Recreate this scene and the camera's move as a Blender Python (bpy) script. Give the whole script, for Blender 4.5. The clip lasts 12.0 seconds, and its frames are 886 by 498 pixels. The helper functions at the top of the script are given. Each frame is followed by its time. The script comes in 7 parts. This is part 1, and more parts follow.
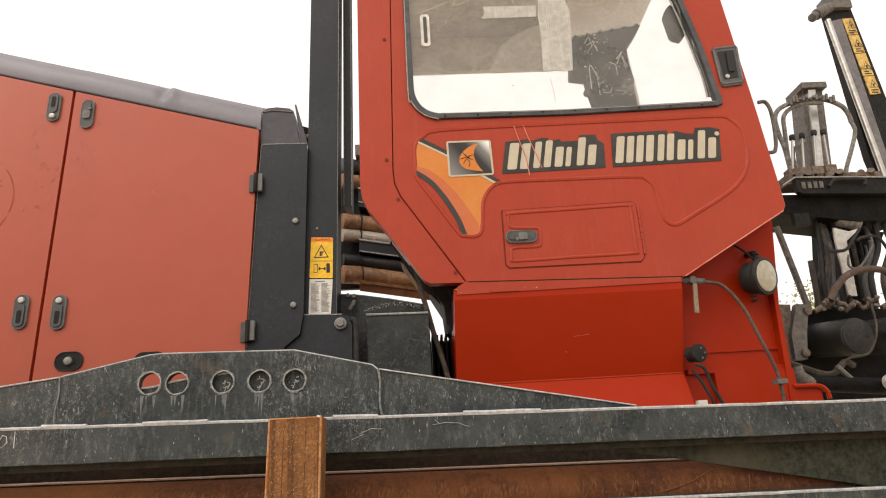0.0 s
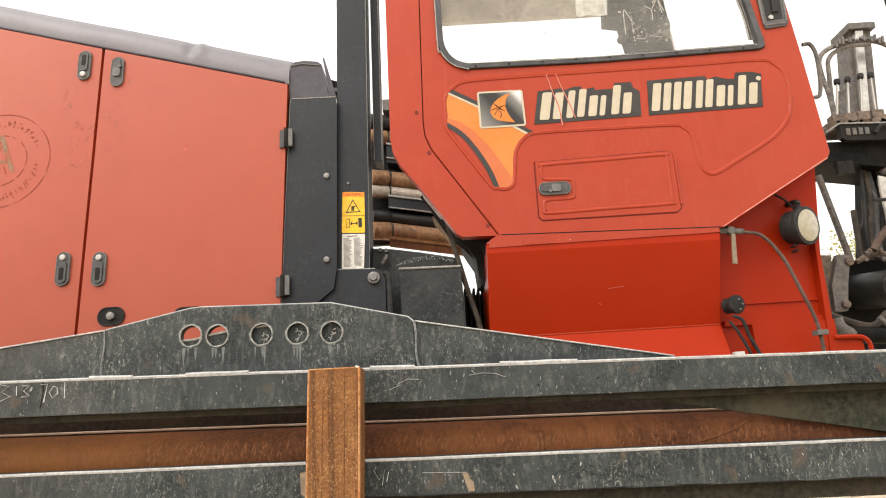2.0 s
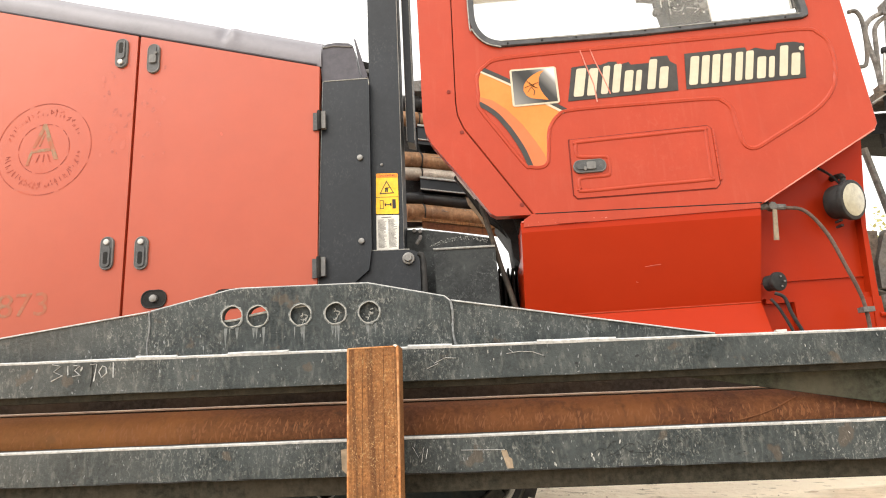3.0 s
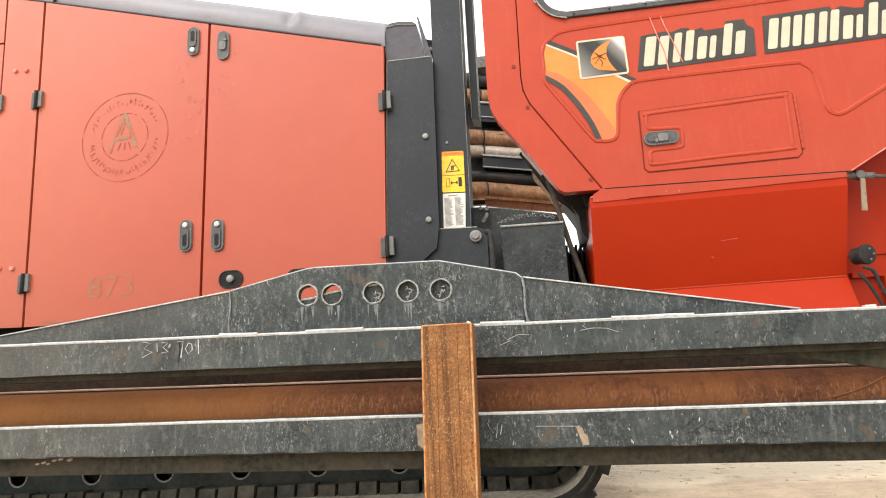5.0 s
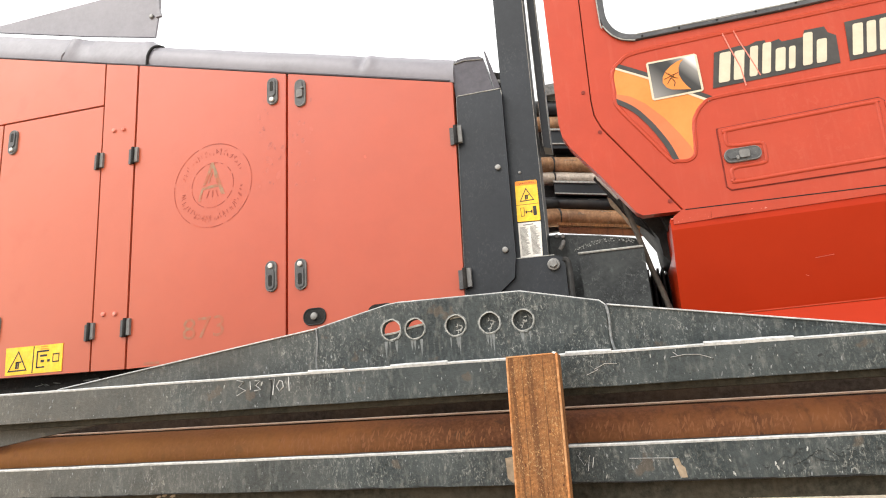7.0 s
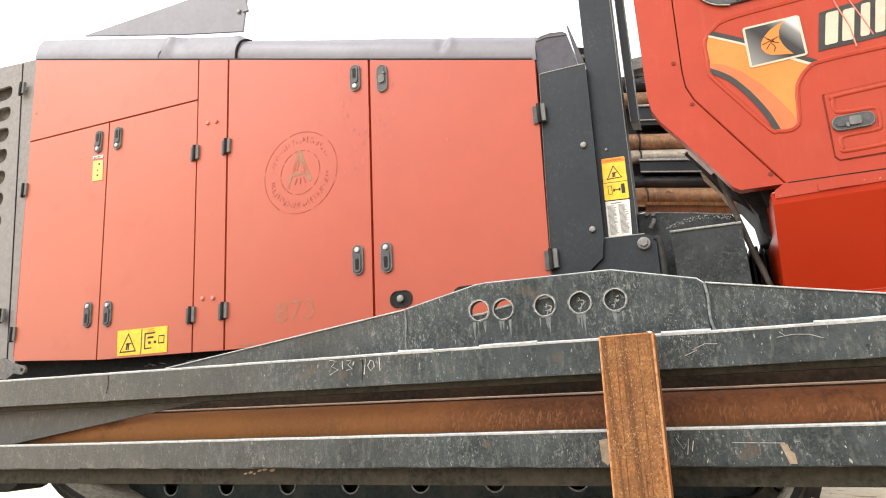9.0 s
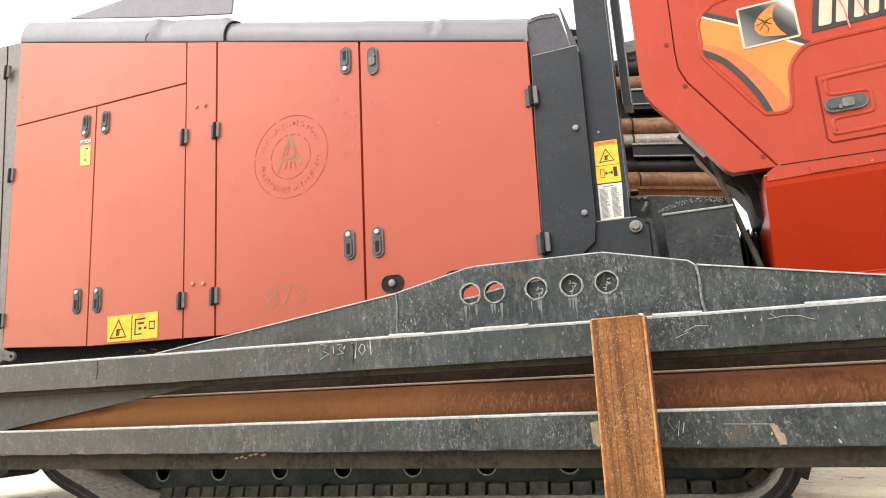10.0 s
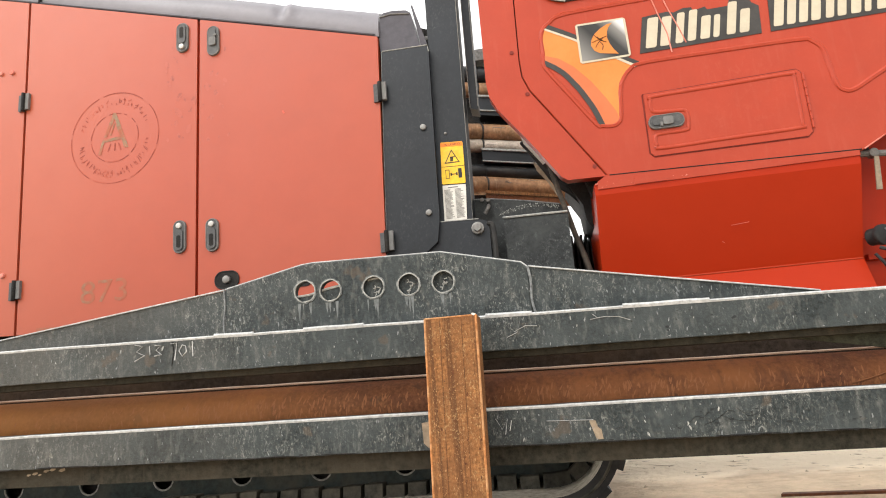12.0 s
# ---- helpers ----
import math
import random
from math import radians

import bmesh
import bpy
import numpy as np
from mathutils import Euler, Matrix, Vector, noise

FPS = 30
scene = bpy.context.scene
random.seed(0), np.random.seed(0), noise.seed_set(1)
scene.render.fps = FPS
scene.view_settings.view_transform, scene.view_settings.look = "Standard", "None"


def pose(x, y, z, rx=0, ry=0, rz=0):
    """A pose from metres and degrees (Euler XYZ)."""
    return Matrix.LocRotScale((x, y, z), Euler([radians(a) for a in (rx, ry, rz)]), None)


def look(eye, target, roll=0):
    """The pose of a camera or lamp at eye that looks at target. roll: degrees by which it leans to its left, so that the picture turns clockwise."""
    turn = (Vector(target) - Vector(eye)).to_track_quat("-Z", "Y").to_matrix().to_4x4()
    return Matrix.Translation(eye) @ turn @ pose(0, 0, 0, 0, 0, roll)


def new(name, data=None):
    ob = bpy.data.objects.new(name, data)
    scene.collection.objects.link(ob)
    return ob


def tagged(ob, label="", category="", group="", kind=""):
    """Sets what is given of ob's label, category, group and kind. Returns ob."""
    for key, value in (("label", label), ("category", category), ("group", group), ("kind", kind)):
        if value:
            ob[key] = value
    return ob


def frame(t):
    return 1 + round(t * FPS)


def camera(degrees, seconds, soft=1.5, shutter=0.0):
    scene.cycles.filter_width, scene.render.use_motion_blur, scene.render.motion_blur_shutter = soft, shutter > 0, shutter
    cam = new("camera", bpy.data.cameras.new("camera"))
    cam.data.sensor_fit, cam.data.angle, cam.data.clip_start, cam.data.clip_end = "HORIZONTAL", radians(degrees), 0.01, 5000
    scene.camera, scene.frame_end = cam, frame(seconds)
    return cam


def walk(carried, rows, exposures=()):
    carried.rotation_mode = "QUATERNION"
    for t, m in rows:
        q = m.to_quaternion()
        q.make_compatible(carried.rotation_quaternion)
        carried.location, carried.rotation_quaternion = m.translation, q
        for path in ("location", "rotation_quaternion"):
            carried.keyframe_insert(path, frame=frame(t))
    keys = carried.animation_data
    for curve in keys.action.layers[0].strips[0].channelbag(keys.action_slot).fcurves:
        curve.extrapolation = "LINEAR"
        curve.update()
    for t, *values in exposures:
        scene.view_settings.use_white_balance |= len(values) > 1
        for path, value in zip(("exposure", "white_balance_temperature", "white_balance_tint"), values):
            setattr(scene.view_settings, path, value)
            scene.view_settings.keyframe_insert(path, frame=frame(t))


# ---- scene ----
cam = camera(69.09, 12.0, soft=1.1)
PATH = [
    (0, (0.1326, 0.0382, 1.1160), (0.2142, 1.6482, 1.6549), -3.60),
    (0.5, (0.1266, 0.0425, 1.1135), (0.1751, 1.6592, 1.6362), -3.70),
    (1, (0.1190, 0.0519, 1.1101), (0.1598, 1.6787, 1.5997), -3.70),
    (1.5, (0.1148, 0.0553, 1.1075), (0.1368, 1.6906, 1.5699), -3.60),
    (2, (0.1096, 0.0587, 1.1050), (0.1156, 1.7017, 1.5419), -3.50),
    (2.5, (0.1028, 0.0629, 1.1033), (0.0859, 1.7119, 1.5155), -3.80),
    (3, (0.0944, 0.0612, 1.0973), (0.0170, 1.7127, 1.4943), -3.50),
    (5, (0.0595, 0.0595, 1.0957), (-0.1751, 1.7060, 1.4467), -3.20),
    (5.5, (0.0519, 0.0570, 1.0982), (-0.2185, 1.6966, 1.4586), -3.50),
    (6, (0.0450, 0.0536, 1.1016), (-0.2652, 1.6796, 1.4883), -3.80),
    (6.5, (0.0425, 0.0493, 1.1024), (-0.3170, 1.6601, 1.5096), -4.10),
    (7, (0.0374, 0.0450, 1.1007), (-0.3706, 1.6362, 1.5402), -4.30),
    (7.5, (0.0281, 0.0425, 1.0990), (-0.4344, 1.6201, 1.5334), -4.00),
    (7.7, (0.0238, 0.0433, 1.0973), (-0.4701, 1.6116, 1.5283), -3.70),
    (9.3, (0.0026, 0.0527, 1.0854), (-0.6120, 1.5844, 1.4943), -3.40),
    (9.5, (0.0017, 0.0519, 1.0829), (-0.6154, 1.5853, 1.4790), -3.40),
    (10, (0.0059, 0.0697, 1.0820), (-0.5899, 1.6159, 1.4637), -3.70),
    (10.5, (0.0119, 0.0774, 1.0803), (-0.5321, 1.6414, 1.4637), -3.60),
    (11, (0.0238, 0.0960, 1.0769), (-0.4573, 1.6822, 1.4561), -4.00),
    (11.5, (0.0391, 0.1224, 1.0803), (-0.3187, 1.7459, 1.4373), -4.40),
    (12, (0.0459, 0.1386, 1.0812), (-0.1921, 1.7842, 1.4365), -4.80),
]
EXPOSURES = [(0.0, 0.20, 6850, 14), (0.5, 0.16, 6850, 14), (1.5, 0.48, 6800, 13), (2.5, 0.95, 6620, 10), (3.0, 1.06, 6580, 10), (5.0, 1.06, 6430, 10), (7.5, 1.07, 6330, 10), (10.5, 1.00, 6280, 10), (12.0, 0.88, 6380, 10)]
walk(cam, [(t, look(eye, target, roll)) for t, eye, target, roll in PATH], EXPOSURES)

# ---- light: bright overcast ----
world = bpy.data.worlds.new("overcast_sky")
scene.world = world
world.use_nodes = True
wn = world.node_tree.nodes
wl = world.node_tree.links
bg = wn["Background"]
sky = wn.new("ShaderNodeTexSky")
sky.sky_type = "NISHITA"
sky.sun_disc = False
sky.sun_elevation = radians(55)
sky.sun_rotation = radians(222)
sky.dust_density = 6.0
sky.air_density = 1.0
sat = wn.new("ShaderNodeHueSaturation")
sat.inputs["Saturation"].default_value = 0.12
wl.new(sky.outputs["Color"], sat.inputs["Color"])
warm = wn.new("ShaderNodeMix")
warm.data_type, warm.blend_type = "RGBA", "MULTIPLY"
warm.inputs[0].default_value = 1.0
warm.inputs[7].default_value = (1.0, 0.985, 0.95, 1)
wl.new(sat.outputs["Color"], warm.inputs[6])
cloud = wn.new("ShaderNodeMix")
cloud.data_type = "RGBA"
cloud.inputs[0].default_value = 0.65
cloud.inputs[7].default_value = (9.0, 8.85, 8.55, 1)
wl.new(warm.outputs[2], cloud.inputs[6])
wl.new(cloud.outputs[2], bg.inputs["Color"])
bg.inputs["Strength"].default_value = 0.15
sun_data = bpy.data.lights.new("sun", "SUN")
sun_data.energy = 0.6
sun_data.angle = radians(45)
sun_data.color = (1.0, 0.96, 0.9)
sun = new("sun", sun_data)
sun.matrix_world = look((-8, -9, 13), (0, 2.5, 1))


# ---- materials ----
def material(name, base, rough=0.6, metal=0.0, spots=None, grain=40.0, grain_amount=0.12, patch=2.5, patch_colour=None,
             patch_amount=0.0, streak=None, bump=0.15, bump_scale=120.0, coat=0.0, jitter=0.0, patch_edge=(0.45, 0.7), streak_scale=(60, 60, 4),
             streak_edge=(0.55, 0.75), spec=0.3, scratch=None, relief=0.004):
    """A painted, rusted or plastic surface: base colour with grain, large worn patches, streaks running down and fine relief."""
    m = bpy.data.materials.new(name)
    m.use_nodes = True
    n, l = m.node_tree.nodes, m.node_tree.links
    b = n["Principled BSDF"]
    b.inputs["Metallic"].default_value = metal
    b.inputs["Coat Weight"].default_value = coat
    b.inputs["Coat Roughness"].default_value = 0.25
    b.inputs["Specular IOR Level"].default_value = spec
    geo = n.new("ShaderNodeNewGeometry")

    def noise_at(scale, detail=4.0, rough_in=0.6, stretch=None, distort=0.0):
        t = n.new("ShaderNodeTexNoise")
        t.inputs["Distortion"].default_value = distort
        t.inputs["Scale"].default_value = scale
        t.inputs["Detail"].default_value = detail
        t.inputs["Roughness"].default_value = rough_in
        if stretch:
            mp = n.new("ShaderNodeMapping")
            mp.inputs["Scale"].default_value = stretch
            l.new(geo.outputs["Position"], mp.inputs["Vector"])
            l.new(mp.outputs["Vector"], t.inputs["Vector"])
        else:
            l.new(geo.outputs["Position"], t.inputs["Vector"])
        return t.outputs["Fac"]

    def ramp(fac, lo, hi):
        r = n.new("ShaderNodeMapRange")
        r.inputs["From Min"].default_value, r.inputs["From Max"].default_value = lo, hi
        l.new(fac, r.inputs["Value"])
        return r.outputs["Result"]

    def mixed(a, fac, colour, blend="MIX"):
        x = n.new("ShaderNodeMix")
        x.data_type, x.blend_type = "RGBA", blend
        if isinstance(fac, float):
            x.inputs[0].default_value = fac
        else:
            l.new(fac, x.inputs[0])
        if isinstance(a, tuple):
            x.inputs[6].default_value = (*a, 1)
        else:
            l.new(a, x.inputs[6])
        if isinstance(colour, tuple):
            x.inputs[7].default_value = (*colour, 1)
        else:
            l.new(colour, x.inputs[7])
        return x.outputs[2]

    def times(fac, k):
        x = n.new("ShaderNodeMath")
        x.operation = "MULTIPLY"
        l.new(fac, x.inputs[0])
        x.inputs[1].default_value = k
        return x.outputs[0]

    g = noise_at(grain, 6.0, 0.7)
    dark = tuple(c * (1 - grain_amount * 2) for c in base)
    light = tuple(min(1, c * (1 + grain_amount * 2) + grain_amount * 0.02) for c in base)
    col = mixed(dark, ramp(g, 0.3, 0.7), light)
    if patch_amount:
        p = times(ramp(noise_at(patch, 7.0, 0.65), *patch_edge), patch_amount)
        col = mixed(col, p, patch_colour)
    if streak:
        s = times(ramp(noise_at(1.0, 5.0, 0.6, streak_scale), *streak_edge), streak[1])
        col = mixed(col, s, streak[0])
    if scratch:
        s = ramp(noise_at(1.0, 8.0, 0.78, scratch[2], 1.6), 0.53, 0.68)
        mk = ramp(noise_at(scratch[3], 5.0, 0.65, None, 0.6), 0.40, 0.62)
        x = n.new("ShaderNodeMath")
        x.operation = "MULTIPLY"
        l.new(s, x.inputs[0])
        l.new(mk, x.inputs[1])
        col = mixed(col, times(x.outputs[0], scratch[1]), scratch[0])
    if spots:
        s = times(ramp(noise_at(spots[2], 3.0, 0.55), 0.66, 0.70), spots[1])
        col = mixed(col, s, spots[0])
    if jitter:
        info = n.new("ShaderNodeObjectInfo")
        hs = n.new("ShaderNodeHueSaturation")
        l.new(ramp(info.outputs["Random"], -1.0, 2.0), hs.inputs["Value"])
        vr = n.new("ShaderNodeMapRange")
        vr.inputs["To Min"].default_value, vr.inputs["To Max"].default_value = 1 - jitter, 1 + jitter
        l.new(info.outputs["Random"], vr.inputs["Value"])
        l.new(vr.outputs["Result"], hs.inputs["Value"])
        l.new(col, hs.inputs["Color"])
        col = hs.outputs["Color"]
    l.new(col, b.inputs["Base Color"])
    rr = n.new("ShaderNodeMapRange")
    rr.inputs["To Min"].default_value, rr.inputs["To Max"].default_value = max(0.03, rough - 0.1), min(1, rough + 0.1)
    l.new(noise_at(8.0), rr.inputs["Value"])
    l.new(rr.outputs["Result"], b.inputs["Roughness"])
    if bump:
        bp = n.new("ShaderNodeBump")
        bp.inputs["Strength"].default_value = bump
        bp.inputs["Distance"].default_value = relief
        l.new(noise_at(bump_scale, 5.0, 0.65), bp.inputs["Height"])
        l.new(bp.outputs["Normal"], b.inputs["Normal"])
    return m


def plain(name, base, rough=0.5, metal=0.0):
    return material(name, base, rough, metal, grain_amount=0.05, bump=0.04)


RED = material("faded_red_paint", (0.352, 0.0600, 0.0255), 0.36, spec=0.38, patch=0.8, patch_colour=(0.385, 0.083, 0.042), patch_amount=0.45, grain=9, grain_amount=0.02,
               streak=((0.35, 0.05, 0.025), 0.10), streak_scale=(25, 25, 1.5), bump=0.10, bump_scale=2.5, relief=0.012)
RED_CAB = material("red_cab_paint", (0.350, 0.0415, 0.0165), 0.36, spec=0.24, patch=1.6, patch_colour=(0.37, 0.058, 0.026), patch_amount=0.5, grain=7, grain_amount=0.03, bump=0.22, bump_scale=5, relief=0.010,
                   streak=((0.55, 0.20, 0.15), 0.07), streak_scale=(50, 50, 6), scratch=((0.50, 0.17, 0.12), 0.12, (35, 35, 25), 2.2))
RED_BOX = material("fresh_red_paint", (0.330, 0.0225, 0.0045), 0.34, spec=0.10, patch=2.0, patch_colour=(0.345, 0.026, 0.004), patch_amount=0.4, grain=6, grain_amount=0.02, bump=0.03, bump_scale=20)
SCUFF = material("scuffed_pink_edge", (0.60, 0.22, 0.17), 0.7, patch=14, patch_colour=(0.5, 0.07, 0.035), patch_amount=0.8)
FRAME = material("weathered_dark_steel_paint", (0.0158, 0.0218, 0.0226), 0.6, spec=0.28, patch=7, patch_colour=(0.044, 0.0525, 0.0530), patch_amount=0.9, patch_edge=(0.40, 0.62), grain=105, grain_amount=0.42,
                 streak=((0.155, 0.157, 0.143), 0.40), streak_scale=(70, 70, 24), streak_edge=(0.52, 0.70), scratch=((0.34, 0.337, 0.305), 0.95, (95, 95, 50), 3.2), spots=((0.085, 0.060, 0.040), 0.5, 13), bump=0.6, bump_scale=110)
LIP = material("dusty_steel_underside", (0.025, 0.0225, 0.0155), 0.85, spec=0.15, patch=3, patch_colour=(0.052, 0.041, 0.027), patch_amount=0.8, grain=60, grain_amount=0.3,
               streak=((0.085, 0.066, 0.044), 0.25), bump=0.3)
EDGE = material("worn_bright_edge", (0.42, 0.425, 0.42), 0.6, patch=5, patch_colour=(0.25, 0.255, 0.255), patch_amount=0.6, grain=90, grain_amount=0.2)
PIPE_HIGHLIGHT = material("bare_pipe_line", (0.52, 0.40, 0.32), 0.5, patch=10, patch_colour=(0.34, 0.22, 0.15), patch_amount=0.8, bump=0.1)
GAPRED = material("shadowed_red_gap", (0.15, 0.018, 0.010), 0.7, bump=0.05)
RUST = material("flaking_rust", (0.245, 0.108, 0.038), 0.85, spec=0.15, patch=14, patch_colour=(0.15, 0.066, 0.028), patch_amount=0.7, patch_edge=(0.4, 0.6), grain=130, grain_amount=0.32,
                streak=((0.085, 0.038, 0.018), 0.8), streak_scale=(95, 95, 1.0), streak_edge=(0.50, 0.64), scratch=((0.50, 0.34, 0.17), 1.0, (130, 130, 85), 9.0), bump=0.7, bump_scale=160)
RUST_EDGE = material("bright_rust_edge", (0.40, 0.165, 0.055), 0.8, patch=25, patch_colour=(0.46, 0.30, 0.16), patch_amount=0.7, grain=100, grain_amount=0.25)
PIPE_RUST = material("rusty_pipe_steel", (0.100, 0.034, 0.0130), 0.7, spec=0.20, patch=2.2, patch_colour=(0.212, 0.078, 0.025), patch_amount=0.85, patch_edge=(0.44, 0.68), grain=90, grain_amount=0.28,
                     streak=((0.062, 0.024, 0.012), 0.6), streak_scale=(34, 34, 5), streak_edge=(0.5, 0.68), scratch=((0.33, 0.165, 0.065), 0.45, (60, 50, 30), 5.0), spots=((0.04, 0.022, 0.014), 0.6, 15), bump=0.3)
DARK = material("charcoal_paint", (0.0080, 0.0100, 0.0132), 0.40, spec=0.30, patch=3, patch_colour=(0.0155, 0.0185, 0.024), patch_amount=0.7, grain=40, grain_amount=0.10, scratch=((0.13, 0.135, 0.135), 0.30, (60, 60, 40), 3.0), bump=0.06)
HOOD = material("grey_hood_plastic", (0.152, 0.144, 0.161), 0.36, spec=0.38, patch=3, patch_colour=(0.200, 0.190, 0.210), patch_amount=0.6, grain=30, grain_amount=0.06, bump=0.12, bump_scale=14)
LOUVRE = material("dusty_grey_louvre", (0.195, 0.180, 0.168), 0.55, spec=0.3, patch=4, patch_colour=(0.22, 0.20, 0.18), patch_amount=0.7, grain=40, grain_amount=0.1, bump=0.12)
CAP = material("dusty_cap_plastic", (0.055, 0.051, 0.062), 0.42, patch=7, patch_colour=(0.098, 0.092, 0.104), patch_amount=0.7, grain=40, grain_amount=0.1, bump=0.1)
WEB = material("brown_dusty_web", (0.034, 0.025, 0.019), 0.9, spec=0.1, patch=1.2, patch_colour=(0.085, 0.055, 0.034), patch_amount=0.9, grain=60, grain_amount=0.3, bump=0.3)
MARK = material("pale_rust_mark", (0.225, 0.090, 0.036), 0.85, patch=40, patch_colour=(0.18, 0.07, 0.025), patch_amount=0.9, bump=0.1)
FLAKE = material("pale_rust_flake", (0.37, 0.21, 0.095), 0.9, patch=40, patch_colour=(0.30, 0.15, 0.06), patch_amount=0.8, bump=0.1)
BLACK = material("grimy_black_metal", (0.009, 0.0088, 0.0085), 0.6, spec=0.14, patch=8, patch_colour=(0.030, 0.025, 0.020), patch_amount=0.65, grain=60, grain_amount=0.3, scratch=((0.15, 0.145, 0.13), 0.38, (70, 70, 60), 6.0), bump=0.25)
DEEP_BLACK = material("oily_black_casting", (0.0042, 0.0041, 0.004), 0.6, spec=0.08, patch=10, patch_colour=(0.018, 0.015, 0.012), patch_amount=0.6, grain=60, grain_amount=0.3, bump=0.3)
BOLT = material("dull_bolt_steel", (0.20, 0.195, 0.185), 0.45, 0.5, patch=60, patch_colour=(0.10, 0.09, 0.08), patch_amount=0.6, bump=0.1)
BOOMGREY = material("grey_boom_paint", (0.17, 0.162, 0.165), 0.6, patch=6, patch_colour=(0.10, 0.095, 0.095), patch_amount=0.7, grain=40, grain_amount=0.15, bump=0.15)
RUBBER = material("black_rubber", (0.014, 0.014, 0.014), 0.65, patch=12, patch_colour=(0.06, 0.055, 0.05), patch_amount=0.6, bump=0.15)
HOSE = material("dusty_hose", (0.05, 0.043, 0.036), 0.8, patch=15, patch_colour=(0.15, 0.12, 0.09), patch_amount=0.8, bump=0.2)
TRACK = material("dusty_track_lug", (0.050, 0.047, 0.037), 0.85, patch=10, patch_colour=(0.14, 0.125, 0.095), patch_amount=0.7, grain=50, grain_amount=0.3, bump=0.35, jitter=0.25)
UNDER = material("dark_green_undercarriage", (0.022, 0.033, 0.032), 0.65, patch=9, patch_colour=(0.09, 0.08, 0.06), patch_amount=0.6, grain=50, grain_amount=0.25, bump=0.2)
STEEL = material("bare_steel", (0.42, 0.40, 0.37), 0.42, 0.85, patch=20, patch_colour=(0.2, 0.17, 0.13), patch_amount=0.6, bump=0.1)
CHROME = material("dirty_chrome_rod", (0.50, 0.48, 0.44), 0.35, 0.9, patch=12, patch_colour=(0.3, 0.27, 0.22), patch_amount=0.5, bump=0.05)
GREY_STEEL = material("muddy_grey_steel", (0.128, 0.123, 0.116), 0.65, 0.2, patch=10, patch_colour=(0.19, 0.155, 0.12), patch_amount=0.7, grain=50, grain_amount=0.28, bump=0.25)
LATCH = material("worn_black_latch", (0.058, 0.058, 0.059), 0.45, patch=25, patch_colour=(0.10, 0.10, 0.096), patch_amount=0.6, scratch=((0.30, 0.30, 0.28), 0.5, (120, 120, 90), 14.0), bump=0.1)
LATCH_RIM = material("rubbed_latch_rim", (0.145, 0.142, 0.136), 0.5, patch=30, patch_colour=(0.09, 0.088, 0.085), patch_amount=0.6, bump=0.1)
BARREL = material("bright_lock_barrel", (0.44, 0.425, 0.40), 0.4, 0.3, patch=60, patch_colour=(0.35, 0.33, 0.30), patch_amount=0.5, bump=0.05)
YELLOW = material("yellow_label", (0.78, 0.46, 0.02), 0.5, patch=18, patch_colour=(0.60, 0.40, 0.10), patch_amount=0.4, bump=0.02)
PALE_YELLOW = material("bleached_yellow_label", (0.72, 0.52, 0.12), 0.6, patch=18, patch_colour=(0.62, 0.50, 0.26), patch_amount=0.7, bump=0.02)
ORANGE = material("orange_label", (0.80, 0.22, 0.02), 0.5, bump=0.02)
AMBER = material("amber_decal", (0.56, 0.185, 0.032), 0.42, patch=3, patch_colour=(0.60, 0.235, 0.055), patch_amount=0.8, grain_amount=0.03, bump=0.02)
SALMON = material("salmon_decal", (0.50, 0.125, 0.040), 0.42, patch=3, patch_colour=(0.54, 0.16, 0.06), patch_amount=0.8, grain_amount=0.03, bump=0.02)
INK = plain("black_print", (0.02, 0.019, 0.018), 0.5)
DECAL_BLACK = material("dark_decal", (0.030, 0.027, 0.024), 0.35, patch=8, patch_colour=(0.06, 0.055, 0.05), patch_amount=0.7, grain_amount=0.05, bump=0.02)
CREAM = material("cream_decal", (0.50, 0.445, 0.335), 0.5, patch=12, patch_colour=(0.42, 0.36, 0.27), patch_amount=0.5, grain_amount=0.04, bump=0.02)
PAPER = material("white_label", (0.62, 0.60, 0.55), 0.6, patch=20, patch_colour=(0.42, 0.40, 0.36), patch_amount=0.5, bump=0.02)
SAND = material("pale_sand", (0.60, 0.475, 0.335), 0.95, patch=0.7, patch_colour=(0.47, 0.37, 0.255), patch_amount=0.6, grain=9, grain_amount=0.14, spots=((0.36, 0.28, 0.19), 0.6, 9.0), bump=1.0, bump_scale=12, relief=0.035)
PEBBLE = material("sand_clod", (0.50, 0.42, 0.31), 0.95, patch=20, patch_colour=(0.30, 0.24, 0.17), patch_amount=0.8, bump=0.3)
LEAF = material("pale_dusty_leaf", (0.26, 0.25, 0.10), 0.8, jitter=0.2, bump=0.0)
LENS = material("yellowed_lens", (0.37, 0.34, 0.245), 0.2, patch=30, patch_colour=(0.5, 0.45, 0.3), patch_amount=0.5, coat=0.5, bump=0.0)
STENCIL = material("faded_green_stencil", (0.225, 0.160, 0.100), 0.7, patch=13, patch_colour=(0.35, 0.082, 0.042), patch_amount=0.80, patch_edge=(0.38, 0.55), bump=0.0)
STENCIL_RED = material("faded_dark_stencil", (0.235, 0.042, 0.025), 0.7, patch=16, patch_colour=(0.40, 0.085, 0.048), patch_amount=0.9, patch_edge=(0.46, 0.62), bump=0.0)
TRIM_GREY = material("grey_cab_lining", (0.68, 0.65, 0.60), 0.8, patch=6, patch_colour=(0.44, 0.42, 0.38), patch_amount=0.6, bump=0.1)
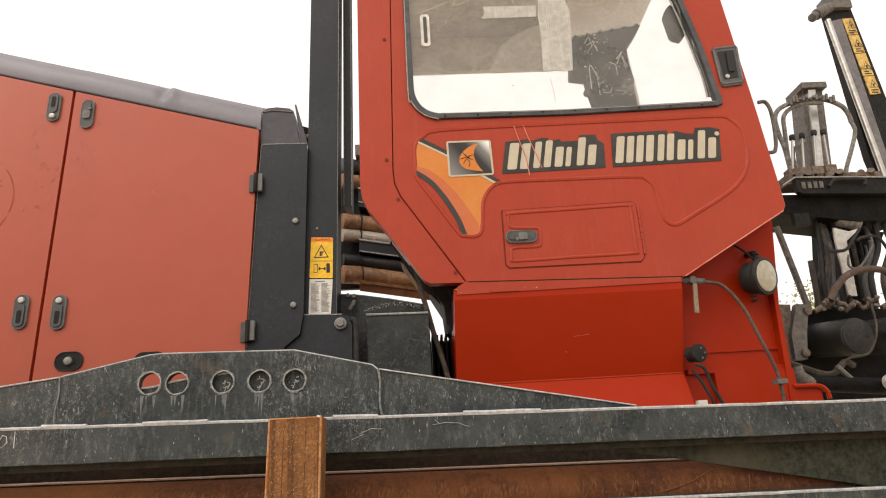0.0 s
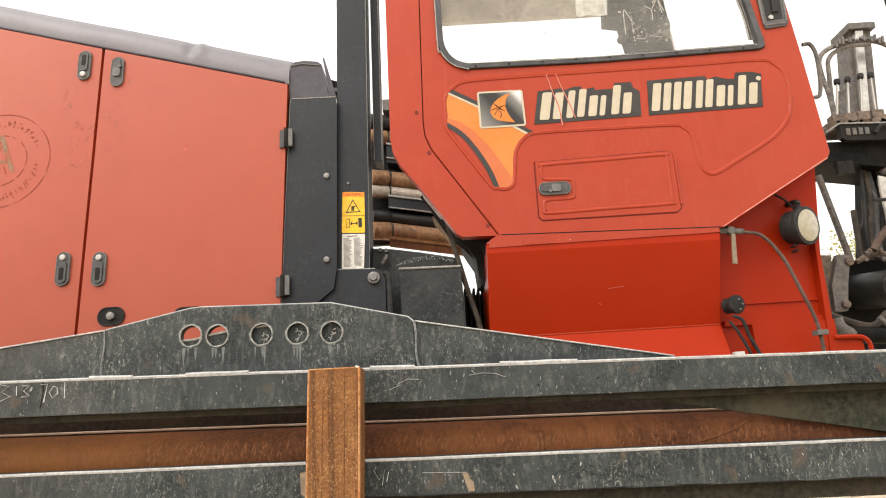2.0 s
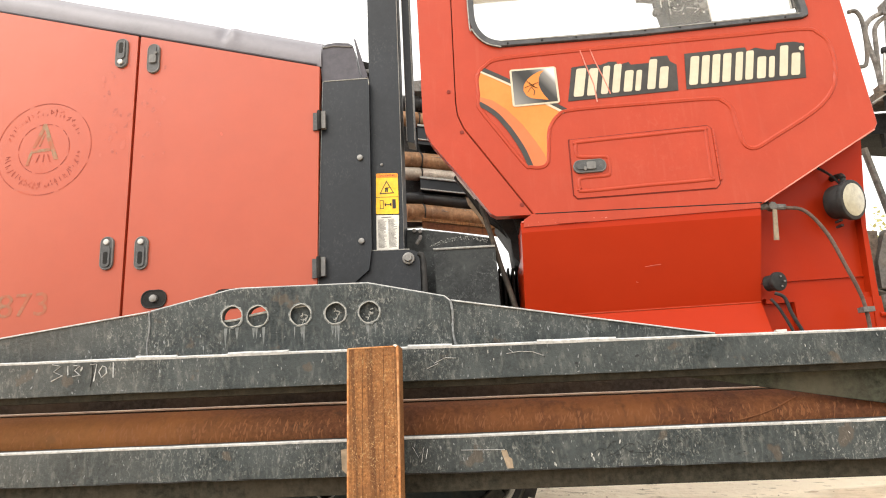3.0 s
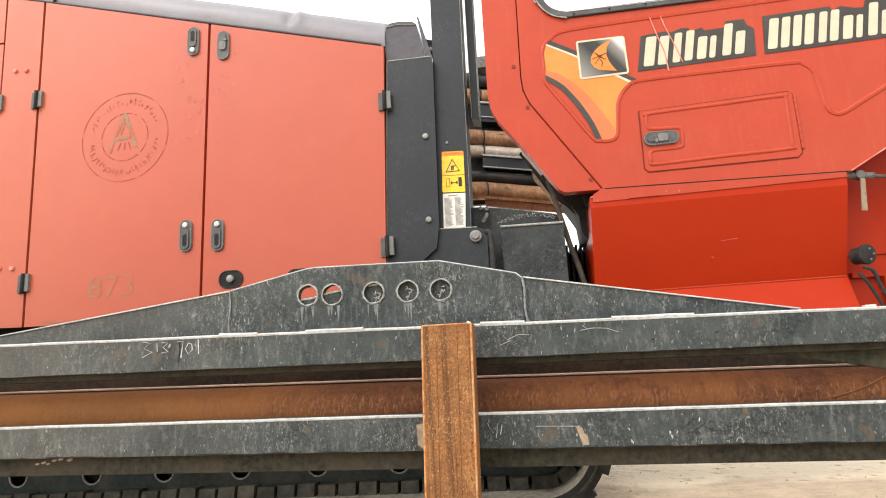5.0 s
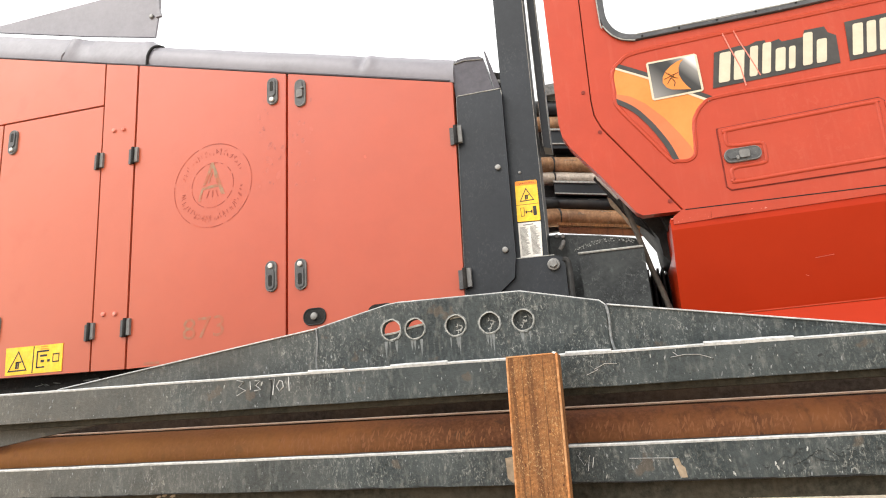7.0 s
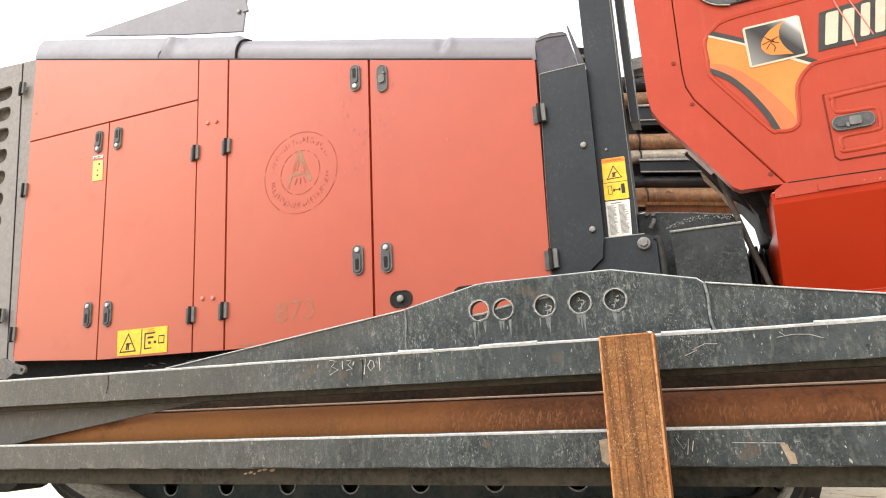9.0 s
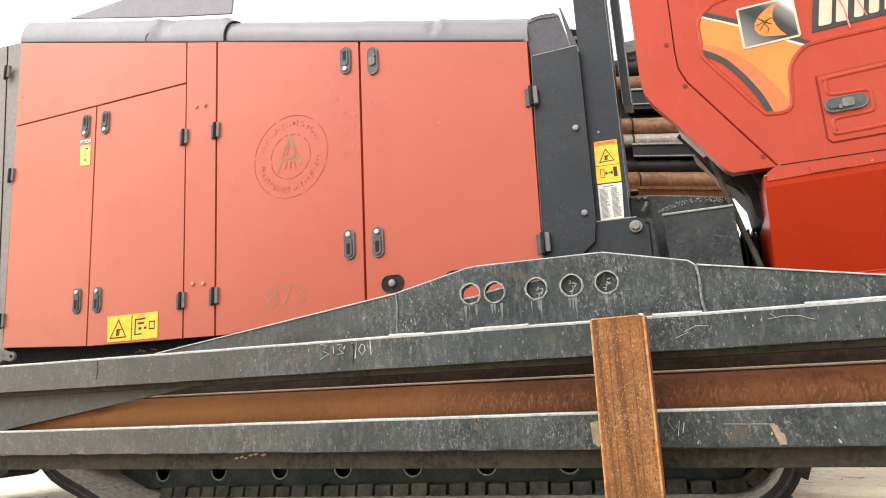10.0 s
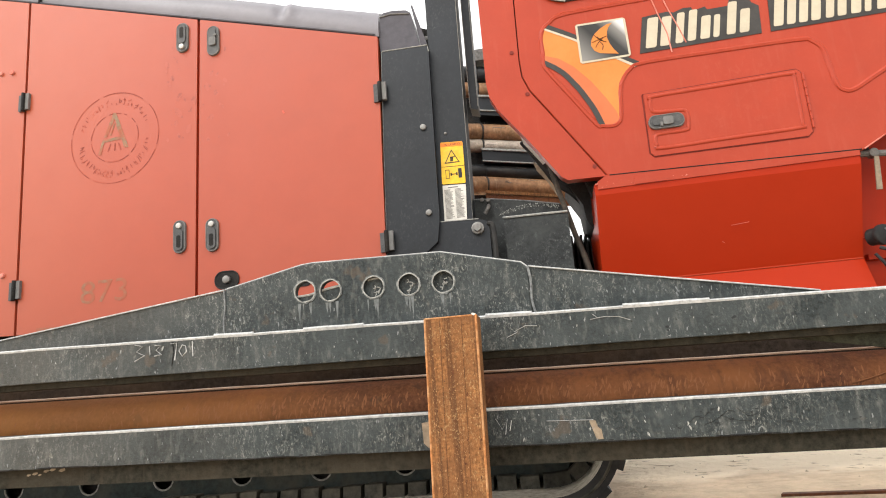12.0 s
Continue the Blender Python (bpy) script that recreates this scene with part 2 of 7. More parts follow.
SEAT = material("pale_seat_cover", (0.80, 0.79, 0.75), 0.8, patch=9, patch_colour=(0.62, 0.60, 0.54), patch_amount=0.6, bump=0.1)
ROD_TAN = material("tan_drill_pipe", (0.30, 0.158, 0.076), 0.6, 0.1, patch=6, patch_colour=(0.10, 0.055, 0.032), patch_amount=0.85, grain=40, grain_amount=0.2, streak=((0.46, 0.34, 0.22), 0.5), bump=0.15)
ROD_GREY = material("grey_drill_pipe", (0.42, 0.36, 0.30), 0.5, 0.2, patch=6, patch_colour=(0.30, 0.25, 0.20), patch_amount=0.7, grain=40, grain_amount=0.2, bump=0.12)
ROD_BLACK = material("oily_black_pipe", (0.017, 0.018, 0.02), 0.35, patch=9, patch_colour=(0.07, 0.06, 0.05), patch_amount=0.5, bump=0.1)

MUDHOSE = material("muddy_pale_hose", (0.21, 0.20, 0.187), 0.85, spec=0.15, patch=14, patch_colour=(0.075, 0.062, 0.050), patch_amount=0.8, grain=60, grain_amount=0.3, bump=0.3)
RUSTY = material("rusty_fittings", (0.145, 0.115, 0.092), 0.75, 0.2, patch=22, patch_colour=(0.27, 0.20, 0.145), patch_amount=0.6, grain=60, grain_amount=0.3, bump=0.3)
MOTOR = material("scratched_dark_motor", (0.015, 0.015, 0.0145), 0.45, spec=0.30, patch=14, patch_colour=(0.042, 0.040, 0.036), patch_amount=0.6, grain=80, grain_amount=0.25, scratch=((0.16, 0.155, 0.14), 0.5, (70, 70, 60), 6.0), bump=0.15)
STEELPALE = material("pale_galvanised", (0.58, 0.565, 0.53), 0.55, 0.1, patch=14, patch_colour=(0.28, 0.25, 0.21), patch_amount=0.6, bump=0.1)
TAN = material("tan_primer", (0.27, 0.21, 0.145), 0.8, patch=30, patch_colour=(0.14, 0.11, 0.08), patch_amount=0.7, bump=0.1)

STAIN = material("pale_run_stain", (0.15, 0.16, 0.16), 0.75, patch=60, patch_colour=(0.07, 0.078, 0.075), patch_amount=0.9, bump=0.1)

GRIME = material("greasy_handprints", (0.31, 0.064, 0.038), 0.4, patch=40, patch_colour=(0.385, 0.083, 0.048), patch_amount=0.9, patch_edge=(0.4, 0.55), bump=0.02)

GASKET = material("weathered_grey_gasket", (0.048, 0.050, 0.055), 0.5, patch=9, patch_colour=(0.12, 0.122, 0.125), patch_amount=0.6, scratch=((0.36, 0.36, 0.35), 0.6, (90, 90, 60), 6.0), bump=0.15)
HANDLE = material("grey_handle_plastic", (0.085, 0.083, 0.085), 0.45, patch=14, patch_colour=(0.14, 0.135, 0.13), patch_amount=0.6, bump=0.08)
GRIMY_YELLOW = material("grimy_yellow_label", (0.62, 0.42, 0.13), 0.6, patch=16, patch_colour=(0.24, 0.13, 0.05), patch_amount=0.9, patch_edge=(0.50, 0.62), grain=60, grain_amount=0.15, bump=0.03)
TANK = material("scuffed_dark_tank", (0.0095, 0.0115, 0.0120), 0.5, spec=0.3, patch=9, patch_colour=(0.034, 0.038, 0.037), patch_amount=0.9, patch_edge=(0.44, 0.64), grain=60, grain_amount=0.3, scratch=((0.17, 0.18, 0.175), 0.8, (55, 55, 45), 6.5), bump=0.2)
BROWNHOSE = material("brown_rubber_hose", (0.085, 0.055, 0.042), 0.7, patch=20, patch_colour=(0.16, 0.12, 0.095), patch_amount=0.7, grain=60, grain_amount=0.2, bump=0.2)
# Olive grime, its colour darkened for the shade under the upper beam.
OLIVE_SHADE = material("dark_olive_grime", (0.036, 0.038, 0.026), 0.8, spec=0.15, patch=5, patch_colour=(0.085, 0.076, 0.052), patch_amount=0.8, grain=60, grain_amount=0.35, streak=((0.085, 0.078, 0.058), 0.5), streak_scale=(40, 40, 8), bump=0.4)


def tone_along(m, axis, start, end, scale, sway, colour, fleck, fleck_scale, amount=1.0):
    """A second colour that takes over along one axis past a ragged line, flecked with a third."""
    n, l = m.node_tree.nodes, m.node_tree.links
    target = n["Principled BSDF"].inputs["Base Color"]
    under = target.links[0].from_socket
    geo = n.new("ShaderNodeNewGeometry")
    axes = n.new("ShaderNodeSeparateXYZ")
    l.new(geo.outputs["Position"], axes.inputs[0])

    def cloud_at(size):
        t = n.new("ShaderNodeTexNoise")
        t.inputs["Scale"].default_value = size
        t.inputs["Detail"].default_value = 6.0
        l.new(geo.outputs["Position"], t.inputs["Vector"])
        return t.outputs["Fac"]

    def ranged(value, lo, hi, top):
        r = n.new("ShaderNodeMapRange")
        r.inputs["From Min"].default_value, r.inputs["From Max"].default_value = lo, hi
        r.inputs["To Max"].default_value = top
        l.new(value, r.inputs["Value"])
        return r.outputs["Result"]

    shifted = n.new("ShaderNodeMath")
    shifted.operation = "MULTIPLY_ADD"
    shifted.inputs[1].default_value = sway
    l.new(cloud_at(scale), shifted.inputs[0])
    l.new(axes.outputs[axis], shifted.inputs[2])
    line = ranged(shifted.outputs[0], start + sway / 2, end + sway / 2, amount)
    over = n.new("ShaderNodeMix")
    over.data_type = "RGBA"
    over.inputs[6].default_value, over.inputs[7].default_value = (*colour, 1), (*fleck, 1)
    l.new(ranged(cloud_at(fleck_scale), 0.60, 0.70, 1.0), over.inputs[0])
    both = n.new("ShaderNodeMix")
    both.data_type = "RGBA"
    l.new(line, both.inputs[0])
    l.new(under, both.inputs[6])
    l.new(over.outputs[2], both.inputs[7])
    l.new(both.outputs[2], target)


# Sunlit strip reaching under the rig, put into the loose sand's colour.
tone_along(SAND, "Y", 2.73, 2.86, 2.4, 0.7, (0.84, 0.72, 0.54), (0.42, 0.33, 0.22), 16.0)
# Frame paint turns paler and browner towards the left.
tone_along(FRAME, "X", -0.7, -2.1, 5.0, 1.6, (0.112, 0.102, 0.086), (0.19, 0.165, 0.13), 22.0, 0.60)
# Glare on the left doors, put into the paint as a paler red.
tone_along(RED, "X", -1.35, -3.0, 1.5, 0.5, (0.450, 0.135, 0.072), (0.425, 0.118, 0.062), 5.0, 0.65)
# Pipe rust turns more orange towards the left.
tone_along(PIPE_RUST, "X", -0.2, -1.6, 3.0, 0.9, (0.262, 0.108, 0.024), (0.13, 0.048, 0.016), 9.0, 0.60)
GLASS = bpy.data.materials.new("dirty_window_glass")
GLASS.use_nodes = True
gn, gl = GLASS.node_tree.nodes, GLASS.node_tree.links
gb = gn["Principled BSDF"]
gb.inputs["Transmission Weight"].default_value = 1.0
gb.inputs["IOR"].default_value = 1.35
gb.inputs["Base Color"].default_value = (0.93, 0.93, 0.9, 1)
gt = gn.new("ShaderNodeTexNoise")
gt.inputs["Scale"].default_value = 9.0
gt.inputs["Detail"].default_value = 8.0
gr = gn.new("ShaderNodeMapRange")
gr.inputs["From Min"].default_value, gr.inputs["From Max"].default_value = 0.45, 0.8
gr.inputs["To Min"].default_value, gr.inputs["To Max"].default_value = 0.0, 0.12
gl.new(gt.outputs["Fac"], gr.inputs["Value"])
gl.new(gr.outputs["Result"], gb.inputs["Roughness"])
film_d = gn.new("ShaderNodeBsdfDiffuse")
film_d.inputs["Color"].default_value = (0.80, 0.77, 0.70, 1)
film_t = gn.new("ShaderNodeBsdfTranslucent")
film_t.inputs["Color"].default_value = (0.80, 0.77, 0.70, 1)
film = gn.new("ShaderNodeMixShader")
film.inputs[0].default_value = 0.55
gl.new(film_d.outputs[0], film.inputs[1])
gl.new(film_t.outputs[0], film.inputs[2])
dust = gn.new("ShaderNodeMapRange")
dust.inputs["From Min"].default_value, dust.inputs["From Max"].default_value = 0.3, 0.75
dust.inputs["To Min"].default_value, dust.inputs["To Max"].default_value = 0.03, 0.15
gl.new(gt.outputs["Fac"], dust.inputs["Value"])
dirty = gn.new("ShaderNodeMixShader")
gl.new(dust.outputs["Result"], dirty.inputs[0])
gl.new(gb.outputs[0], dirty.inputs[1])
gl.new(film.outputs[0], dirty.inputs[2])
gl.new(dirty.outputs[0], gn["Material Output"].inputs["Surface"])


BARE_RIM = material("rubbed_rim_paint", (0.17, 0.178, 0.172), 0.7, patch=45, patch_colour=(0.045, 0.055, 0.056), patch_amount=0.95, patch_edge=(0.42, 0.6), grain=110, grain_amount=0.35, bump=0.3)


# ---- mesh helpers ----
def part(name, bm, mat, parent=None, label="", smooth=False):
    """Links a bmesh as one mesh object, in the place's own coordinates, under a thing or a part."""
    me = bpy.data.meshes.new(name)
    bmesh.ops.recalc_face_normals(bm, faces=bm.faces[:])
    bm.to_mesh(me)
    bm.free()
    for m in (mat if isinstance(mat, (list, tuple)) else [mat]):
        me.materials.append(m)
    if smooth:
        me.shade_smooth()
        me.set_sharp_from_angle(angle=radians(35))
    ob = new(name, me)
    if parent:
        ob.parent = parent
        if parent.type == "EMPTY":
            ob.matrix_parent_inverse = Matrix.Translation(-parent.location)
    if label:
        ob["label"] = label
    return ob


def again(ob, dx, dy, dz, parent=None, label=""):
    """The same mesh once more, moved."""
    o = new(ob.name.split(".")[0], ob.data)
    o.location = ob.location + Vector((dx, dy, dz))
    o.parent = parent or ob.parent
    o.matrix_parent_inverse = Matrix.Translation(-o.parent.location) if o.parent.type == "EMPTY" else Matrix()
    if label or "label" in ob:
        o["label"] = label or ob["label"]
    return o


def thing(name, at, label, category, group="", kind=""):
    ob = new(name)
    ob.location = at
    ob.empty_display_size = 0.1
    return tagged(ob, label, category, group, kind)


def soften(bm, width, segments=2, angle=30):
    if width:
        edges = [e for e in bm.edges if len(e.link_faces) == 2 and e.calc_face_angle(0) > radians(angle)]
        bmesh.ops.bevel(bm, geom=edges, offset=width, segments=segments, affect="EDGES", profile=0.5, clamp_overlap=True)


def prism(poly, y0, y1, bevel=0.004, bm=None, mat=0, segments=2):
    """A slab whose outline is given in x and z and whose faces lie at y0 and y1."""
    out = bm or bmesh.new()
    b = bmesh.new()
    front = [b.verts.new((x, y0, z)) for x, z in poly]
    back = [b.verts.new((x, y1, z)) for x, z in poly]
    b.faces.new(front)
    b.faces.new(back[::-1])
    k = len(poly)
    for i in range(k):
        b.faces.new((front[i], back[i], back[(i + 1) % k], front[(i + 1) % k]))
    soften(b, bevel, segments)
    return merge(out, b, mat)


def merge(out, b, mat=0):
    for f in b.faces:
        f.material_index = mat
    me = bpy.data.meshes.new("tmp")
    bmesh.ops.recalc_face_normals(b, faces=b.faces[:])
    b.to_mesh(me)
    b.free()
    out.from_mesh(me)
    bpy.data.meshes.remove(me)
    return out


def slab(poly, axis, a0, a1, bevel=0.004, bm=None, mat=0):
    """As prism, with the outline in the two other axes: axis x (y, z) or axis z (x, y)."""
    out = bm or bmesh.new()
    b = bmesh.new()
    put = (lambda p, a: (a, p[0], p[1])) if axis == "x" else (lambda p, a: (p[0], p[1], a))
    front = [b.verts.new(put(p, a0)) for p in poly]
    back = [b.verts.new(put(p, a1)) for p in poly]
    b.faces.new(front)
    b.faces.new(back[::-1])
    k = len(poly)
    for i in range(k):
        b.faces.new((front[i], back[i], back[(i + 1) % k], front[(i + 1) % k]))
    soften(b, bevel)
    return merge(out, b, mat)


def box(x0, x1, y0, y1, z0, z1, bevel=0.004, bm=None, mat=0):
    return prism([(x0, z0), (x1, z0), (x1, z1), (x0, z1)], y0, y1, bevel, bm, mat)


def rod(p, q, r, bm=None, mat=0, sides=16, bevel=0.0, r2=None):
    """A round bar from p to q."""
    out = bm or bmesh.new()
    b = bmesh.new()
    p, q = Vector(p), Vector(q)
    d = q - p
    bmesh.ops.create_cone(b, cap_ends=True, segments=sides, radius1=r, radius2=r if r2 is None else r2, depth=d.length)
    soften(b, bevel, 2, 60)
    bmesh.ops.transform(b, matrix=Matrix.Translation((p + q) / 2) @ d.to_track_quat("Z", "Y").to_matrix().to_4x4(), verts=b.verts[:])
    return merge(out, b, mat)


def spline(points, steps=6):
    pts = [Vector(p) for p in points]
    pts = [2 * pts[0] - pts[1]] + pts + [2 * pts[-1] - pts[-2]]
    line = []
    for i in range(1, len(pts) - 2):
        a, b, c, d = pts[i - 1:i + 3]
        for s in range(steps):
            u = s / steps
            line.append(0.5 * ((2 * b) + (c - a) * u + (2 * a - 5 * b + 4 * c - d) * u * u + (3 * b - a - 3 * c + d) * u ** 3))
    line.append(pts[-2])
    return line


def tube(points, r, bm=None, mat=0, sides=8, steps=6, smooth=True, flat=1.0):
    """A hose, cable or bent bar along the points."""
    out = bm or bmesh.new()
    line = spline(points, steps) if smooth else [Vector(p) for p in points]
    b = bmesh.new()
    rings = []
    up = Vector((0.13, 0.2, 0.97))
    for i, p in enumerate(line):
        d = (line[min(i + 1, len(line) - 1)] - line[max(i - 1, 0)]).normalized()
        s = d.cross(up)
        s = s.normalized() if s.length > 1e-4 else Vector((1, 0, 0))
        w = s.cross(d)
        rings.append([b.verts.new(p + r * (math.cos(2 * math.pi * k / sides) * s + flat * math.sin(2 * math.pi * k / sides) * w)) for k in range(sides)])
    for a, c in zip(rings, rings[1:]):
        for k in range(sides):
            b.faces.new((a[k], a[(k + 1) % sides], c[(k + 1) % sides], c[k]))
    b.faces.new(rings[0])
    b.faces.new(rings[-1][::-1])
    return merge(out, b, mat)


def rounded(x0, x1, z0, z1, r, k=5):
    """The outline of a rectangle with round corners, in x and z."""
    out = []
    for cx, cz, a in ((x1 - r, z1 - r, 0), (x0 + r, z1 - r, 90), (x0 + r, z0 + r, 180), (x1 - r, z0 + r, 270)):
        for i in range(k):
            t = radians(a + 90 * i / (k - 1))
            out.append((cx + r * math.cos(t), cz + r * math.sin(t)))
    return out


def circle(cx, cz, r, k=24):
    return [(cx + r * math.cos(2 * math.pi * i / k), cz + r * math.sin(2 * math.pi * i / k)) for i in range(k)]


def pierced(outer, holes, y0, y1, bevel=0.0, bm=None, mat=0):
    """A plate in x and z with holes through it."""
    out = bm or bmesh.new()
    b = bmesh.new()
    loops = []
    for poly in [outer] + holes:
        vs = [b.verts.new((x, y0, z)) for x, z in poly]
        es = [b.edges.new((vs[i], vs[(i + 1) % len(vs)])) for i in range(len(vs))]
        loops.append(es)
    bmesh.ops.triangle_fill(b, use_beauty=True, use_dissolve=False, edges=[e for es in loops for e in es])
    res = bmesh.ops.extrude_face_region(b, geom=b.faces[:])
    bmesh.ops.translate(b, verts=[v for v in res["geom"] if isinstance(v, bmesh.types.BMVert)], vec=(0, y1 - y0, 0))
    bmesh.ops.recalc_face_normals(b, faces=b.faces[:])
    soften(b, bevel, 1, 60)
    return merge(out, b, mat)

# ---- ground ----
gm = bmesh.new()
bmesh.ops.create_grid(gm, x_segments=160, y_segments=160, size=1.0)
for v in gm.verts:
    far = lambda u: math.copysign(abs(u) ** 3.0 * 900 + abs(u) * 12, u)
    v.co = Vector((far(v.co.x), far(v.co.y) + 4, 0))
    near = max(0.0, 1 - v.co.length / 90)
    v.co.z = near * (0.03 * noise.noise(v.co * 0.8) + 0.012 * noise.noise(v.co * 3.1)) * min(1.0, max(0.12, (v.co.length - 4) / 6)) + 0.671 + 0.55 * math.exp(-((v.co.x + 7.2) / 2.2) ** 2 - ((v.co.y - 7.0) / 1.6) ** 2) * (1 + 0.25 * noise.noise(v.co * 1.7))
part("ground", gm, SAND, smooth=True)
tagged(bpy.data.objects["ground"], "pale trampled sand ground around the parked drilling rig", "ground", kind="structure")

# clods and pebbles on the sand
rs = random.Random(21)
cl_bm = bmesh.new()
for i in range(1500):
    px, py = rs.uniform(-5, 9), rs.uniform(1.2, 4.0) if i % 3 else rs.uniform(4, 16)
    s = rs.uniform(0.004, 0.013) * (1 if py < 4 else 1.8)
    top = cl_bm.verts.new((px + rs.uniform(-0.3, 0.3) * s, py, 0.673 + s * rs.uniform(0.2, 0.5)))
    ring = [cl_bm.verts.new((px + s * rs.uniform(0.6, 1.2) * math.cos(k * 1.257), py + s * rs.uniform(0.6, 1.2) * math.sin(k * 1.257), 0.668)) for k in range(5)]
    for k in range(5):
        cl_bm.faces.new((top, ring[k], ring[(k + 1) % 5]))
tagged(part("pebbles", cl_bm, PEBBLE, smooth=True), "small clods and pebbles scattered over the sand", "pebbles", kind="stuff")

D = 2.465

# ---- steel frame in front of the rig ----
frame_thing = thing("steel_support_frame", (-0.6, 1.88, 0.0), "long scuffed dark steel frame with a peaked pierced plate", "steel frame")


def top_z(x):
    return 1.2505 - 0.0245 * x


def bar(x0, x1, zt, zb, y0, y1, mat, name, bevel=0.006):
    b = prism([(x0, zb(x0)), (x1, zb(x1)), (x1, zt(x1)), (x0, zt(x0))], y0, y1, bevel)
    return part(name, b, mat, frame_thing, smooth=True)


low_top = lambda x: 1.0157 - 0.0182 * x
low_mid = lambda x: 0.9215 - 0.0203 * x
low_end = lambda x: 0.8735 - 0.0180 * x
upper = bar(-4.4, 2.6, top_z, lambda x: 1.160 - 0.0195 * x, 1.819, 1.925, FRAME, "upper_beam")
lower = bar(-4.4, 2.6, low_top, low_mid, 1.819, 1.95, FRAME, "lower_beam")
bar(-4.4, 2.6, lambda x: low_mid(x) - 0.001, low_end, 1.845, 1.94, LIP, "lower_flange")
bar(-4.4, 2.6, lambda x: 1.1595 - 0.0195 * x, lambda x: 1.142 - 0.0195 * x, 1.842, 1.92, LIP, "upper_flange")
bar(-4.4, 2.6, lambda x: 1.16 - 0.02 * x, lambda x: 0.95 - 0.0117 * x, 2.07, 2.085, WEB, "back_web")
holes = [(-0.609, 1.377), (-0.534, 1.373), (-0.409, 1.369), (-0.308, 1.366), (-0.211, 1.363)]
mid_plate = [(-0.853, 1.265), (-0.853, 1.408), (-0.619, 1.455), (-0.585, 1.4575), (-0.25, 1.4485), (-0.214, 1.4475), (0.005, 1.394), (0.022, 1.378), (0.022, 1.244)]
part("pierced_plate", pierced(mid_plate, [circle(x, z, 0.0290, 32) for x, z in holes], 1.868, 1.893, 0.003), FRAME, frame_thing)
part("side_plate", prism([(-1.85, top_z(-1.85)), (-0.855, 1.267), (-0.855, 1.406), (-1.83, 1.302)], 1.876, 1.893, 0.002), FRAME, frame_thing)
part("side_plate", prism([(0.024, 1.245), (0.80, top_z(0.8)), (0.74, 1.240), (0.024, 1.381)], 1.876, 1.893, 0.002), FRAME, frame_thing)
for x, z in holes:
    k_out = [(px + (px - x) * 0.10 * noise.noise((px * 90, 1.0, pz * 90)), pz + (pz - z) * 0.16 * noise.noise((px * 90, 4.0, pz * 90))) for px, pz in circle(x, z, 0.0345, 32)]
    part("burred_rim", pierced(k_out, [circle(x, z, 0.0290, 32)], 1.8655, 1.868), BARE_RIM, frame_thing)
# gussets that close the slot at both ends
part("gusset", prism([(-1.595, 1.185), (-4.3, 1.25), (-4.3, 1.0), (-2.72, 1.055)], 1.895, 1.91, 0.002), FRAME, frame_thing)
part("gusset", prism([(0.603, 1.140), (1.46, 0.972), (2.5, 0.94), (2.5, 1.13)], 1.895, 1.91, 0.002), OLIVE_SHADE, frame_thing)

# rusty round pipe lying inside the frame
pt = thing("rusty_pipe", (-0.7, 1.99, 1.06), "long rusty steel pipe lying in the frame's slot", "pipe")
part("pipe_wall", rod((-4.3, 1.99, 1.129), (2.5, 1.99, 0.976), 0.071, sides=48), PIPE_RUST, pt, smooth=True)

# upright rusty channel
post = thing("rusty_steel_post", (-0.18, 1.74, 0.0), "upright rusty steel channel standing against the frame", "steel post")
ch = bmesh.new()
slab([(-0.2405, 1.70), (-0.113, 1.70), (-0.113, 1.80), (-0.120, 1.80), (-0.122, 1.710), (-0.2315, 1.710), (-0.2335, 1.80), (-0.2405, 1.80)], "z", 0.66, 1.2485, 0.0015, ch)
for v in ch.verts:
    v.co.x -= 0.025 * (1.25 - v.co.z)
part("channel", ch, RUST, post)

# ---- drilling rig ----
rig = thing("drilling_rig", (-0.6, 3.2, 0.0), "red and charcoal horizontal drilling rig on crawler tracks, dusty and worn", "drilling rig")


def hood_z(x):
    return 2.3615 - 0.279 * x


# chassis
part("chassis", box(-4.0, 0.20, 2.70, 3.5, 0.98, 1.30, 0.01), BLACK, rig)
part("deck", box(-3.9, 0.30, 2.56, 4.7, 1.30, 1.40, 0.01), BLACK, rig)
body = bmesh.new()
prism([(-3.55, 1.525), (-2.95, 1.478), (-2.10, 1.450), (-0.62, 1.450), (-0.52, 1.52), (-0.49, hood_z(-0.49) - 0.02), (-3.62, hood_z(-3.62) - 0.02)], D + 0.016, 3.9, 0.0, body)
part("engine_body", body, RED_BOX, rig)

door_polys = {
    "rear_panel": [(-3.598, 3.362), (-2.300, 3.000), (-2.294, 2.768), (-3.578, 2.812)],
    "rear_door_a": [(-3.576, 2.802), (-2.930, 2.780), (-2.898, 1.452), (-3.518, 1.497)],
    "rear_door_b": [(-2.920, 2.779), (-2.293, 2.758), (-2.272, 1.434), (-2.888, 1.451)],
    "strip": [(-2.290, 2.997), (-2.100, 2.946), (-2.082, 1.428), (-2.262, 1.434)],
    "front_door_a": [(-2.088, 2.943), (-1.274, 2.713), (-1.288, 1.42), (-2.070, 1.428)],
    "front_door_b": [(-1.262, 2.710), (-0.487, 2.494), (-0.512, 1.508), (-0.60, 1.497), (-0.70, 1.472), (-0.80, 1.442), (-0.90, 1.432), (-1.276, 1.42)],
}
doors = {}
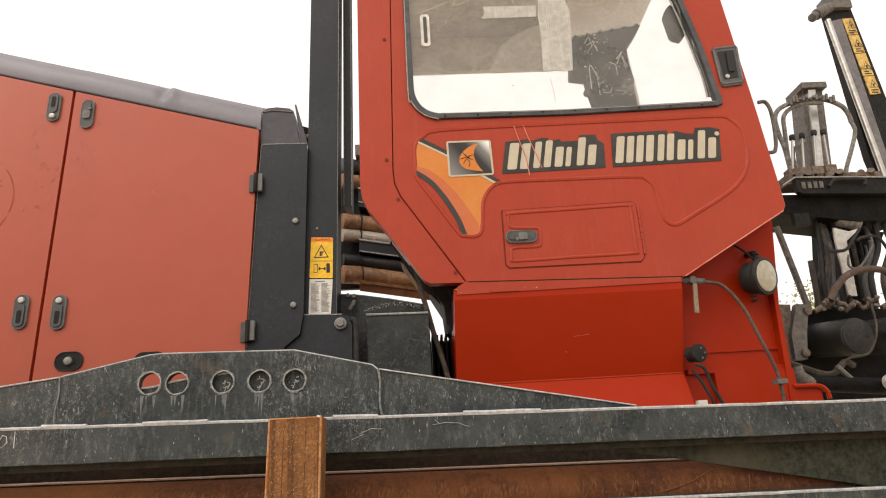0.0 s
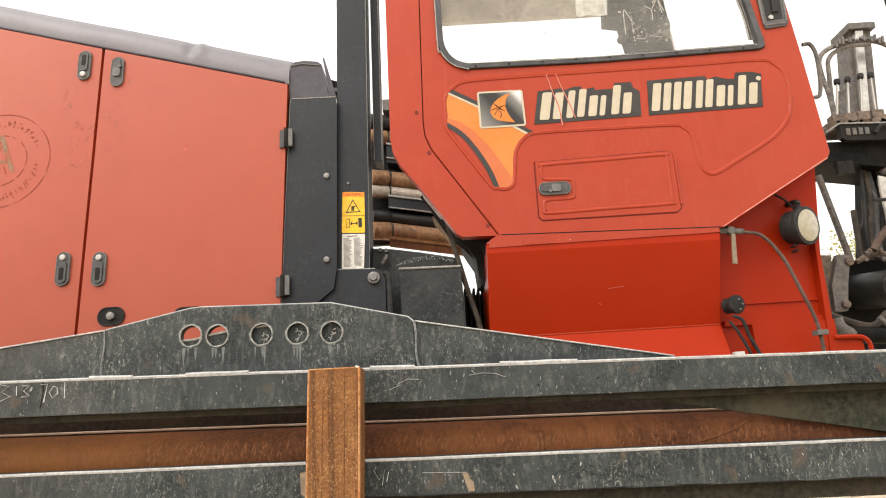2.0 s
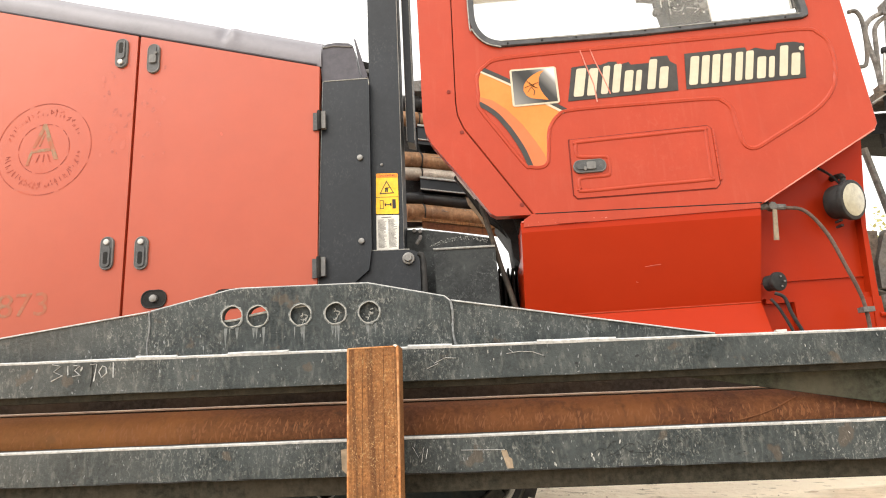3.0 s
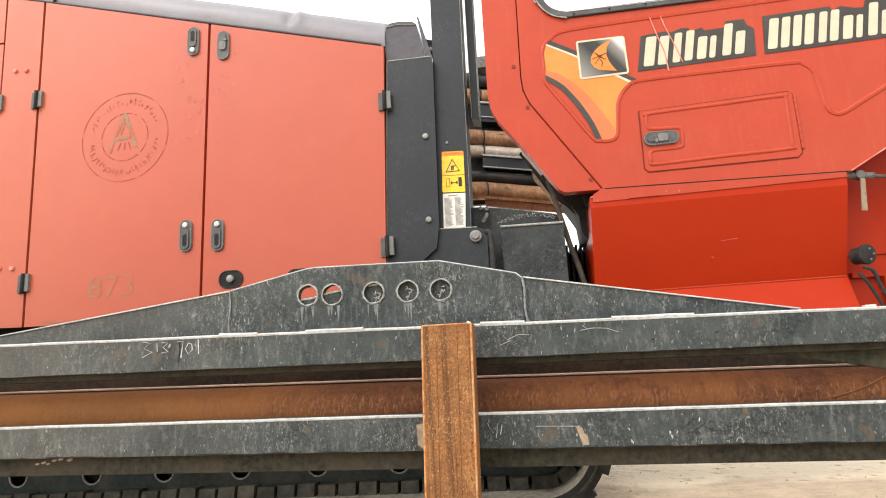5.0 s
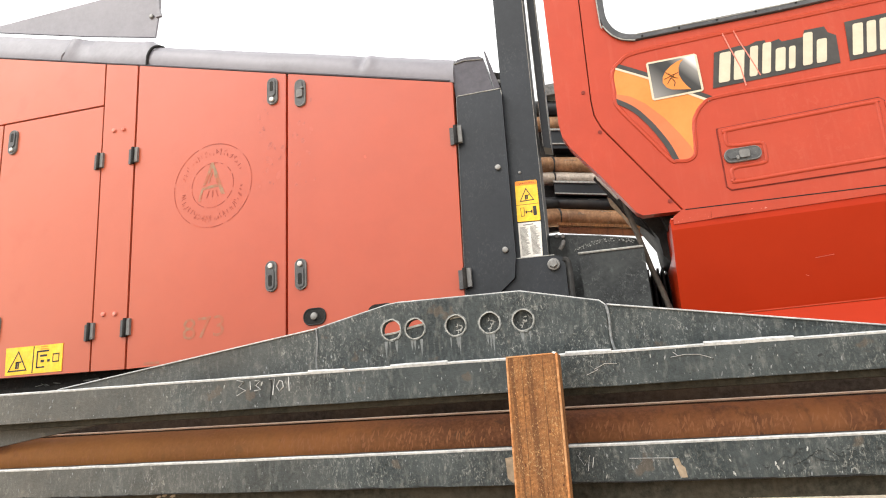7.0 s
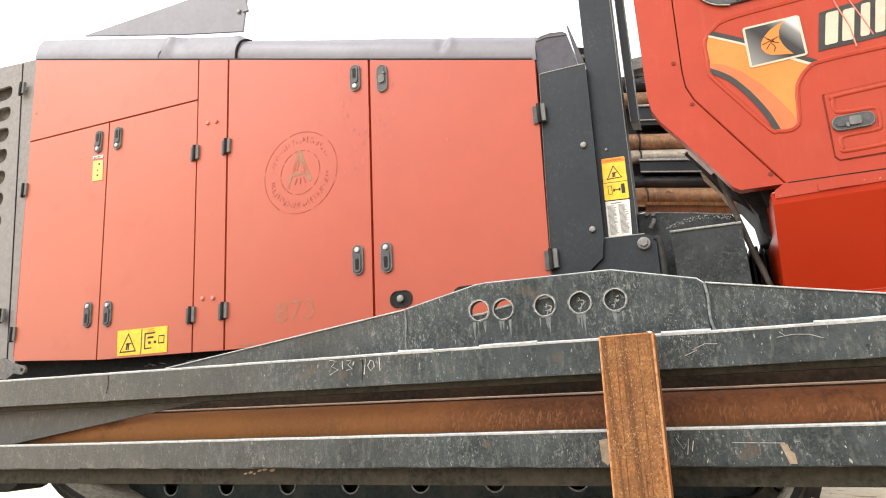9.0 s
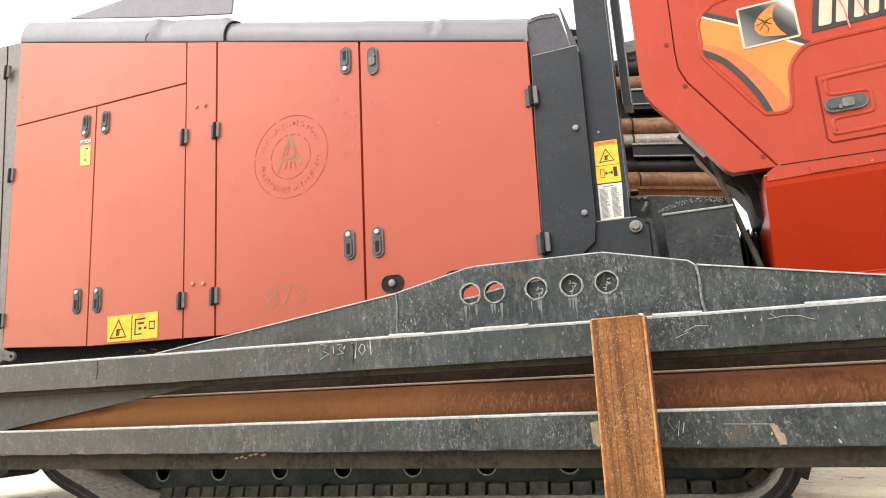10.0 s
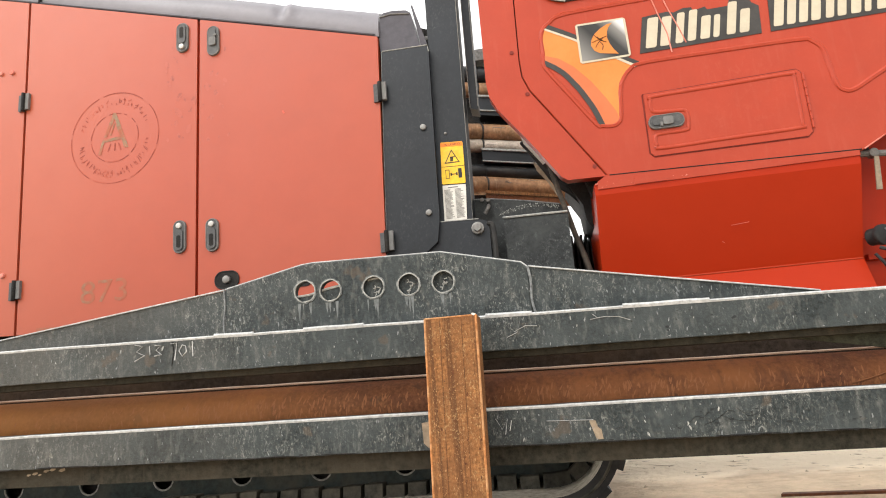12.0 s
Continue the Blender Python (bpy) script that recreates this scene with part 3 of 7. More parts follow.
for key, poly in door_polys.items():
    nm = {"strip": "pillar_panel", "rear_panel": "upper_panel"}.get(key, "engine_door")
    doors[key] = part(nm, prism(poly, D, D + 0.03, 0.006, segments=3), RED, rig, smooth=True)

# grey hood
hd = bmesh.new()
sections = []
for i in range(281):
    x = -3.62 + (3.62 - 0.482) * i / 280
    dent = 0.016 * math.exp(-((x + 0.905) / 0.022) ** 2) - 0.011 * math.exp(-((x + 0.865) / 0.028) ** 2) - 0.018 * math.exp(-((x + 2.54) / 0.035) ** 2) + 0.009 * math.exp(-((x + 2.44) / 0.045) ** 2) + 0.006 * noise.noise((x * 2.3, 0.3, 0)) + 0.003 * noise.noise((x * 7.0, 2.3, 0))
    z = hood_z(x) + (0.004 if x > -2.1 else -0.002)
    up = 0.036 * min(1.0, max(0.0, (-2.03 - x) / 0.05))
    ring = [(D + 0.012, z), (D + 0.006, z + 0.03), (D + 0.010 + dent * 0.5, z + 0.060), (D + 0.018 + dent, z + 0.090 + up * 0.5), (D + 0.045 + dent, z + 0.128 + up), (D + 0.09, z + 0.150 + up), (D + 0.25, z + 0.167 + up), (3.2, z + 0.18 + up), (3.9, z + 0.18 + up), (3.9, z)]
    sections.append([hd.verts.new((x, y, zz)) for y, zz in ring])
for a, c in zip(sections, sections[1:]):
    for k in range(len(a) - 1):
        hd.faces.new((a[k], a[k + 1], c[k + 1], c[k]))
hd.faces.new(sections[0])
hd.faces.new(sections[-1][::-1])
hood = part("hood", hd, HOOD, rig, smooth=True)

# rear charcoal grille door
rear = [(-4.75, 3.50), (-3.625, 3.385), (-3.535, 1.47), (-4.60, 1.50)]
slots = []
for i in range(9):
    z = 3.216 - 0.1445 * i
    x1 = -3.824 + 0.006 * i
    slots.append(rounded(x1 - 0.26, x1, z - 0.047, z + 0.047, 0.045))
part("grille_panel", pierced(rear, slots, D + 0.02, D + 0.035), LOUVRE, rig)
part("grille_seam", tube([(-3.751, D + 0.019, 3.39), (-3.701, D + 0.019, 2.79), (-3.600, D + 0.019, 1.50)], 0.004, sides=6, smooth=False), BLACK, rig)
part("radiator", box(-4.6, -3.65, D + 0.06, D + 0.1, 1.55, 3.35), HOSE, rig)

# charcoal corner panel, mast and foot
part("corner_panel", prism([(-0.477, 2.424), (-0.470, 2.430), (-0.290, 2.428), (-0.284, 2.420), (-0.296, 1.70), (-0.309, 1.617), (-0.368, 1.57), (-0.375, 1.42), (-0.512, 1.42)], D + 0.012, D + 0.12, 0.004), DARK, rig, smooth=True)
part("corner_cap", prism([(-0.482, 2.436), (-0.486, 2.520), (-0.476, 2.592), (-0.462, 2.608), (-0.42, 2.612), (-0.365, 2.604), (-0.347, 2.590), (-0.322, 2.450), (-0.315, 2.434)], D + 0.02, D + 0.3, 0.008, segments=3), CAP, rig, smooth=True)
part("cap_ridge", tube([(-0.478, D + 0.018, 2.590), (-0.43, D + 0.018, 2.596), (-0.352, D + 0.018, 2.585)], 0.003, sides=6, smooth=False), LATCH_RIM, bpy.data.objects["corner_cap"])
part("mast", prism([(-0.268, 4.2), (-0.142, 4.2), (-0.176, 1.5), (-0.300, 1.5)], 2.512, 2.66, 0.008), DARK, rig, smooth=True)
part("mast_rail", prism([(-0.134, 4.2), (-0.100, 4.2), (-0.116, 2.176), (-0.149, 2.186)], 2.60, 2.68, 0.006), DARK, rig, smooth=True)
part("mast_foot", prism([(-0.306, 1.696), (-0.150, 1.690), (-0.122, 1.68), (-0.112, 1.64), (-0.114, 1.40), (-0.372, 1.40), (-0.366, 1.57), (-0.307, 1.62)], 2.495, 2.60, 0.005), DARK, rig, smooth=True)

# ---- cab ----
seam = [(0.088, 3.72), (0.086, 3.14), (0.069, 2.286), (0.073, 2.225), (0.095, 2.165), (0.338, 1.787)]
cab_left = [(-0.062, 3.72), (-0.064, 3.144), (-0.068, 2.217), (-0.060, 2.16), (-0.035, 2.108), (0.069, 1.964), (0.175, 1.805), (0.197, 1.790)]
side = cab_left + [(x - 0.0022, z) for x, z in seam[::-1]]
part("cab_pillar", prism(side, D + 0.004, D + 0.05, 0.005), RED_CAB, rig, smooth=True)
win = [(0.142, 3.62), (0.148, 2.661), (0.151, 2.630), (0.160, 2.600), (0.172, 2.575), (0.187, 2.555), (0.204, 2.539), (0.222, 2.528), (0.245, 2.518), (0.269, 2.512), (0.818, 2.508), (1.490, 2.524), (1.513, 2.535), (1.515, 2.56), (1.479, 2.843), (1.433, 3.093), (1.355, 3.62)]
door_out = [(x + 0.0022, z) for x, z in seam] + [(1.204, 1.763), (1.675, 2.028), (1.688, 2.050), (1.687, 2.075), (1.663, 2.487), (1.620, 3.087), (1.560, 3.72)]
part("cab_door", pierced(door_out, [win], D, D + 0.04, 0.003), RED_CAB, rig)
def inset(poly, w):
    """The outline moved inwards by w; it runs counter-clockwise in x and z."""
    out = []
    for k, p in enumerate(poly):
        a, c = Vector(poly[k - 1]), Vector(poly[(k + 1) % len(poly)])
        p = Vector(p)
        n0, n1 = (p - a).normalized(), (c - p).normalized()
        n = (Vector((-n0.y, n0.x)) + Vector((-n1.y, n1.x))).normalized()
        out.append(tuple(p + n * (w / max(0.4, n.dot(Vector((-n0.y, n0.x)))))))
    return out


inner = inset(win, 0.025)
part("window_gasket", pierced(win, [inner], D - 0.012, D + 0.03, 0.002), GASKET, rig)
pane = part("window_pane", prism(inner, D + 0.008, D + 0.013, 0), GLASS, rig)
pane.visible_shadow = False
part("cab_roof", box(-0.08, 1.6, D - 0.02, 3.55, 3.72, 3.80, 0.02), RED_CAB, rig)
part("cab_floor", box(0.46, 1.25, D + 0.05, 3.5, 1.77, 1.82, 0.0), BLACK, rig)
fw = [(0.30, 2.45), (1.60, 2.45), (1.53, 3.42), (0.10, 3.42), (0.10, 2.6)]
part("cab_far_wall", pierced([(-0.06, 3.72), (-0.06, 2.70), (0.28, 2.40), (0.60, 2.25), (1.63, 2.2), (1.535, 3.72)], [fw], 3.46, 3.50), TRIM_GREY, rig)
part("cab_back_wall", box(-0.06, -0.02, D + 0.05, 3.46, 2.62, 3.72, 0), TRIM_GREY, rig)
part("cab_ceiling", box(0.0, 1.5, D + 0.05, 3.46, 3.66, 3.70, 0), TRIM_GREY, rig)

# red box under the cab
bx = bmesh.new()
slab([(D - 0.004, 1.757), (D - 0.006, 1.715), (D + 0.075, 1.402), (D + 0.070, 1.394), (D - 0.002, 1.27), (2.9, 1.27), (2.9, 1.757)], "x", 0.287, 1.190, 0.003, bx)
for v in bx.verts:
    v.co.x -= (1.75 - v.co.z) * (0.07 if v.co.x > 0.7 else 0.02)
part("side_box", bx, RED_BOX, rig)
part("fold_line", tube([(0.282, D + 0.0712, 1.3985), (0.74, D + 0.0712, 1.3985), (1.163, D + 0.0712, 1.3985)], 0.0030, sides=6, smooth=False), RED_CAB, bpy.data.objects["side_box"])

# recessed nose behind the box
part("nose_panel", prism([(1.19, 1.80), (1.70, 2.06), (1.672, 1.866), (1.62, 1.51), (1.603, 1.27), (1.17, 1.27)], 2.60, 2.66, 0.004), RED_BOX, rig)
nb = bmesh.new()
quad = [(1.204, D + 0.03, 1.763), (1.680, D + 0.03, 2.030), (1.70, 2.62, 2.06), (1.20, 2.62, 1.80)]
vs = [nb.verts.new(p) for p in quad] + [nb.verts.new((p[0], p[1], p[2] + 0.02)) for p in quad]
for f in ((0, 1, 2, 3), (4, 5, 6, 7), (0, 1, 5, 4), (1, 2, 6, 5), (2, 3, 7, 6), (3, 0, 4, 7)):
    nb.faces.new([vs[i] for i in f])
part("cab_overhang", nb, RED_BOX, rig)
part("cab_front", slab([(D + 0.05, 2.03), (3.46, 2.03), (3.46, 2.10), (D + 0.05, 2.10)], "x", 1.60, 1.685, 0.0), RED_CAB, rig)
part("nose_beam", box(0.10, 2.00, 3.22, 3.38, 1.31, 1.42, 0.01), BLACK, rig)
part("underfloor", box(0.42, 1.60, 2.68, 3.4, 1.56, 1.80, 0), BLACK, rig)

# dark tank in the gap
part("side_tank", box(-0.058, 0.185, 2.545, 2.85, 1.40, 1.690, 0.006), TANK, rig, smooth=True)
part("tank_support", box(-0.10, 0.05, 2.70, 3.0, 1.38, 1.79, 0.01), DARK, rig)


# ---- frame details: worn and lit edges, beads, marks ----


CHIP = material("dull_chipped_paint", (0.165, 0.173, 0.174), 0.7, grain=90, grain_amount=0.3, bump=0.1)
SOOT_RUST = material("dark_rust_groove", (0.10, 0.044, 0.02), 0.9, bump=0.2)
SOOT = material("dark_scuff", (0.016, 0.018, 0.018), 0.7, grain=60, bump=0.1)


def edge_line(x0, x1, zf, y, r, parent, mat=EDGE, name="worn_edge", wobble=0.0012, step=0.06):
    pts = []
    k = max(2, int((x1 - x0) / step))
    for i in range(k + 1):
        x = x0 + (x1 - x0) * i / k
        pts.append((x, y + wobble * noise.noise((x * 9, 3.1, y)), zf(x) + wobble * noise.noise((x * 11, y, 7.7))))
    return part(name, tube(pts, r, sides=6, smooth=False), mat, parent)


# Beam edges: wear, plus the light on the bevels painted in as pale lines.
edge_line(-4.35, 2.55, lambda x: top_z(x) - 0.003, 1.8215, 0.0045, upper)
for x0, x1 in ((-0.86, -0.745), (-0.60, -0.43), (-0.10, 0.02), (0.25, 0.46)):
    edge_line(x0, x1, lambda x: top_z(x) - 0.0005, 1.8225, 0.0064, upper, EDGE, name="weld_bead", wobble=0.002, step=0.012)
edge_line(-4.35, 2.55, lambda x: low_top(x) - 0.003, 1.8215, 0.0045, lower)
edge_line(-4.35, 2.55, lambda x: 1.161 - 0.0195 * x, 1.8205, 0.0022, upper, FRAME, "lower_arris", 0.002)
edge_line(-4.35, 2.55, lambda x: low_mid(x) + 0.001, 1.8205, 0.0022, lower, BLACK, "lower_arris", 0.003, 0.03)
# Highlight from the sky along the pipe's top, painted as thin pale lines.
edge_line(-2.0, 0.72, lambda x: 1.1105 - 0.0225 * x, 1.985, 0.0034, pt, PIPE_HIGHLIGHT, "bright_upper_line", 0.0008)
edge_line(0.72, 2.4, lambda x: 1.1100 - 0.0225 * x, 1.985, 0.0030, pt, PIPE_HIGHLIGHT, "bright_upper_line", 0.0008)
for pts in ([(-1.83, 1.302), (-0.855, 1.408)], [(-0.853, 1.409), (-0.619, 1.456), (-0.585, 1.4585), (-0.25, 1.4495), (-0.214, 1.4485), (0.005, 1.395), (0.022, 1.380)], [(0.024, 1.382), (0.74, 1.241)]):
    part("worn_plate_edge", tube([(x, 1.873, z) for x, z in pts], 0.0022, sides=6, smooth=False), EDGE, frame_thing)
part("weld_seam", tube([(0.022, 1.866, 1.380), (0.026, 1.865, 1.34), (0.024, 1.866, 1.29), (0.030, 1.866, 1.250)], 0.0036, sides=6), CHIP, frame_thing)
part("weld_seam", tube([(-0.855, 1.868, 1.406), (-0.851, 1.866, 1.36), (-0.856, 1.866, 1.31), (-0.853, 1.868, 1.27)], 0.0024, sides=6), CHIP, frame_thing)
for i, h in enumerate((-2.05, -0.985)):
    part("paint_crack", tube([(h, 1.8185, top_z(h) - 0.008), (h + 0.003, 1.8185, top_z(h) - 0.04), (h - 0.002, 1.8185, top_z(h) - 0.075)], 0.0014, sides=5), BLACK, upper)


def strokes(name, lines, y, r, mat, parent):
    b = bmesh.new()
    for line in lines:
        tube([(x, y, z) for x, z in line], r, b, sides=5, smooth=False, flat=0.5)
    return tagged(part(name, b, mat, parent), kind="stuff")


strokes("weld_marks", [[(-1.10, 1.268), (-1.075, 1.262), (-1.095, 1.248), (-1.07, 1.236), (-1.10, 1.222)], [(-1.055, 1.262), (-1.053, 1.236)], [(-1.038, 1.262), (-1.02, 1.26), (-1.035, 1.248), (-1.018, 1.234), (-1.04, 1.232)],
                        [(-0.99, 1.262), (-0.972, 1.262), (-0.978, 1.215)], [(-0.955, 1.256), (-0.965, 1.240), (-0.955, 1.224), (-0.942, 1.236), (-0.945, 1.252), (-0.955, 1.256)], [(-0.925, 1.264), (-0.923, 1.222)]], 1.8185, 0.0024, EDGE, upper)
strokes("scratch", [[(0.165, 1.218), (0.20, 1.222), (0.235, 1.219), (0.262, 1.208)], [(0.172, 1.231), (0.185, 1.219)], [(-0.03, 1.205), (0.0, 1.218), (0.03, 1.215)], [(-0.05, 1.192), (-0.02, 1.204)]], 1.8185, 0.0016, EDGE, upper)
strokes("bracket_line", [[(0.027, 0.977), (0.141, 0.972)]], 1.8185, 0.0016, EDGE, lower)
part("bare_patch", prism([(0.130, 0.973), (0.146, 0.970), (0.150, 0.955), (0.158, 0.948), (0.160, 0.925), (0.144, 0.925)], 1.8175, 1.8195, 0), TAN, lower)
part("bare_patch", prism([(-0.290, 0.995), (-0.268, 0.998), (-0.262, 0.945), (-0.275, 0.932), (-0.288, 0.945)], 1.8175, 1.8195, 0), TAN, lower)
for x, z, s in ((-1.44, 0.933, 0.007), (-1.42, 0.936, 0.009), (-1.405, 0.932, 0.006), (-1.385, 0.941, 0.009), (-1.365, 0.944, 0.010), (-1.335, 0.941, 0.011)):
    part("paint_flake", prism([(x - s, z - s * 0.2), (x - s * 0.1, z - s * 0.5), (x + s * 0.9, z - s * 0.1), (x + s * 0.7, z + s * 0.4), (x - s * 0.4, z + s * 0.3)], 1.8435, 1.8455, 0), TAN, frame_thing)
strokes("scratch", [[(-0.10, 0.992), (-0.085, 0.965), (-0.070, 0.99), (-0.078, 0.952)], [(-0.06, 0.985), (-0.066, 0.96)]], 1.8188, 0.0011, EDGE, lower)
for line in ([(0.36, 0.945), (0.385, 0.962), (0.40, 0.958), (0.415, 0.972)], [(0.40, 0.940), (0.43, 0.952), (0.46, 0.970), (0.475, 0.965)], [(0.44, 0.962), (0.47, 0.948), (0.51, 0.944)], [(0.48, 0.975), (0.505, 0.955), (0.53, 0.962)]):
    part("scuff", tube([(x, 1.8192, z) for x, z in line], 0.0014, sides=5, flat=0.4), SOOT, lower)
rng = random.Random(5)


def flecks(name, n, x0, x1, zf0, zf1, y, parent, mat, smin=0.004, smax=0.014, tall=2.2):
    """Small chips of paint and scrapes, each a sliver with an uneven outline."""
    b = bmesh.new()
    for count in range(n):
        x = rng.uniform(x0, x1)
        if noise.noise((x * 6.0, y, 2.7)) < rng.uniform(-0.5, 0.3):
            x = rng.uniform(x0, x1)
        z = rng.uniform(zf0(x), zf1(x))
        s = rng.uniform(smin, smax) * rng.uniform(0.25, 1) ** 1.5
        lean = rng.uniform(-0.4, 0.4)
        vs = []
        for k in range(6):
            a = 2 * math.pi * k / 6
            rr = s * rng.uniform(0.4, 1)
            dz = rr * tall * math.sin(a) * 0.5
            vs.append(b.verts.new((x + rr * math.cos(a) * 0.4 + lean * dz, y - 0.000004 * count, z + dz)))
        b.faces.new(vs)
    ob = part(name, b, mat, parent)
    return tagged(ob, kind="stuff")


PALE = material("scraped_pale_metal", (0.30, 0.30, 0.28), 0.7, grain=80, grain_amount=0.25, bump=0.1)
flecks("chipped_paint", 520, -3.4, 1.8, lambda x: 1.165 - 0.0195 * x, lambda x: top_z(x) - 0.01, 1.8183, upper, CHIP, 0.002, 0.008, 2.4)
flecks("chipped_paint", 520, -3.4, 1.8, lambda x: low_mid(x) + 0.005, lambda x: low_top(x) - 0.008, 1.8183, lower, CHIP, 0.002, 0.008, 2.4)
flecks("chipped_paint", 260, -1.6, 0.6, lambda x: 1.265, lambda x: min(1.39, 1.40 - 0.14 * abs(x + 0.4)), 1.8672, frame_thing, CHIP, 0.002, 0.009, 2.2)
flecks("pale_scuffs", 46, -0.05, 1.7, lambda x: low_mid(x) + 0.010, lambda x: low_top(x) - 0.012, 1.8181, lower, PALE, 0.003, 0.011, 1.9)
flecks("pale_scuffs", 40, -2.6, 1.5, lambda x: 1.172 - 0.0195 * x, lambda x: top_z(x) - 0.02, 1.8181, upper, PALE, 0.003, 0.010, 2.0)
flecks("arris_chips", 190, -3.0, 1.8, lambda x: 1.160 - 0.0195 * x, lambda x: 1.170 - 0.0195 * x, 1.8183, upper, CHIP, 0.004, 0.014, 0.6)
flecks("arris_chips", 150, -3.0, 1.8, lambda x: low_mid(x) - 0.002, lambda x: low_mid(x) + 0.006, 1.8183, lower, SOOT, 0.006, 0.03, 0.25)
for i, (x, z) in enumerate(holes):
    st2 = bmesh.new()
    for k in range(3):
        u = x + 0.012 * (k - 1) + rng.uniform(-0.006, 0.006)
        h0, h1 = z - 0.033, z - 0.033 - rng.uniform(0.02, 0.07)
        w2 = rng.uniform(0.002, 0.006)
        st2.faces.new([st2.verts.new(p) for p in ((u - w2, 1.8676 - k * 0.0001, h0), (u + w2, 1.8676 - k * 0.0001, h0), (u + w2 * 0.5, 1.8676 - k * 0.0001, (h0 + h1) / 2), (u + w2 * 0.1, 1.8676 - k * 0.0001, h1), (u - w2 * 0.6, 1.8676 - k * 0.0001, (h0 + h1) / 2))])
    part("run_stain", st2, STAIN, frame_thing)
    rim_pts = [(px, 1.8665 + 0.0006 * math.sin(j * 2.3 + i), pz + 0.0008 * math.sin(j * 1.7)) for j, (px, pz) in enumerate(circle(x, z, 0.0305, 20))]
    part("pale_rim", tube(rim_pts + rim_pts[:1], 0.0020, sides=5, smooth=False), PALE, frame_thing)
back_top = [(-0.69, 1.364), (-0.60, 1.369), (-0.555, 1.380), (-0.50, 1.388), (-0.43, 1.394), (-0.36, 1.400), (-0.15, 1.404)]
back_plate = part("backing_plate", prism(back_top + [(-0.15, 1.27), (-0.69, 1.27)], 1.8805, 1.8965, 0.002), FRAME, frame_thing)
part("worn_edge", tube([(x, 1.8800, z - 0.001) for x, z in back_top], 0.0035, sides=6, smooth=False), PALE, back_plate)
scrawl = bmesh.new()
for x, z in holes[2:]:
    for k in range(6):
        u, w = x + rng.uniform(-0.014, 0.010), z + rng.uniform(-0.016, 0.014)
        du, dw = rng.uniform(0.002, 0.010), rng.uniform(-0.018, 0.018)
        tube([(u, 1.8800, w), (u + du, 1.8795, w + dw * 0.3), (u + du * 0.6, 1.8800, w + dw)], rng.uniform(0.0009, 0.0022), scrawl, sides=5, steps=3)
tagged(part("bare_scrapes", scrawl, PALE, back_plate), kind="stuff")
flecks("dark_scuffs", 26, -0.08, 0.62, lambda x: top_z(x) - 0.075, lambda x: top_z(x) - 0.02, 1.8181, upper, SOOT, 0.006, 0.022, 0.6)
flecks("dark_scuffs", 30, 0.30, 0.75, lambda x: low_mid(x) + 0.012, lambda x: low_top(x) - 0.03, 1.8181, lower, SOOT, 0.006, 0.030, 0.4)
# short pale marks round the lower half of the pipe
pm = bmesh.new()
for i in range(640):
    x = rng.choice((-0.85, -0.75, -0.62, -0.45, -0.05, 0.2, 0.42, 0.95)) + rng.gauss(0, 0.13) if i % 2 else rng.uniform(-2.6, 1.6)
    a0 = radians(rng.uniform(-30, 22))
    a1 = a0 + radians(rng.uniform(5, 20))
    w = rng.uniform(0.0008, 0.0030)
    lean = rng.uniform(-0.004, 0.010)
    cz = 1.129 - (x + 4.3) * 0.0225
    rows = []
    for k in range(4):
        a = a0 + (a1 - a0) * k / 3
        ww = w * (0.4, 1, 0.8, 0.3)[k]
        rows.append([pm.verts.new((x + lean * k / 3 + s * ww, 1.99 - 0.0716 * math.cos(a), cz + 0.0716 * math.sin(a))) for s in (-1, 1)])
    for p, q in zip(rows, rows[1:]):
        pm.faces.new((p[0], p[1], q[1], q[0]))
tagged(part("rust_speckle", pm, MARK, pt), kind="stuff")
part("weld_arc", tube([(0.787, 1.918, 1.007), (0.829, 1.918, 1.016), (0.867, 1.919, 1.026), (0.899, 1.922, 1.038), (0.928, 1.929, 1.05), (0.951, 1.935, 1.058)], 0.004, sides=6, flat=0.5), MARK, pt, smooth=True)
flecks("rust_flaking", 1100, -0.235, -0.12, lambda z: 0.70, lambda z: 1.24, 1.6990, post, FLAKE, 0.0015, 0.0055, 1.6)
for dx in (-0.204, -0.150):
    part("rust_groove", tube([(dx, 1.6995, 1.243), (dx - 0.004, 1.6995, 1.08), (dx - 0.0135, 1.6995, 0.70)], 0.0006, sides=5), SOOT_RUST, post)
flecks("rust_flaking", 120, -0.235, -0.12, lambda z: 0.70, lambda z: 1.24, 1.6992, post, PIPE_RUST, 0.003, 0.010, 1.5)
part("bright_edge", tube([(-0.2405, 1.7005, 1.2475), (-0.2547, 1.7005, 0.68)], 0.0028, sides=6, smooth=False), RUST_EDGE, post)
part("bright_edge", tube([(-0.1135, 1.7005, 1.2475), (-0.1277, 1.7005, 0.68)], 0.0030, sides=6, smooth=False), RUST_EDGE, post)
part("bright_edge", tube([(-0.2405, 1.7005, 1.2475), (-0.1135, 1.7005, 1.2465)], 0.0020, sides=6, smooth=False), RUST_EDGE, post)
part("white_chip", prism([(-0.125, 1.2495), (-0.120, 1.252), (-0.113, 1.249), (-0.118, 1.245)], 1.698, 1.7005, 0), PAPER, post)


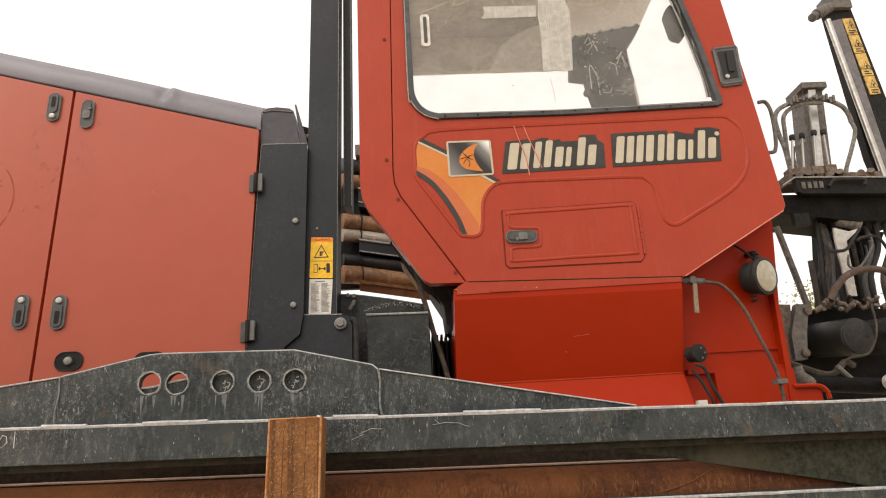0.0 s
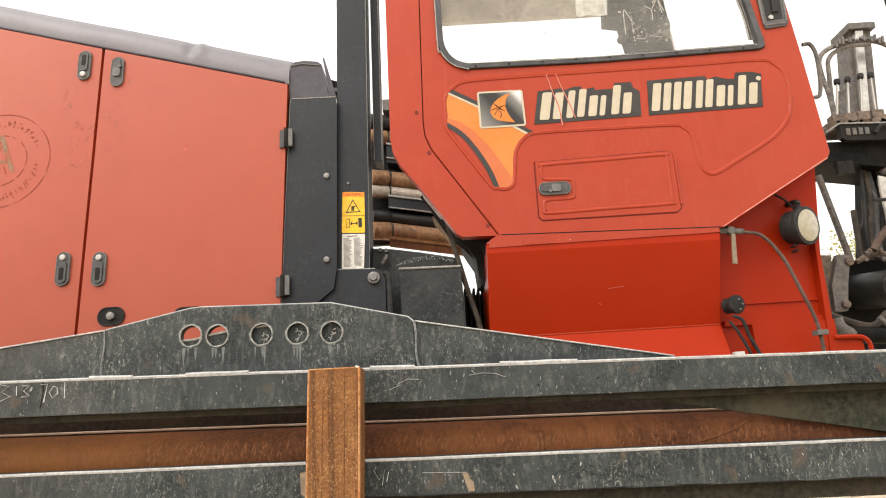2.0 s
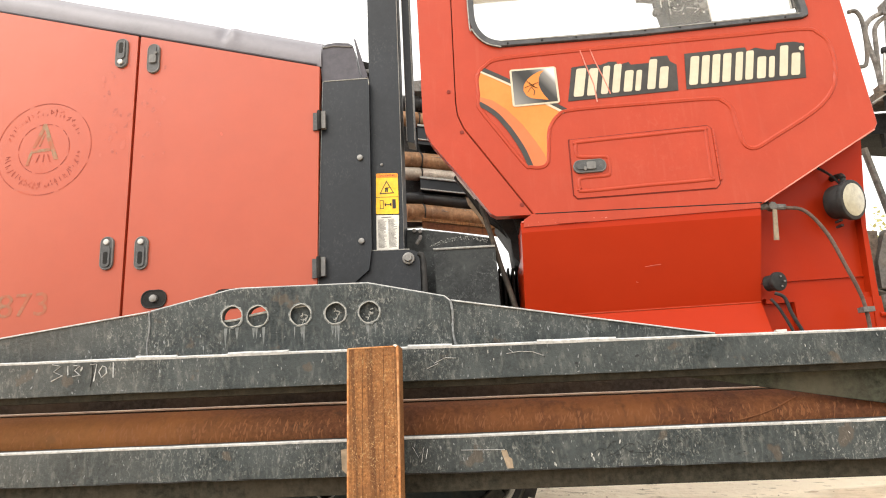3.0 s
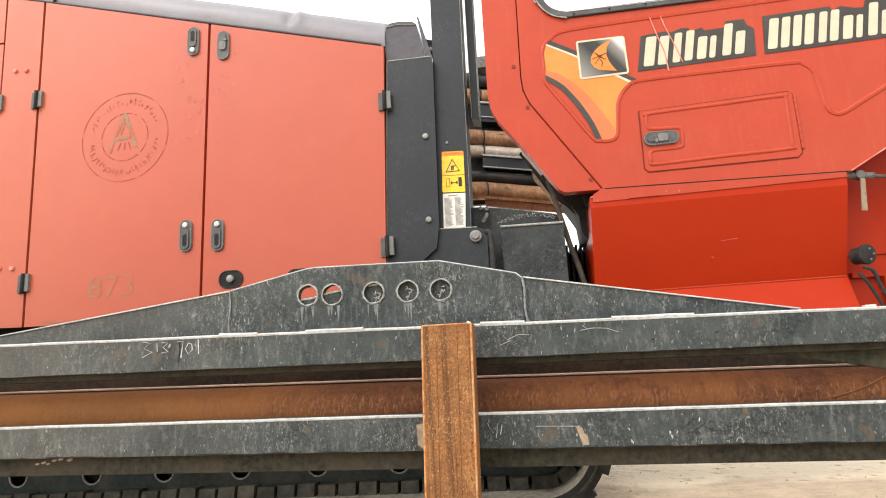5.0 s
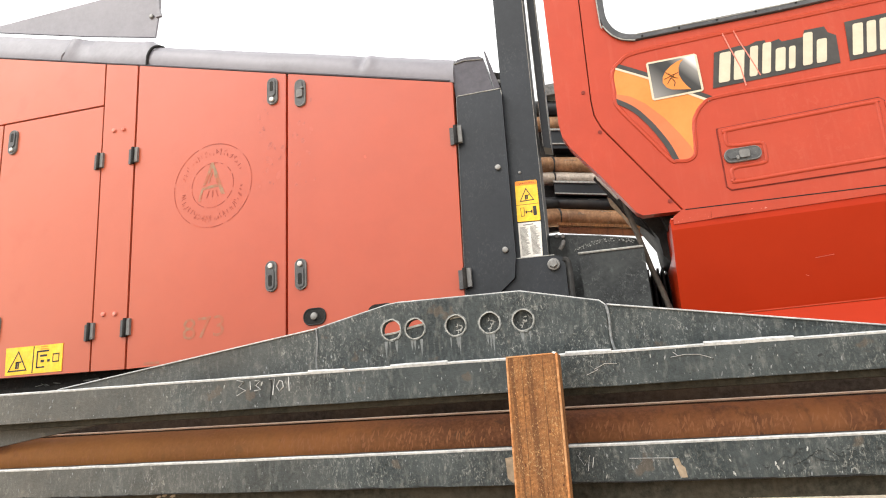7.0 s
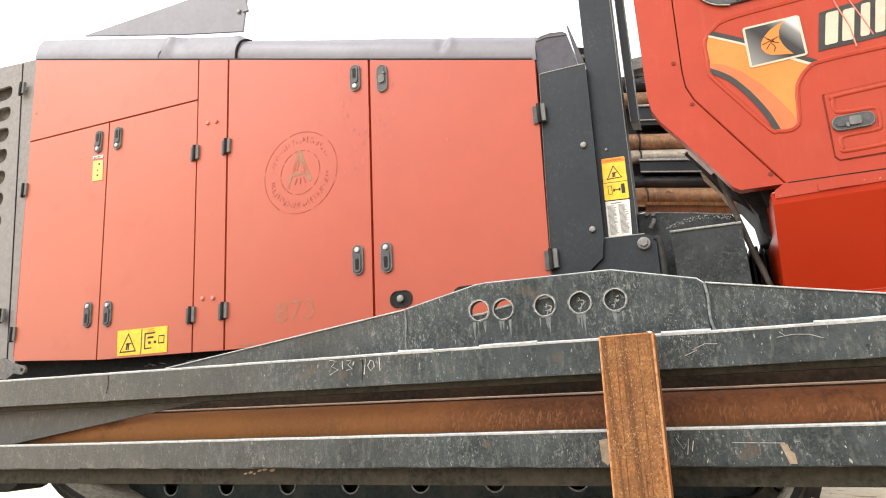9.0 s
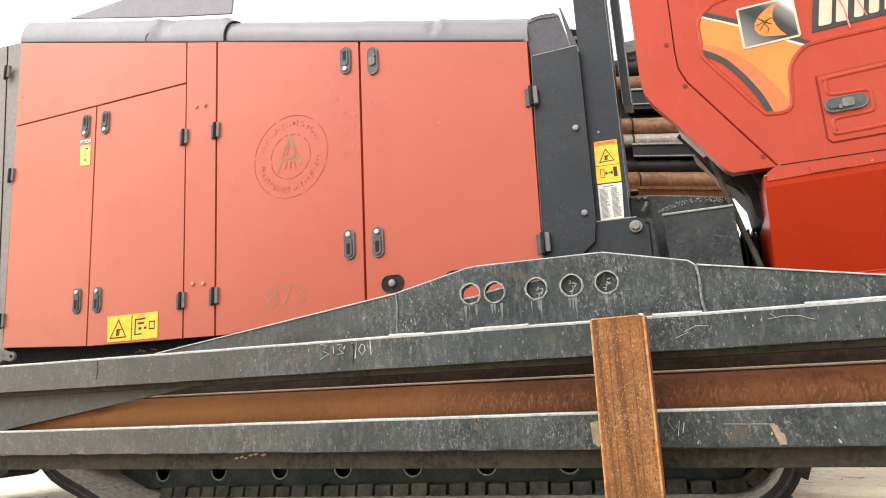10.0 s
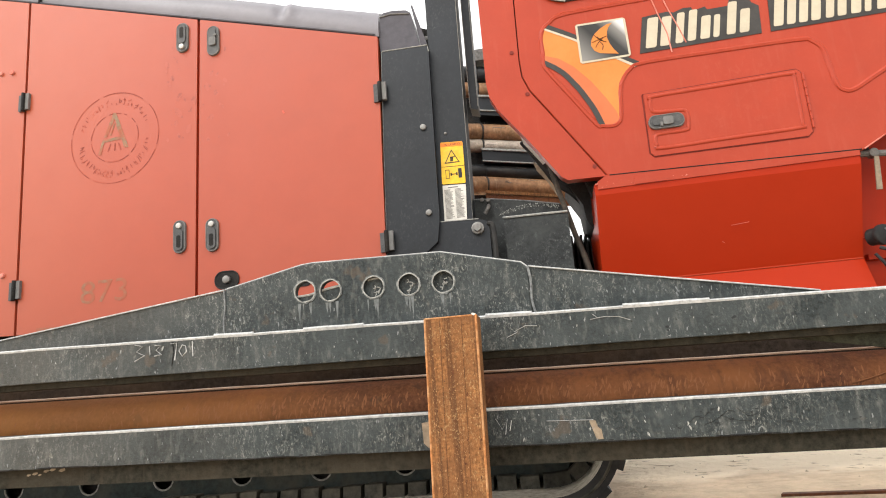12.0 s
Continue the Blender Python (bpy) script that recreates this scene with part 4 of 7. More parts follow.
# ---- door furniture ----
def latch_mesh(open_cup=False):
    """An oval pull latch: dish, rubbed rim, paddle with a finger slot and a bright lock barrel; materials: body, barrel, black, rim."""
    b = bmesh.new()
    prism(rounded(-0.027, 0.027, -0.068, 0.068, 0.026, 6), -0.008, 0.001, 0.002, b, 3)
    prism(rounded(-0.0225, 0.0225, -0.0635, 0.0635, 0.022, 6), -0.0092, -0.004, 0.001, b, 0)
    rim = [(x, -0.0085, z) for x, z in rounded(-0.0245, 0.0245, -0.0655, 0.0655, 0.0238, 6)]
    tube(rim + rim[:1], 0.0022, b, 3, 6, smooth=False)
    if open_cup:
        prism(rounded(-0.013, 0.013, -0.054, -0.012, 0.008, 4), -0.0135, -0.008, 0.002, b, 0)
        prism(rounded(-0.015, 0.015, -0.014, 0.024, 0.007, 4), -0.017, -0.006, 0.003, b, 3)
        prism(rounded(-0.019, -0.004, -0.026, -0.016, 0.003, 3), -0.018, -0.006, 0.001, b, 3)
    else:
        prism(rounded(-0.0165, 0.0165, -0.056, 0.028, 0.013, 5), -0.0145, -0.006, 0.003, b, 0)
        prism(rounded(-0.009, 0.009, -0.046, 0.004, 0.007, 5), -0.0152, -0.010, 0.001, b, 2)
        rod((0, -0.0175, 0.0445), (0, 0.0, 0.0445), 0.0115, b, 1, 16, 0.002)
    return b


def latch(door, x, z, turned=False, open_cup=False, scale=1.0):
    b = latch_mesh(open_cup)
    if turned:
        for v in b.verts:
            v.co.z = -v.co.z
            v.co.x = -v.co.x
    for v in b.verts:
        v.co *= scale
        v.co += Vector((x, D, z))
    return part("latch", b, [LATCH, BARREL, BLACK, LATCH_RIM], door, smooth=True)


fa, fb, ra, rb = doors["front_door_a"], doors["front_door_b"], doors["rear_door_a"], doors["rear_door_b"]
latch(fa, -1.340, 2.635, True)
latch(fb, -1.199, 2.596, True, True)
latch(fa, -1.350, 1.755)
latch(fb, -1.210, 1.746)
latch(ra, -2.993, 2.677, True)
latch(rb, -2.846, 2.666, True)
latch(ra, -2.974, 1.692)
latch(rb, -2.832, 1.682)


def hinge(door, x, z, tail=False):
    b = bmesh.new()
    box(x - 0.026, x - 0.002, D - 0.010, D + 0.004, z - 0.040, z + 0.036, 0.003, b, 0)
    box(x + 0.002, x + 0.025, D - 0.013, D + 0.004, z - 0.035, z + 0.040, 0.003, b, 2)
    rod((x, D - 0.014, z - 0.042), (x, D - 0.014, z + 0.042), 0.0085, b, 1, 12, 0.001)
    return part("hinge", b, [LATCH, BLACK, LATCH_RIM], door, smooth=True)


for door, x, z in ((fb, -0.489, 2.246), (fb, -0.500, 1.635), (rb, -2.290, 2.457), (fa, -2.089, 2.450), (rb, -2.278, 1.613), (fa, -2.082, 1.612), (ra, -3.574, 2.496), (ra, -3.543, 1.643), (ra, -3.697, 3.187), (ra, -3.654, 1.759)):
    hinge(door, x, z)


def stud(parent, x, y, z, r=0.011, mat=BOLT, name="bolt"):
    b = bmesh.new()
    rod((x, y - r * 0.9, z), (x, y + 0.004, z), r, b, 0, 14, r * 0.35)
    return part(name, b, mat, parent, smooth=True)


strip_panel = doors["strip"]
for x, z in ((-2.218, 2.611), (-2.162, 2.607), (-2.212, 1.688), (-2.149, 1.683)):
    stud(strip_panel, x, D, z, 0.0105, SCUFF)
# cup with a bright button low on the front door
b = prism(rounded(-1.198, -1.104, 1.527, 1.590, 0.030, 6), D - 0.004, D + 0.002, 0.0015)
rod((-1.150, D - 0.016, 1.559), (-1.150, D, 1.559), 0.016, b, 1, 16, 0.004)
rim = [(x, D - 0.004, z) for x, z in rounded(-1.200, -1.102, 1.525, 1.592, 0.031, 6)]
tube(rim + rim[:1], 0.0030, b, 2, 6, smooth=False)
part("lock_cup", b, [BLACK, BOLT, RUBBER], fb, smooth=True)
part("lower_slot", prism(rounded(-0.915, -0.80, 1.50, 1.578, 0.03, 5), D - 0.003, D + 0.002, 0.001), BLACK, fb)
# dents and grimy finger marks
for gx0, gx1, gn in ((-1.42, -1.285, 34), (-1.250, -1.13, 22)):
    flecks("grime", gn, gx0, gx1, lambda x: 2.14, lambda x: 2.58 - 0.279 * (x + 1.2), D - 0.0006, fa if gx0 < -1.3 else fb, GRIME, 0.022, 0.060, 1.3)
part("dent_mark", prism([(-0.905, 2.232), (-0.899, 2.236), (-0.892, 2.222), (-0.900, 2.220)], D - 0.001, D + 0.001, 0), SCUFF, fb)
part("dent_mark", prism([(-3.555, 2.985), (-3.545, 2.992), (-3.535, 2.985), (-3.545, 2.978)], D - 0.001, D + 0.001, 0), STENCIL_RED, doors["rear_panel"])


# faded round stencil with a plain mark and unreadable lettering as bars
def ring_band(cx, cz, r0, r1, y, a0=0, a1=360, k=64, bm=None, mat=0, skip=0.0):
    b = bm or bmesh.new()
    for i in range(k):
        if rng.random() < skip:
            continue
        t0, t1 = radians(a0 + (a1 - a0) * i / k), radians(a0 + (a1 - a0) * (i + 1) / k)
        f = b.faces.new([b.verts.new((cx + r * math.cos(t), y, cz + r * math.sin(t))) for r, t in ((r0, t0), (r1, t0), (r1, t1), (r0, t1))])
        f.material_index = mat
    return b


SX, SZ = -1.652, 2.226
st = ring_band(SX, SZ, 0.2005, 0.2045, D - 0.0008, skip=0.12)
ring_band(SX, SZ, 0.107, 0.111, D - 0.0008, bm=st, k=48, skip=0.3)
def arc_scrawl(a0, a1, cells, r0, r1):
    """Worn marks along an arc, too faint to be writing."""
    for i in range(cells):
        a = radians(a0 + (a1 - a0) * (i + 0.5) / cells)
        half = radians((a1 - a0) / cells) * 0.36
        for k in range(rng.choice((1, 2, 2, 3))):
            ra, rb = sorted((rng.uniform(r0, r1), rng.uniform(r0, r1)))
            t0 = a + rng.uniform(-half, half)
            t1 = a + rng.uniform(-half, half) if k else t0
            rb = max(rb, ra + 0.010)
            w = 0.0018
            d = Vector((rb * math.cos(t1) - ra * math.cos(t0), rb * math.sin(t1) - ra * math.sin(t0))).normalized() * w
            p, q = (SX + ra * math.cos(t0), SZ + ra * math.sin(t0)), (SX + rb * math.cos(t1), SZ + rb * math.sin(t1))
            y = D - 0.0008 - 0.00003 * k
            st.faces.new([st.verts.new(v) for v in ((p[0] - d.y, y, p[1] + d.x), (p[0] + d.y, y, p[1] - d.x), (q[0] + d.y, y, q[1] - d.x), (q[0] - d.y, y, q[1] + d.x))])


arc_scrawl(188, 352, 24, 0.143, 0.176)
arc_scrawl(20, 165, 20, 0.146, 0.176)
lift = 0.0
for poly in ([(-0.010, 0.112), (0.004, 0.112), (0.066, -0.052), (0.046, -0.052)], [(-0.010, 0.110), (-0.001, 0.086), (-0.036, 0.006), (-0.050, 0.006)], [(-0.060, -0.018), (0.030, -0.012), (0.026, 0.002), (-0.053, -0.004)], [(-0.060, -0.018), (-0.048, -0.018), (-0.060, -0.070), (-0.074, -0.070)],
             [(-0.006, 0.062), (0.002, 0.066), (-0.016, 0.012), (-0.024, 0.012)], [(0.004, 0.058), (0.010, 0.056), (0.030, 0.008), (0.022, 0.008)]):
    lift += 0.0001
    f = st.faces.new([st.verts.new((SX + x, D - 0.0009 - lift, SZ + z)) for x, z in poly])
    f.material_index = 1
for x0, x1 in ((-0.020, -0.032), (0.0, -0.002), (0.016, 0.028)):
    f = st.faces.new([st.verts.new((SX + x, D - 0.0009, SZ + z)) for x, z in ((x0, -0.026), (x0 + 0.006, -0.026), (x1 + 0.006, -0.060), (x1, -0.060))])
part("stencil", st, [STENCIL_RED, STENCIL], fa, "faded round stencil")


def lettering(text, x, z, y, height, mat, parent, name="lettering", width=None):
    """Words in the built-in font, facing the camera's side."""
    c = bpy.data.curves.new(name, "FONT")
    c.body = text
    c.size = 1.0
    c.extrude = 0.0
    tmp = bpy.data.objects.new("tmp", c)
    me = bpy.data.meshes.new_from_object(tmp)
    bpy.data.objects.remove(tmp)
    xs, ys = [v.co.x for v in me.vertices], [v.co.y for v in me.vertices]
    s = height / (max(ys) - min(ys))
    sx = width / (max(xs) - min(xs)) if width else s
    for v in me.vertices:
        v.co = Vector((x + (v.co.x - min(xs)) * sx, y, z + (v.co.y - min(ys)) * s))
    me.materials.append(mat)
    ob = new(name, me)
    ob.parent = parent
    return ob


lettering("873", -1.785, 1.525, D - 0.001, 0.092, STENCIL, fa, "fleet_number", 0.205)
part("stencil_bar", prism([(-1.98, 1.436), (-1.90, 1.434), (-1.90, 1.446), (-1.98, 1.448)], D - 0.0008, D + 0.001, 0), STENCIL, fa)


# ---- warning labels ----
def pictogram(b, x0, z0, w, h, y, mat):
    """A black warning triangle with a plain mark in it."""
    tri = [(x0, z0), (x0 + w, z0), (x0 + w / 2, z0 + h)]
    c = (x0 + w / 2, z0 + h * 0.36)
    inn = [(c[0] + (p[0] - c[0]) * 0.80, c[1] + (p[1] - c[1]) * 0.80) for p in tri]
    for i in range(3):
        j = (i + 1) % 3
        f = b.faces.new([b.verts.new((p[0], y, p[1])) for p in (tri[i], tri[j], inn[j], inn[i])])
        f.material_index = mat
    for dx, dz, ww, hh in ((0.38, 0.12, 0.10, 0.34), (0.50, 0.12, 0.07, 0.28), (0.36, 0.40, 0.30, 0.07)):
        f = b.faces.new([b.verts.new((x0 + w * (dx + u * ww), y, z0 + h * (dz + v * hh))) for u, v in ((0, 0), (1, 0), (1.3, 1), (0.2, 1))])
        f.material_index = mat


def bars(b, x0, x1, z0, z1, rows, y, mat, cols=1):
    step = (z1 - z0) / rows
    cw = (x1 - x0) / cols
    for c in range(cols):
        for i in range(rows):
            l = cw * rng.uniform(0.55, 0.92)
            x, z = x0 + c * cw, z0 + step * i
            f = b.faces.new([b.verts.new(p) for p in ((x, y, z), (x + l, y, z), (x + l, y, z + step * 0.5), (x, y, z + step * 0.5))])
            f.material_index = mat


MY = 2.5085
PRINT_GREY = plain("worn_small_print", (0.16, 0.155, 0.145), 0.6)
lb = prism([(-0.279, 1.852), (-0.276, 1.848), (-0.190, 1.843), (-0.187, 1.846), (-0.185, 2.010), (-0.188, 2.014), (-0.270, 2.019), (-0.273, 2.016)], MY, MY + 0.002, 0)
prism([(-0.2725, 2.000), (-0.186, 1.995), (-0.186, 2.0125), (-0.2725, 2.0175)], MY - 0.0006, MY, 0, lb, 2)
pictogram(lb, -0.262, 1.930, 0.060, 0.056, MY - 0.0006, 1)
for poly in ([(-0.262, 1.868), (-0.246, 1.868), (-0.246, 1.904), (-0.262, 1.905)],):
    for i in range(4):
        p, q = poly[i], poly[(i + 1) % 4]
        d = Vector((q[0] - p[0], 0, q[1] - p[1])).normalized()
        nrm = Vector((-d.z, 0, d.x)) * 0.0022
        f = lb.faces.new([lb.verts.new(v) for v in (Vector((p[0], MY - 0.0006, p[1])), Vector((q[0], MY - 0.0006, q[1])), Vector((q[0], MY - 0.0006, q[1])) + nrm, Vector((p[0], MY - 0.0006, p[1])) + nrm)])
        f.material_index = 1
for x0, x1, z0, z1 in ((-0.240, -0.218, 1.882, 1.886), (-0.212, -0.198, 1.866, 1.905), (-0.243, -0.237, 1.878, 1.890), (-0.221, -0.215, 1.878, 1.890)):
    f = lb.faces.new([lb.verts.new((x, MY - 0.0006, z)) for x, z in ((x0, z0), (x1, z0), (x1, z1), (x0, z1))])
    f.material_index = 1
f = lb.faces.new([lb.verts.new((x, MY - 0.0005, z)) for x, z in ((-0.276, 1.917), (-0.187, 1.913), (-0.187, 1.915), (-0.276, 1.919))])
f.material_index = 1
mast_ob = bpy.data.objects["mast"]
part("warning_label", lb, [YELLOW, INK, ORANGE], mast_ob, "yellow warning label")
lettering("WARNING", -0.258, 2.0015, MY - 0.001, 0.0095, INK, mast_ob, "warning_word", 0.062)
lb = prism([(-0.2815, 1.701), (-0.195, 1.698), (-0.187, 1.838), (-0.278, 1.843)], MY, MY + 0.002, 0)
bars(lb, -0.273, -0.235, 1.708, 1.826, 26, MY - 0.0006, 1)
bars(lb, -0.232, -0.194, 1.708, 1.826, 26, MY - 0.0006, 1)
bars(lb, -0.258, -0.205, 1.8295, 1.8375, 1, MY - 0.0006, 1)
part("text_label", lb, [PAPER, PRINT_GREY], mast_ob, "white label of small print")
lb = prism([(-2.748, 1.456), (-2.422, 1.450), (-2.424, 1.578), (-2.754, 1.585)], D - 0.003, D - 0.001, 0)
pictogram(lb, -2.735, 1.470, 0.115, 0.098, D - 0.0036, 1)
for x0, x1, z0, z1 in ((-2.592, -2.586, 1.455, 1.580), (-2.57, -2.562, 1.475, 1.555), (-2.57, -2.50, 1.548, 1.556), (-2.57, -2.52, 1.475, 1.482), (-2.545, -2.525, 1.500, 1.512), (-2.508, -2.492, 1.500, 1.512), (-2.478, -2.44, 1.530, 1.536), (-2.478, -2.44, 1.495, 1.501), (-2.478, -2.473, 1.495, 1.536), (-2.445, -2.44, 1.495, 1.536), (-2.55, -2.51, 1.526, 1.536)):
    f = lb.faces.new([lb.verts.new((x, D - 0.0036, z)) for x, z in ((x0, z0), (x1, z0), (x1, z1), (x0, z1))])
    f.material_index = 1
bars(lb, -2.55, -2.50, 1.560, 1.580, 2, D - 0.0036, 2)
part("warning_label", lb, [YELLOW, INK, ORANGE], rb, "yellow warning label")
lb = prism([(-3.022, 2.448), (-2.945, 2.440), (-2.952, 2.558), (-3.028, 2.568)], D - 0.003, D - 0.001, 0)
for x, z, w in ((-2.992, 2.470, 0.014), (-2.990, 2.500, 0.008), (-2.985, 2.535, 0.016)):
    f = lb.faces.new([lb.verts.new(p) for p in ((x, D - 0.0036, z), (x + w, D - 0.0036, z), (x + w, D - 0.0036, z + 0.010), (x, D - 0.0036, z + 0.010))])
    f.material_index = 1
part("warning_label", lb, [PALE_YELLOW, INK], ra, "small sun-bleached yellow label")
lb = prism([(-3.032, 2.580), (-2.952, 2.574), (-2.952, 2.592), (-3.032, 2.598)], D - 0.003, D - 0.001, 0)
bars(lb, -3.026, -2.958, 2.580, 2.592, 2, D - 0.0036, 1, 2)
part("text_label", lb, [TRIM_GREY, INK], ra, "small grey label")

# panel bolts
for x, z in ((-0.330, 2.079), (-0.334, 1.732)):
    stud(bpy.data.objects["corner_panel"], x, D + 0.012, z, 0.0125)
stud(mast_ob, -0.249, 2.512, 2.056, 0.006)
b = bmesh.new()
rod((-0.155, 2.478, 1.652), (-0.155, 2.50, 1.652), 0.024, b, 0, 18, 0.003)
rod((-0.155, 2.462, 1.652), (-0.155, 2.48, 1.652), 0.0165, b, 0, 6, 0.002)
part("pivot_bolt", b, BOLT, bpy.data.objects["mast_foot"])
part("worn_edge", tube([(-0.478, 2.4765, 2.426), (-0.470, 2.4765, 2.431), (-0.287, 2.4765, 2.429), (-0.284, 2.4765, 2.40)], 0.0022, sides=6, smooth=False), PALE, bpy.data.objects["corner_panel"])
part("worn_edge", tube([(-0.139, 2.515, 4.2), (-0.1745, 2.515, 1.7)], 0.0022, sides=6, smooth=False), PALE, mast_ob)
part("worn_edge", tube([(-0.308, 2.496, 1.697), (-0.150, 2.494, 1.691)], 0.0020, sides=6, smooth=False), PALE, bpy.data.objects["mast_foot"])

part("worn_edge", tube([(-0.4775, 2.4765, 2.424), (-0.494, 2.4765, 2.0), (-0.512, 2.4765, 1.46)], 0.0015, sides=6, smooth=False), CHIP, bpy.data.objects["corner_panel"])
# grey fin over the hood, hood seam strap
part("hood_fin", prism([(-3.37, 3.543), (-2.10, 3.525), (-2.098, 3.385), (-2.12, 3.20), (-2.55, 3.31)], 2.60, 2.612, 0.002), HOOD, rig)
stud(bpy.data.objects["hood_fin"], -2.145, 2.60, 3.33, 0.013)
part("fin_flange", prism([(-2.118, 3.54), (-2.085, 3.53), (-2.082, 3.46), (-2.096, 3.44), (-2.090, 3.36), (-2.076, 3.31), (-2.110, 3.31)], 2.585, 2.60, 0.002), HOOD, bpy.data.objects["hood_fin"])
strap = [(-2.05, D + 0.004, hood_z(-2.05) + 0.005), (-2.047, D + 0.004, hood_z(-2.05) + 0.06), (-2.035, D + 0.016, hood_z(-2.04) + 0.108), (-2.020, D + 0.042, hood_z(-2.03) + 0.136), (-2.008, D + 0.075, hood_z(-2.02) + 0.146)]
part("hood_seam", tube(strap, 0.007, sides=8), BLACK, hood)
part("hood_crease", tube([(-2.60, D + 0.008, hood_z(-2.60) + 0.01), (-2.585, D + 0.010, hood_z(-2.58) + 0.055), (-2.53, D + 0.045, hood_z(-2.55) + 0.115)], 0.006, sides=8), HOOD, hood)
part("hood_lip", tube([(x, D + 0.004, hood_z(x) + 0.006) for x in [-3.6 + 0.1 * i for i in range(32)]], 0.0045, sides=6, smooth=False), CAP, hood)
part("cap_blade", prism([(-0.345, 2.628), (-0.338, 2.628), (-0.290, 2.445), (-0.315, 2.440)], 2.495, 2.515, 0.002), CAP, rig)
part("cap_bracket", prism([(-0.325, 2.56), (-0.285, 2.545), (-0.285, 2.44), (-0.315, 2.44)], 2.56, 2.60, 0.003), BLACK, rig)
stud(bpy.data.objects["cap_bracket"], -0.300, 2.555, 2.50, 0.012)

# ---- cab details ----
cab_door = bpy.data.objects["cab_door"]
cab_pillar = bpy.data.objects["cab_pillar"]
for x, z in ((0.053, 2.926), (0.044, 2.332), (0.086, 2.151), (0.299, 1.830)):
    b = prism(circle(x, z, 0.008, 12), D + 0.001, D + 0.006, 0)
    part("screw_hole", b, GAPRED, cab_pillar)


def swage(points, r=0.0115, mat=RED_CAB, name="pressed_line", depth=0.0062):
    return part(name, tube([(x, D + depth, z) for x, z in points], r, sides=8), mat, cab_door, smooth=True)


swage([(0.164, 2.300), (0.163, 2.372), (0.174, 2.408), (0.200, 2.432), (0.258, 2.458), (0.50, 2.466), (0.817, 2.470), (1.20, 2.474), (1.48, 2.478), (1.540, 2.455), (1.575, 2.40), (1.578, 2.30), (1.553, 2.215), (1.500, 2.150), (1.42, 2.095), (1.30, 2.030), (1.225, 1.990), (1.190, 1.992), (1.170, 2.02), (1.160, 2.096), (1.149, 2.160), (1.12, 2.195), (1.075, 2.208), (0.80, 2.210), (0.53, 2.208), (0.475, 2.190), (0.440, 2.145), (0.428, 2.10), (0.418, 2.010), (0.405, 1.984), (0.380, 1.976), (0.347, 1.981), (0.325, 1.993), (0.242, 2.122), (0.168, 2.240), (0.161, 2.275), (0.163, 2.31)])
# decal: amber sweep with dark bands
sweep = [(0.170, 2.300), (0.168, 2.372), (0.180, 2.404), (0.205, 2.415), (0.300, 2.350), (0.505, 2.210), (0.478, 2.194), (0.447, 2.160), (0.430, 2.118), (0.420, 2.03), (0.412, 1.992), (0.392, 1.981), (0.368, 1.982), (0.352, 2.04), (0.325, 2.105), (0.285, 2.168), (0.235, 2.222), (0.170, 2.268)]
part("amber_decal", prism(sweep, D - 0.0022, D - 0.0005, 0), AMBER, cab_door, "amber swoosh decal")


def band(upper_line, w0, w1, mat, y, name):
    """A strip along a line in x and z, w0 wide at its start and w1 at its end."""
    b = bmesh.new()
    pts = [(p.x, p.z) for p in spline([(x, 0, z) for x, z in upper_line], 5)]
    prev = None
    for i, (x, z) in enumerate(pts):
        x2, z2 = pts[min(i + 1, len(pts) - 1)]
        x1, z1 = pts[max(i - 1, 0)]
        d = Vector((x2 - x1, z2 - z1)).normalized()
        w = w0 + (w1 - w0) * i / (len(pts) - 1)
        pair = (b.verts.new((x, y, z)), b.verts.new((x + d.y * w, y, z - d.x * w)))
        if prev:
            b.faces.new((prev[0], pair[0], pair[1], prev[1]))
        prev = pair
    return part(name, b, mat, cab_door)


band([(0.195, 2.424), (0.300, 2.360), (0.400, 2.290), (0.512, 2.214)], 0.020, 0.024, DECAL_BLACK, D - 0.0030, "dark_decal_band")
band([(0.182, 2.410), (0.300, 2.340), (0.400, 2.270), (0.500, 2.203)], 0.008, 0.010, CREAM, D - 0.0032, "cream_decal_band")
salmon = [(0.165, 2.297), (0.220, 2.275), (0.272, 2.232), (0.329, 2.162), (0.375, 2.086), (0.404, 2.030), (0.413, 1.993), (0.392, 1.9815), (0.352, 1.982), (0.333, 2.057), (0.294, 2.136), (0.239, 2.217), (0.165, 2.276)]
part("salmon_decal_band", prism(salmon, D - 0.0027, D - 0.0024, 0), SALMON, cab_door)
band([(0.166, 2.277), (0.204, 2.250), (0.240, 2.216), (0.270, 2.174), (0.295, 2.134), (0.333, 2.057), (0.357, 1.984)], 0.020, 0.021, DECAL_BLACK, D - 0.0030, "dark_decal_band")
# emblem plate, drawn as plain shapes; its colour runs from silver to black across two corners
PLATE_TONES = material("silver_to_black_print", (0.035, 0.033, 0.031), 0.35, bump=0.0)
sn, sl = PLATE_TONES.node_tree.nodes, PLATE_TONES.node_tree.links
s_geo = sn.new("ShaderNodeNewGeometry")
s_dot = sn.new("ShaderNodeVectorMath")
s_dot.operation = "DOT_PRODUCT"
s_dot.inputs[1].default_value = (0.80, 0, 0.60)
sl.new(s_geo.outputs["Position"], s_dot.inputs[0])
s_ramp = sn.new("ShaderNodeValToRGB")
s_map = sn.new("ShaderNodeMapRange")
s_map.inputs["From Min"].default_value, s_map.inputs["From Max"].default_value = 0.305 * 0.8 + 2.247 * 0.6, 0.478 * 0.8 + 2.397 * 0.6
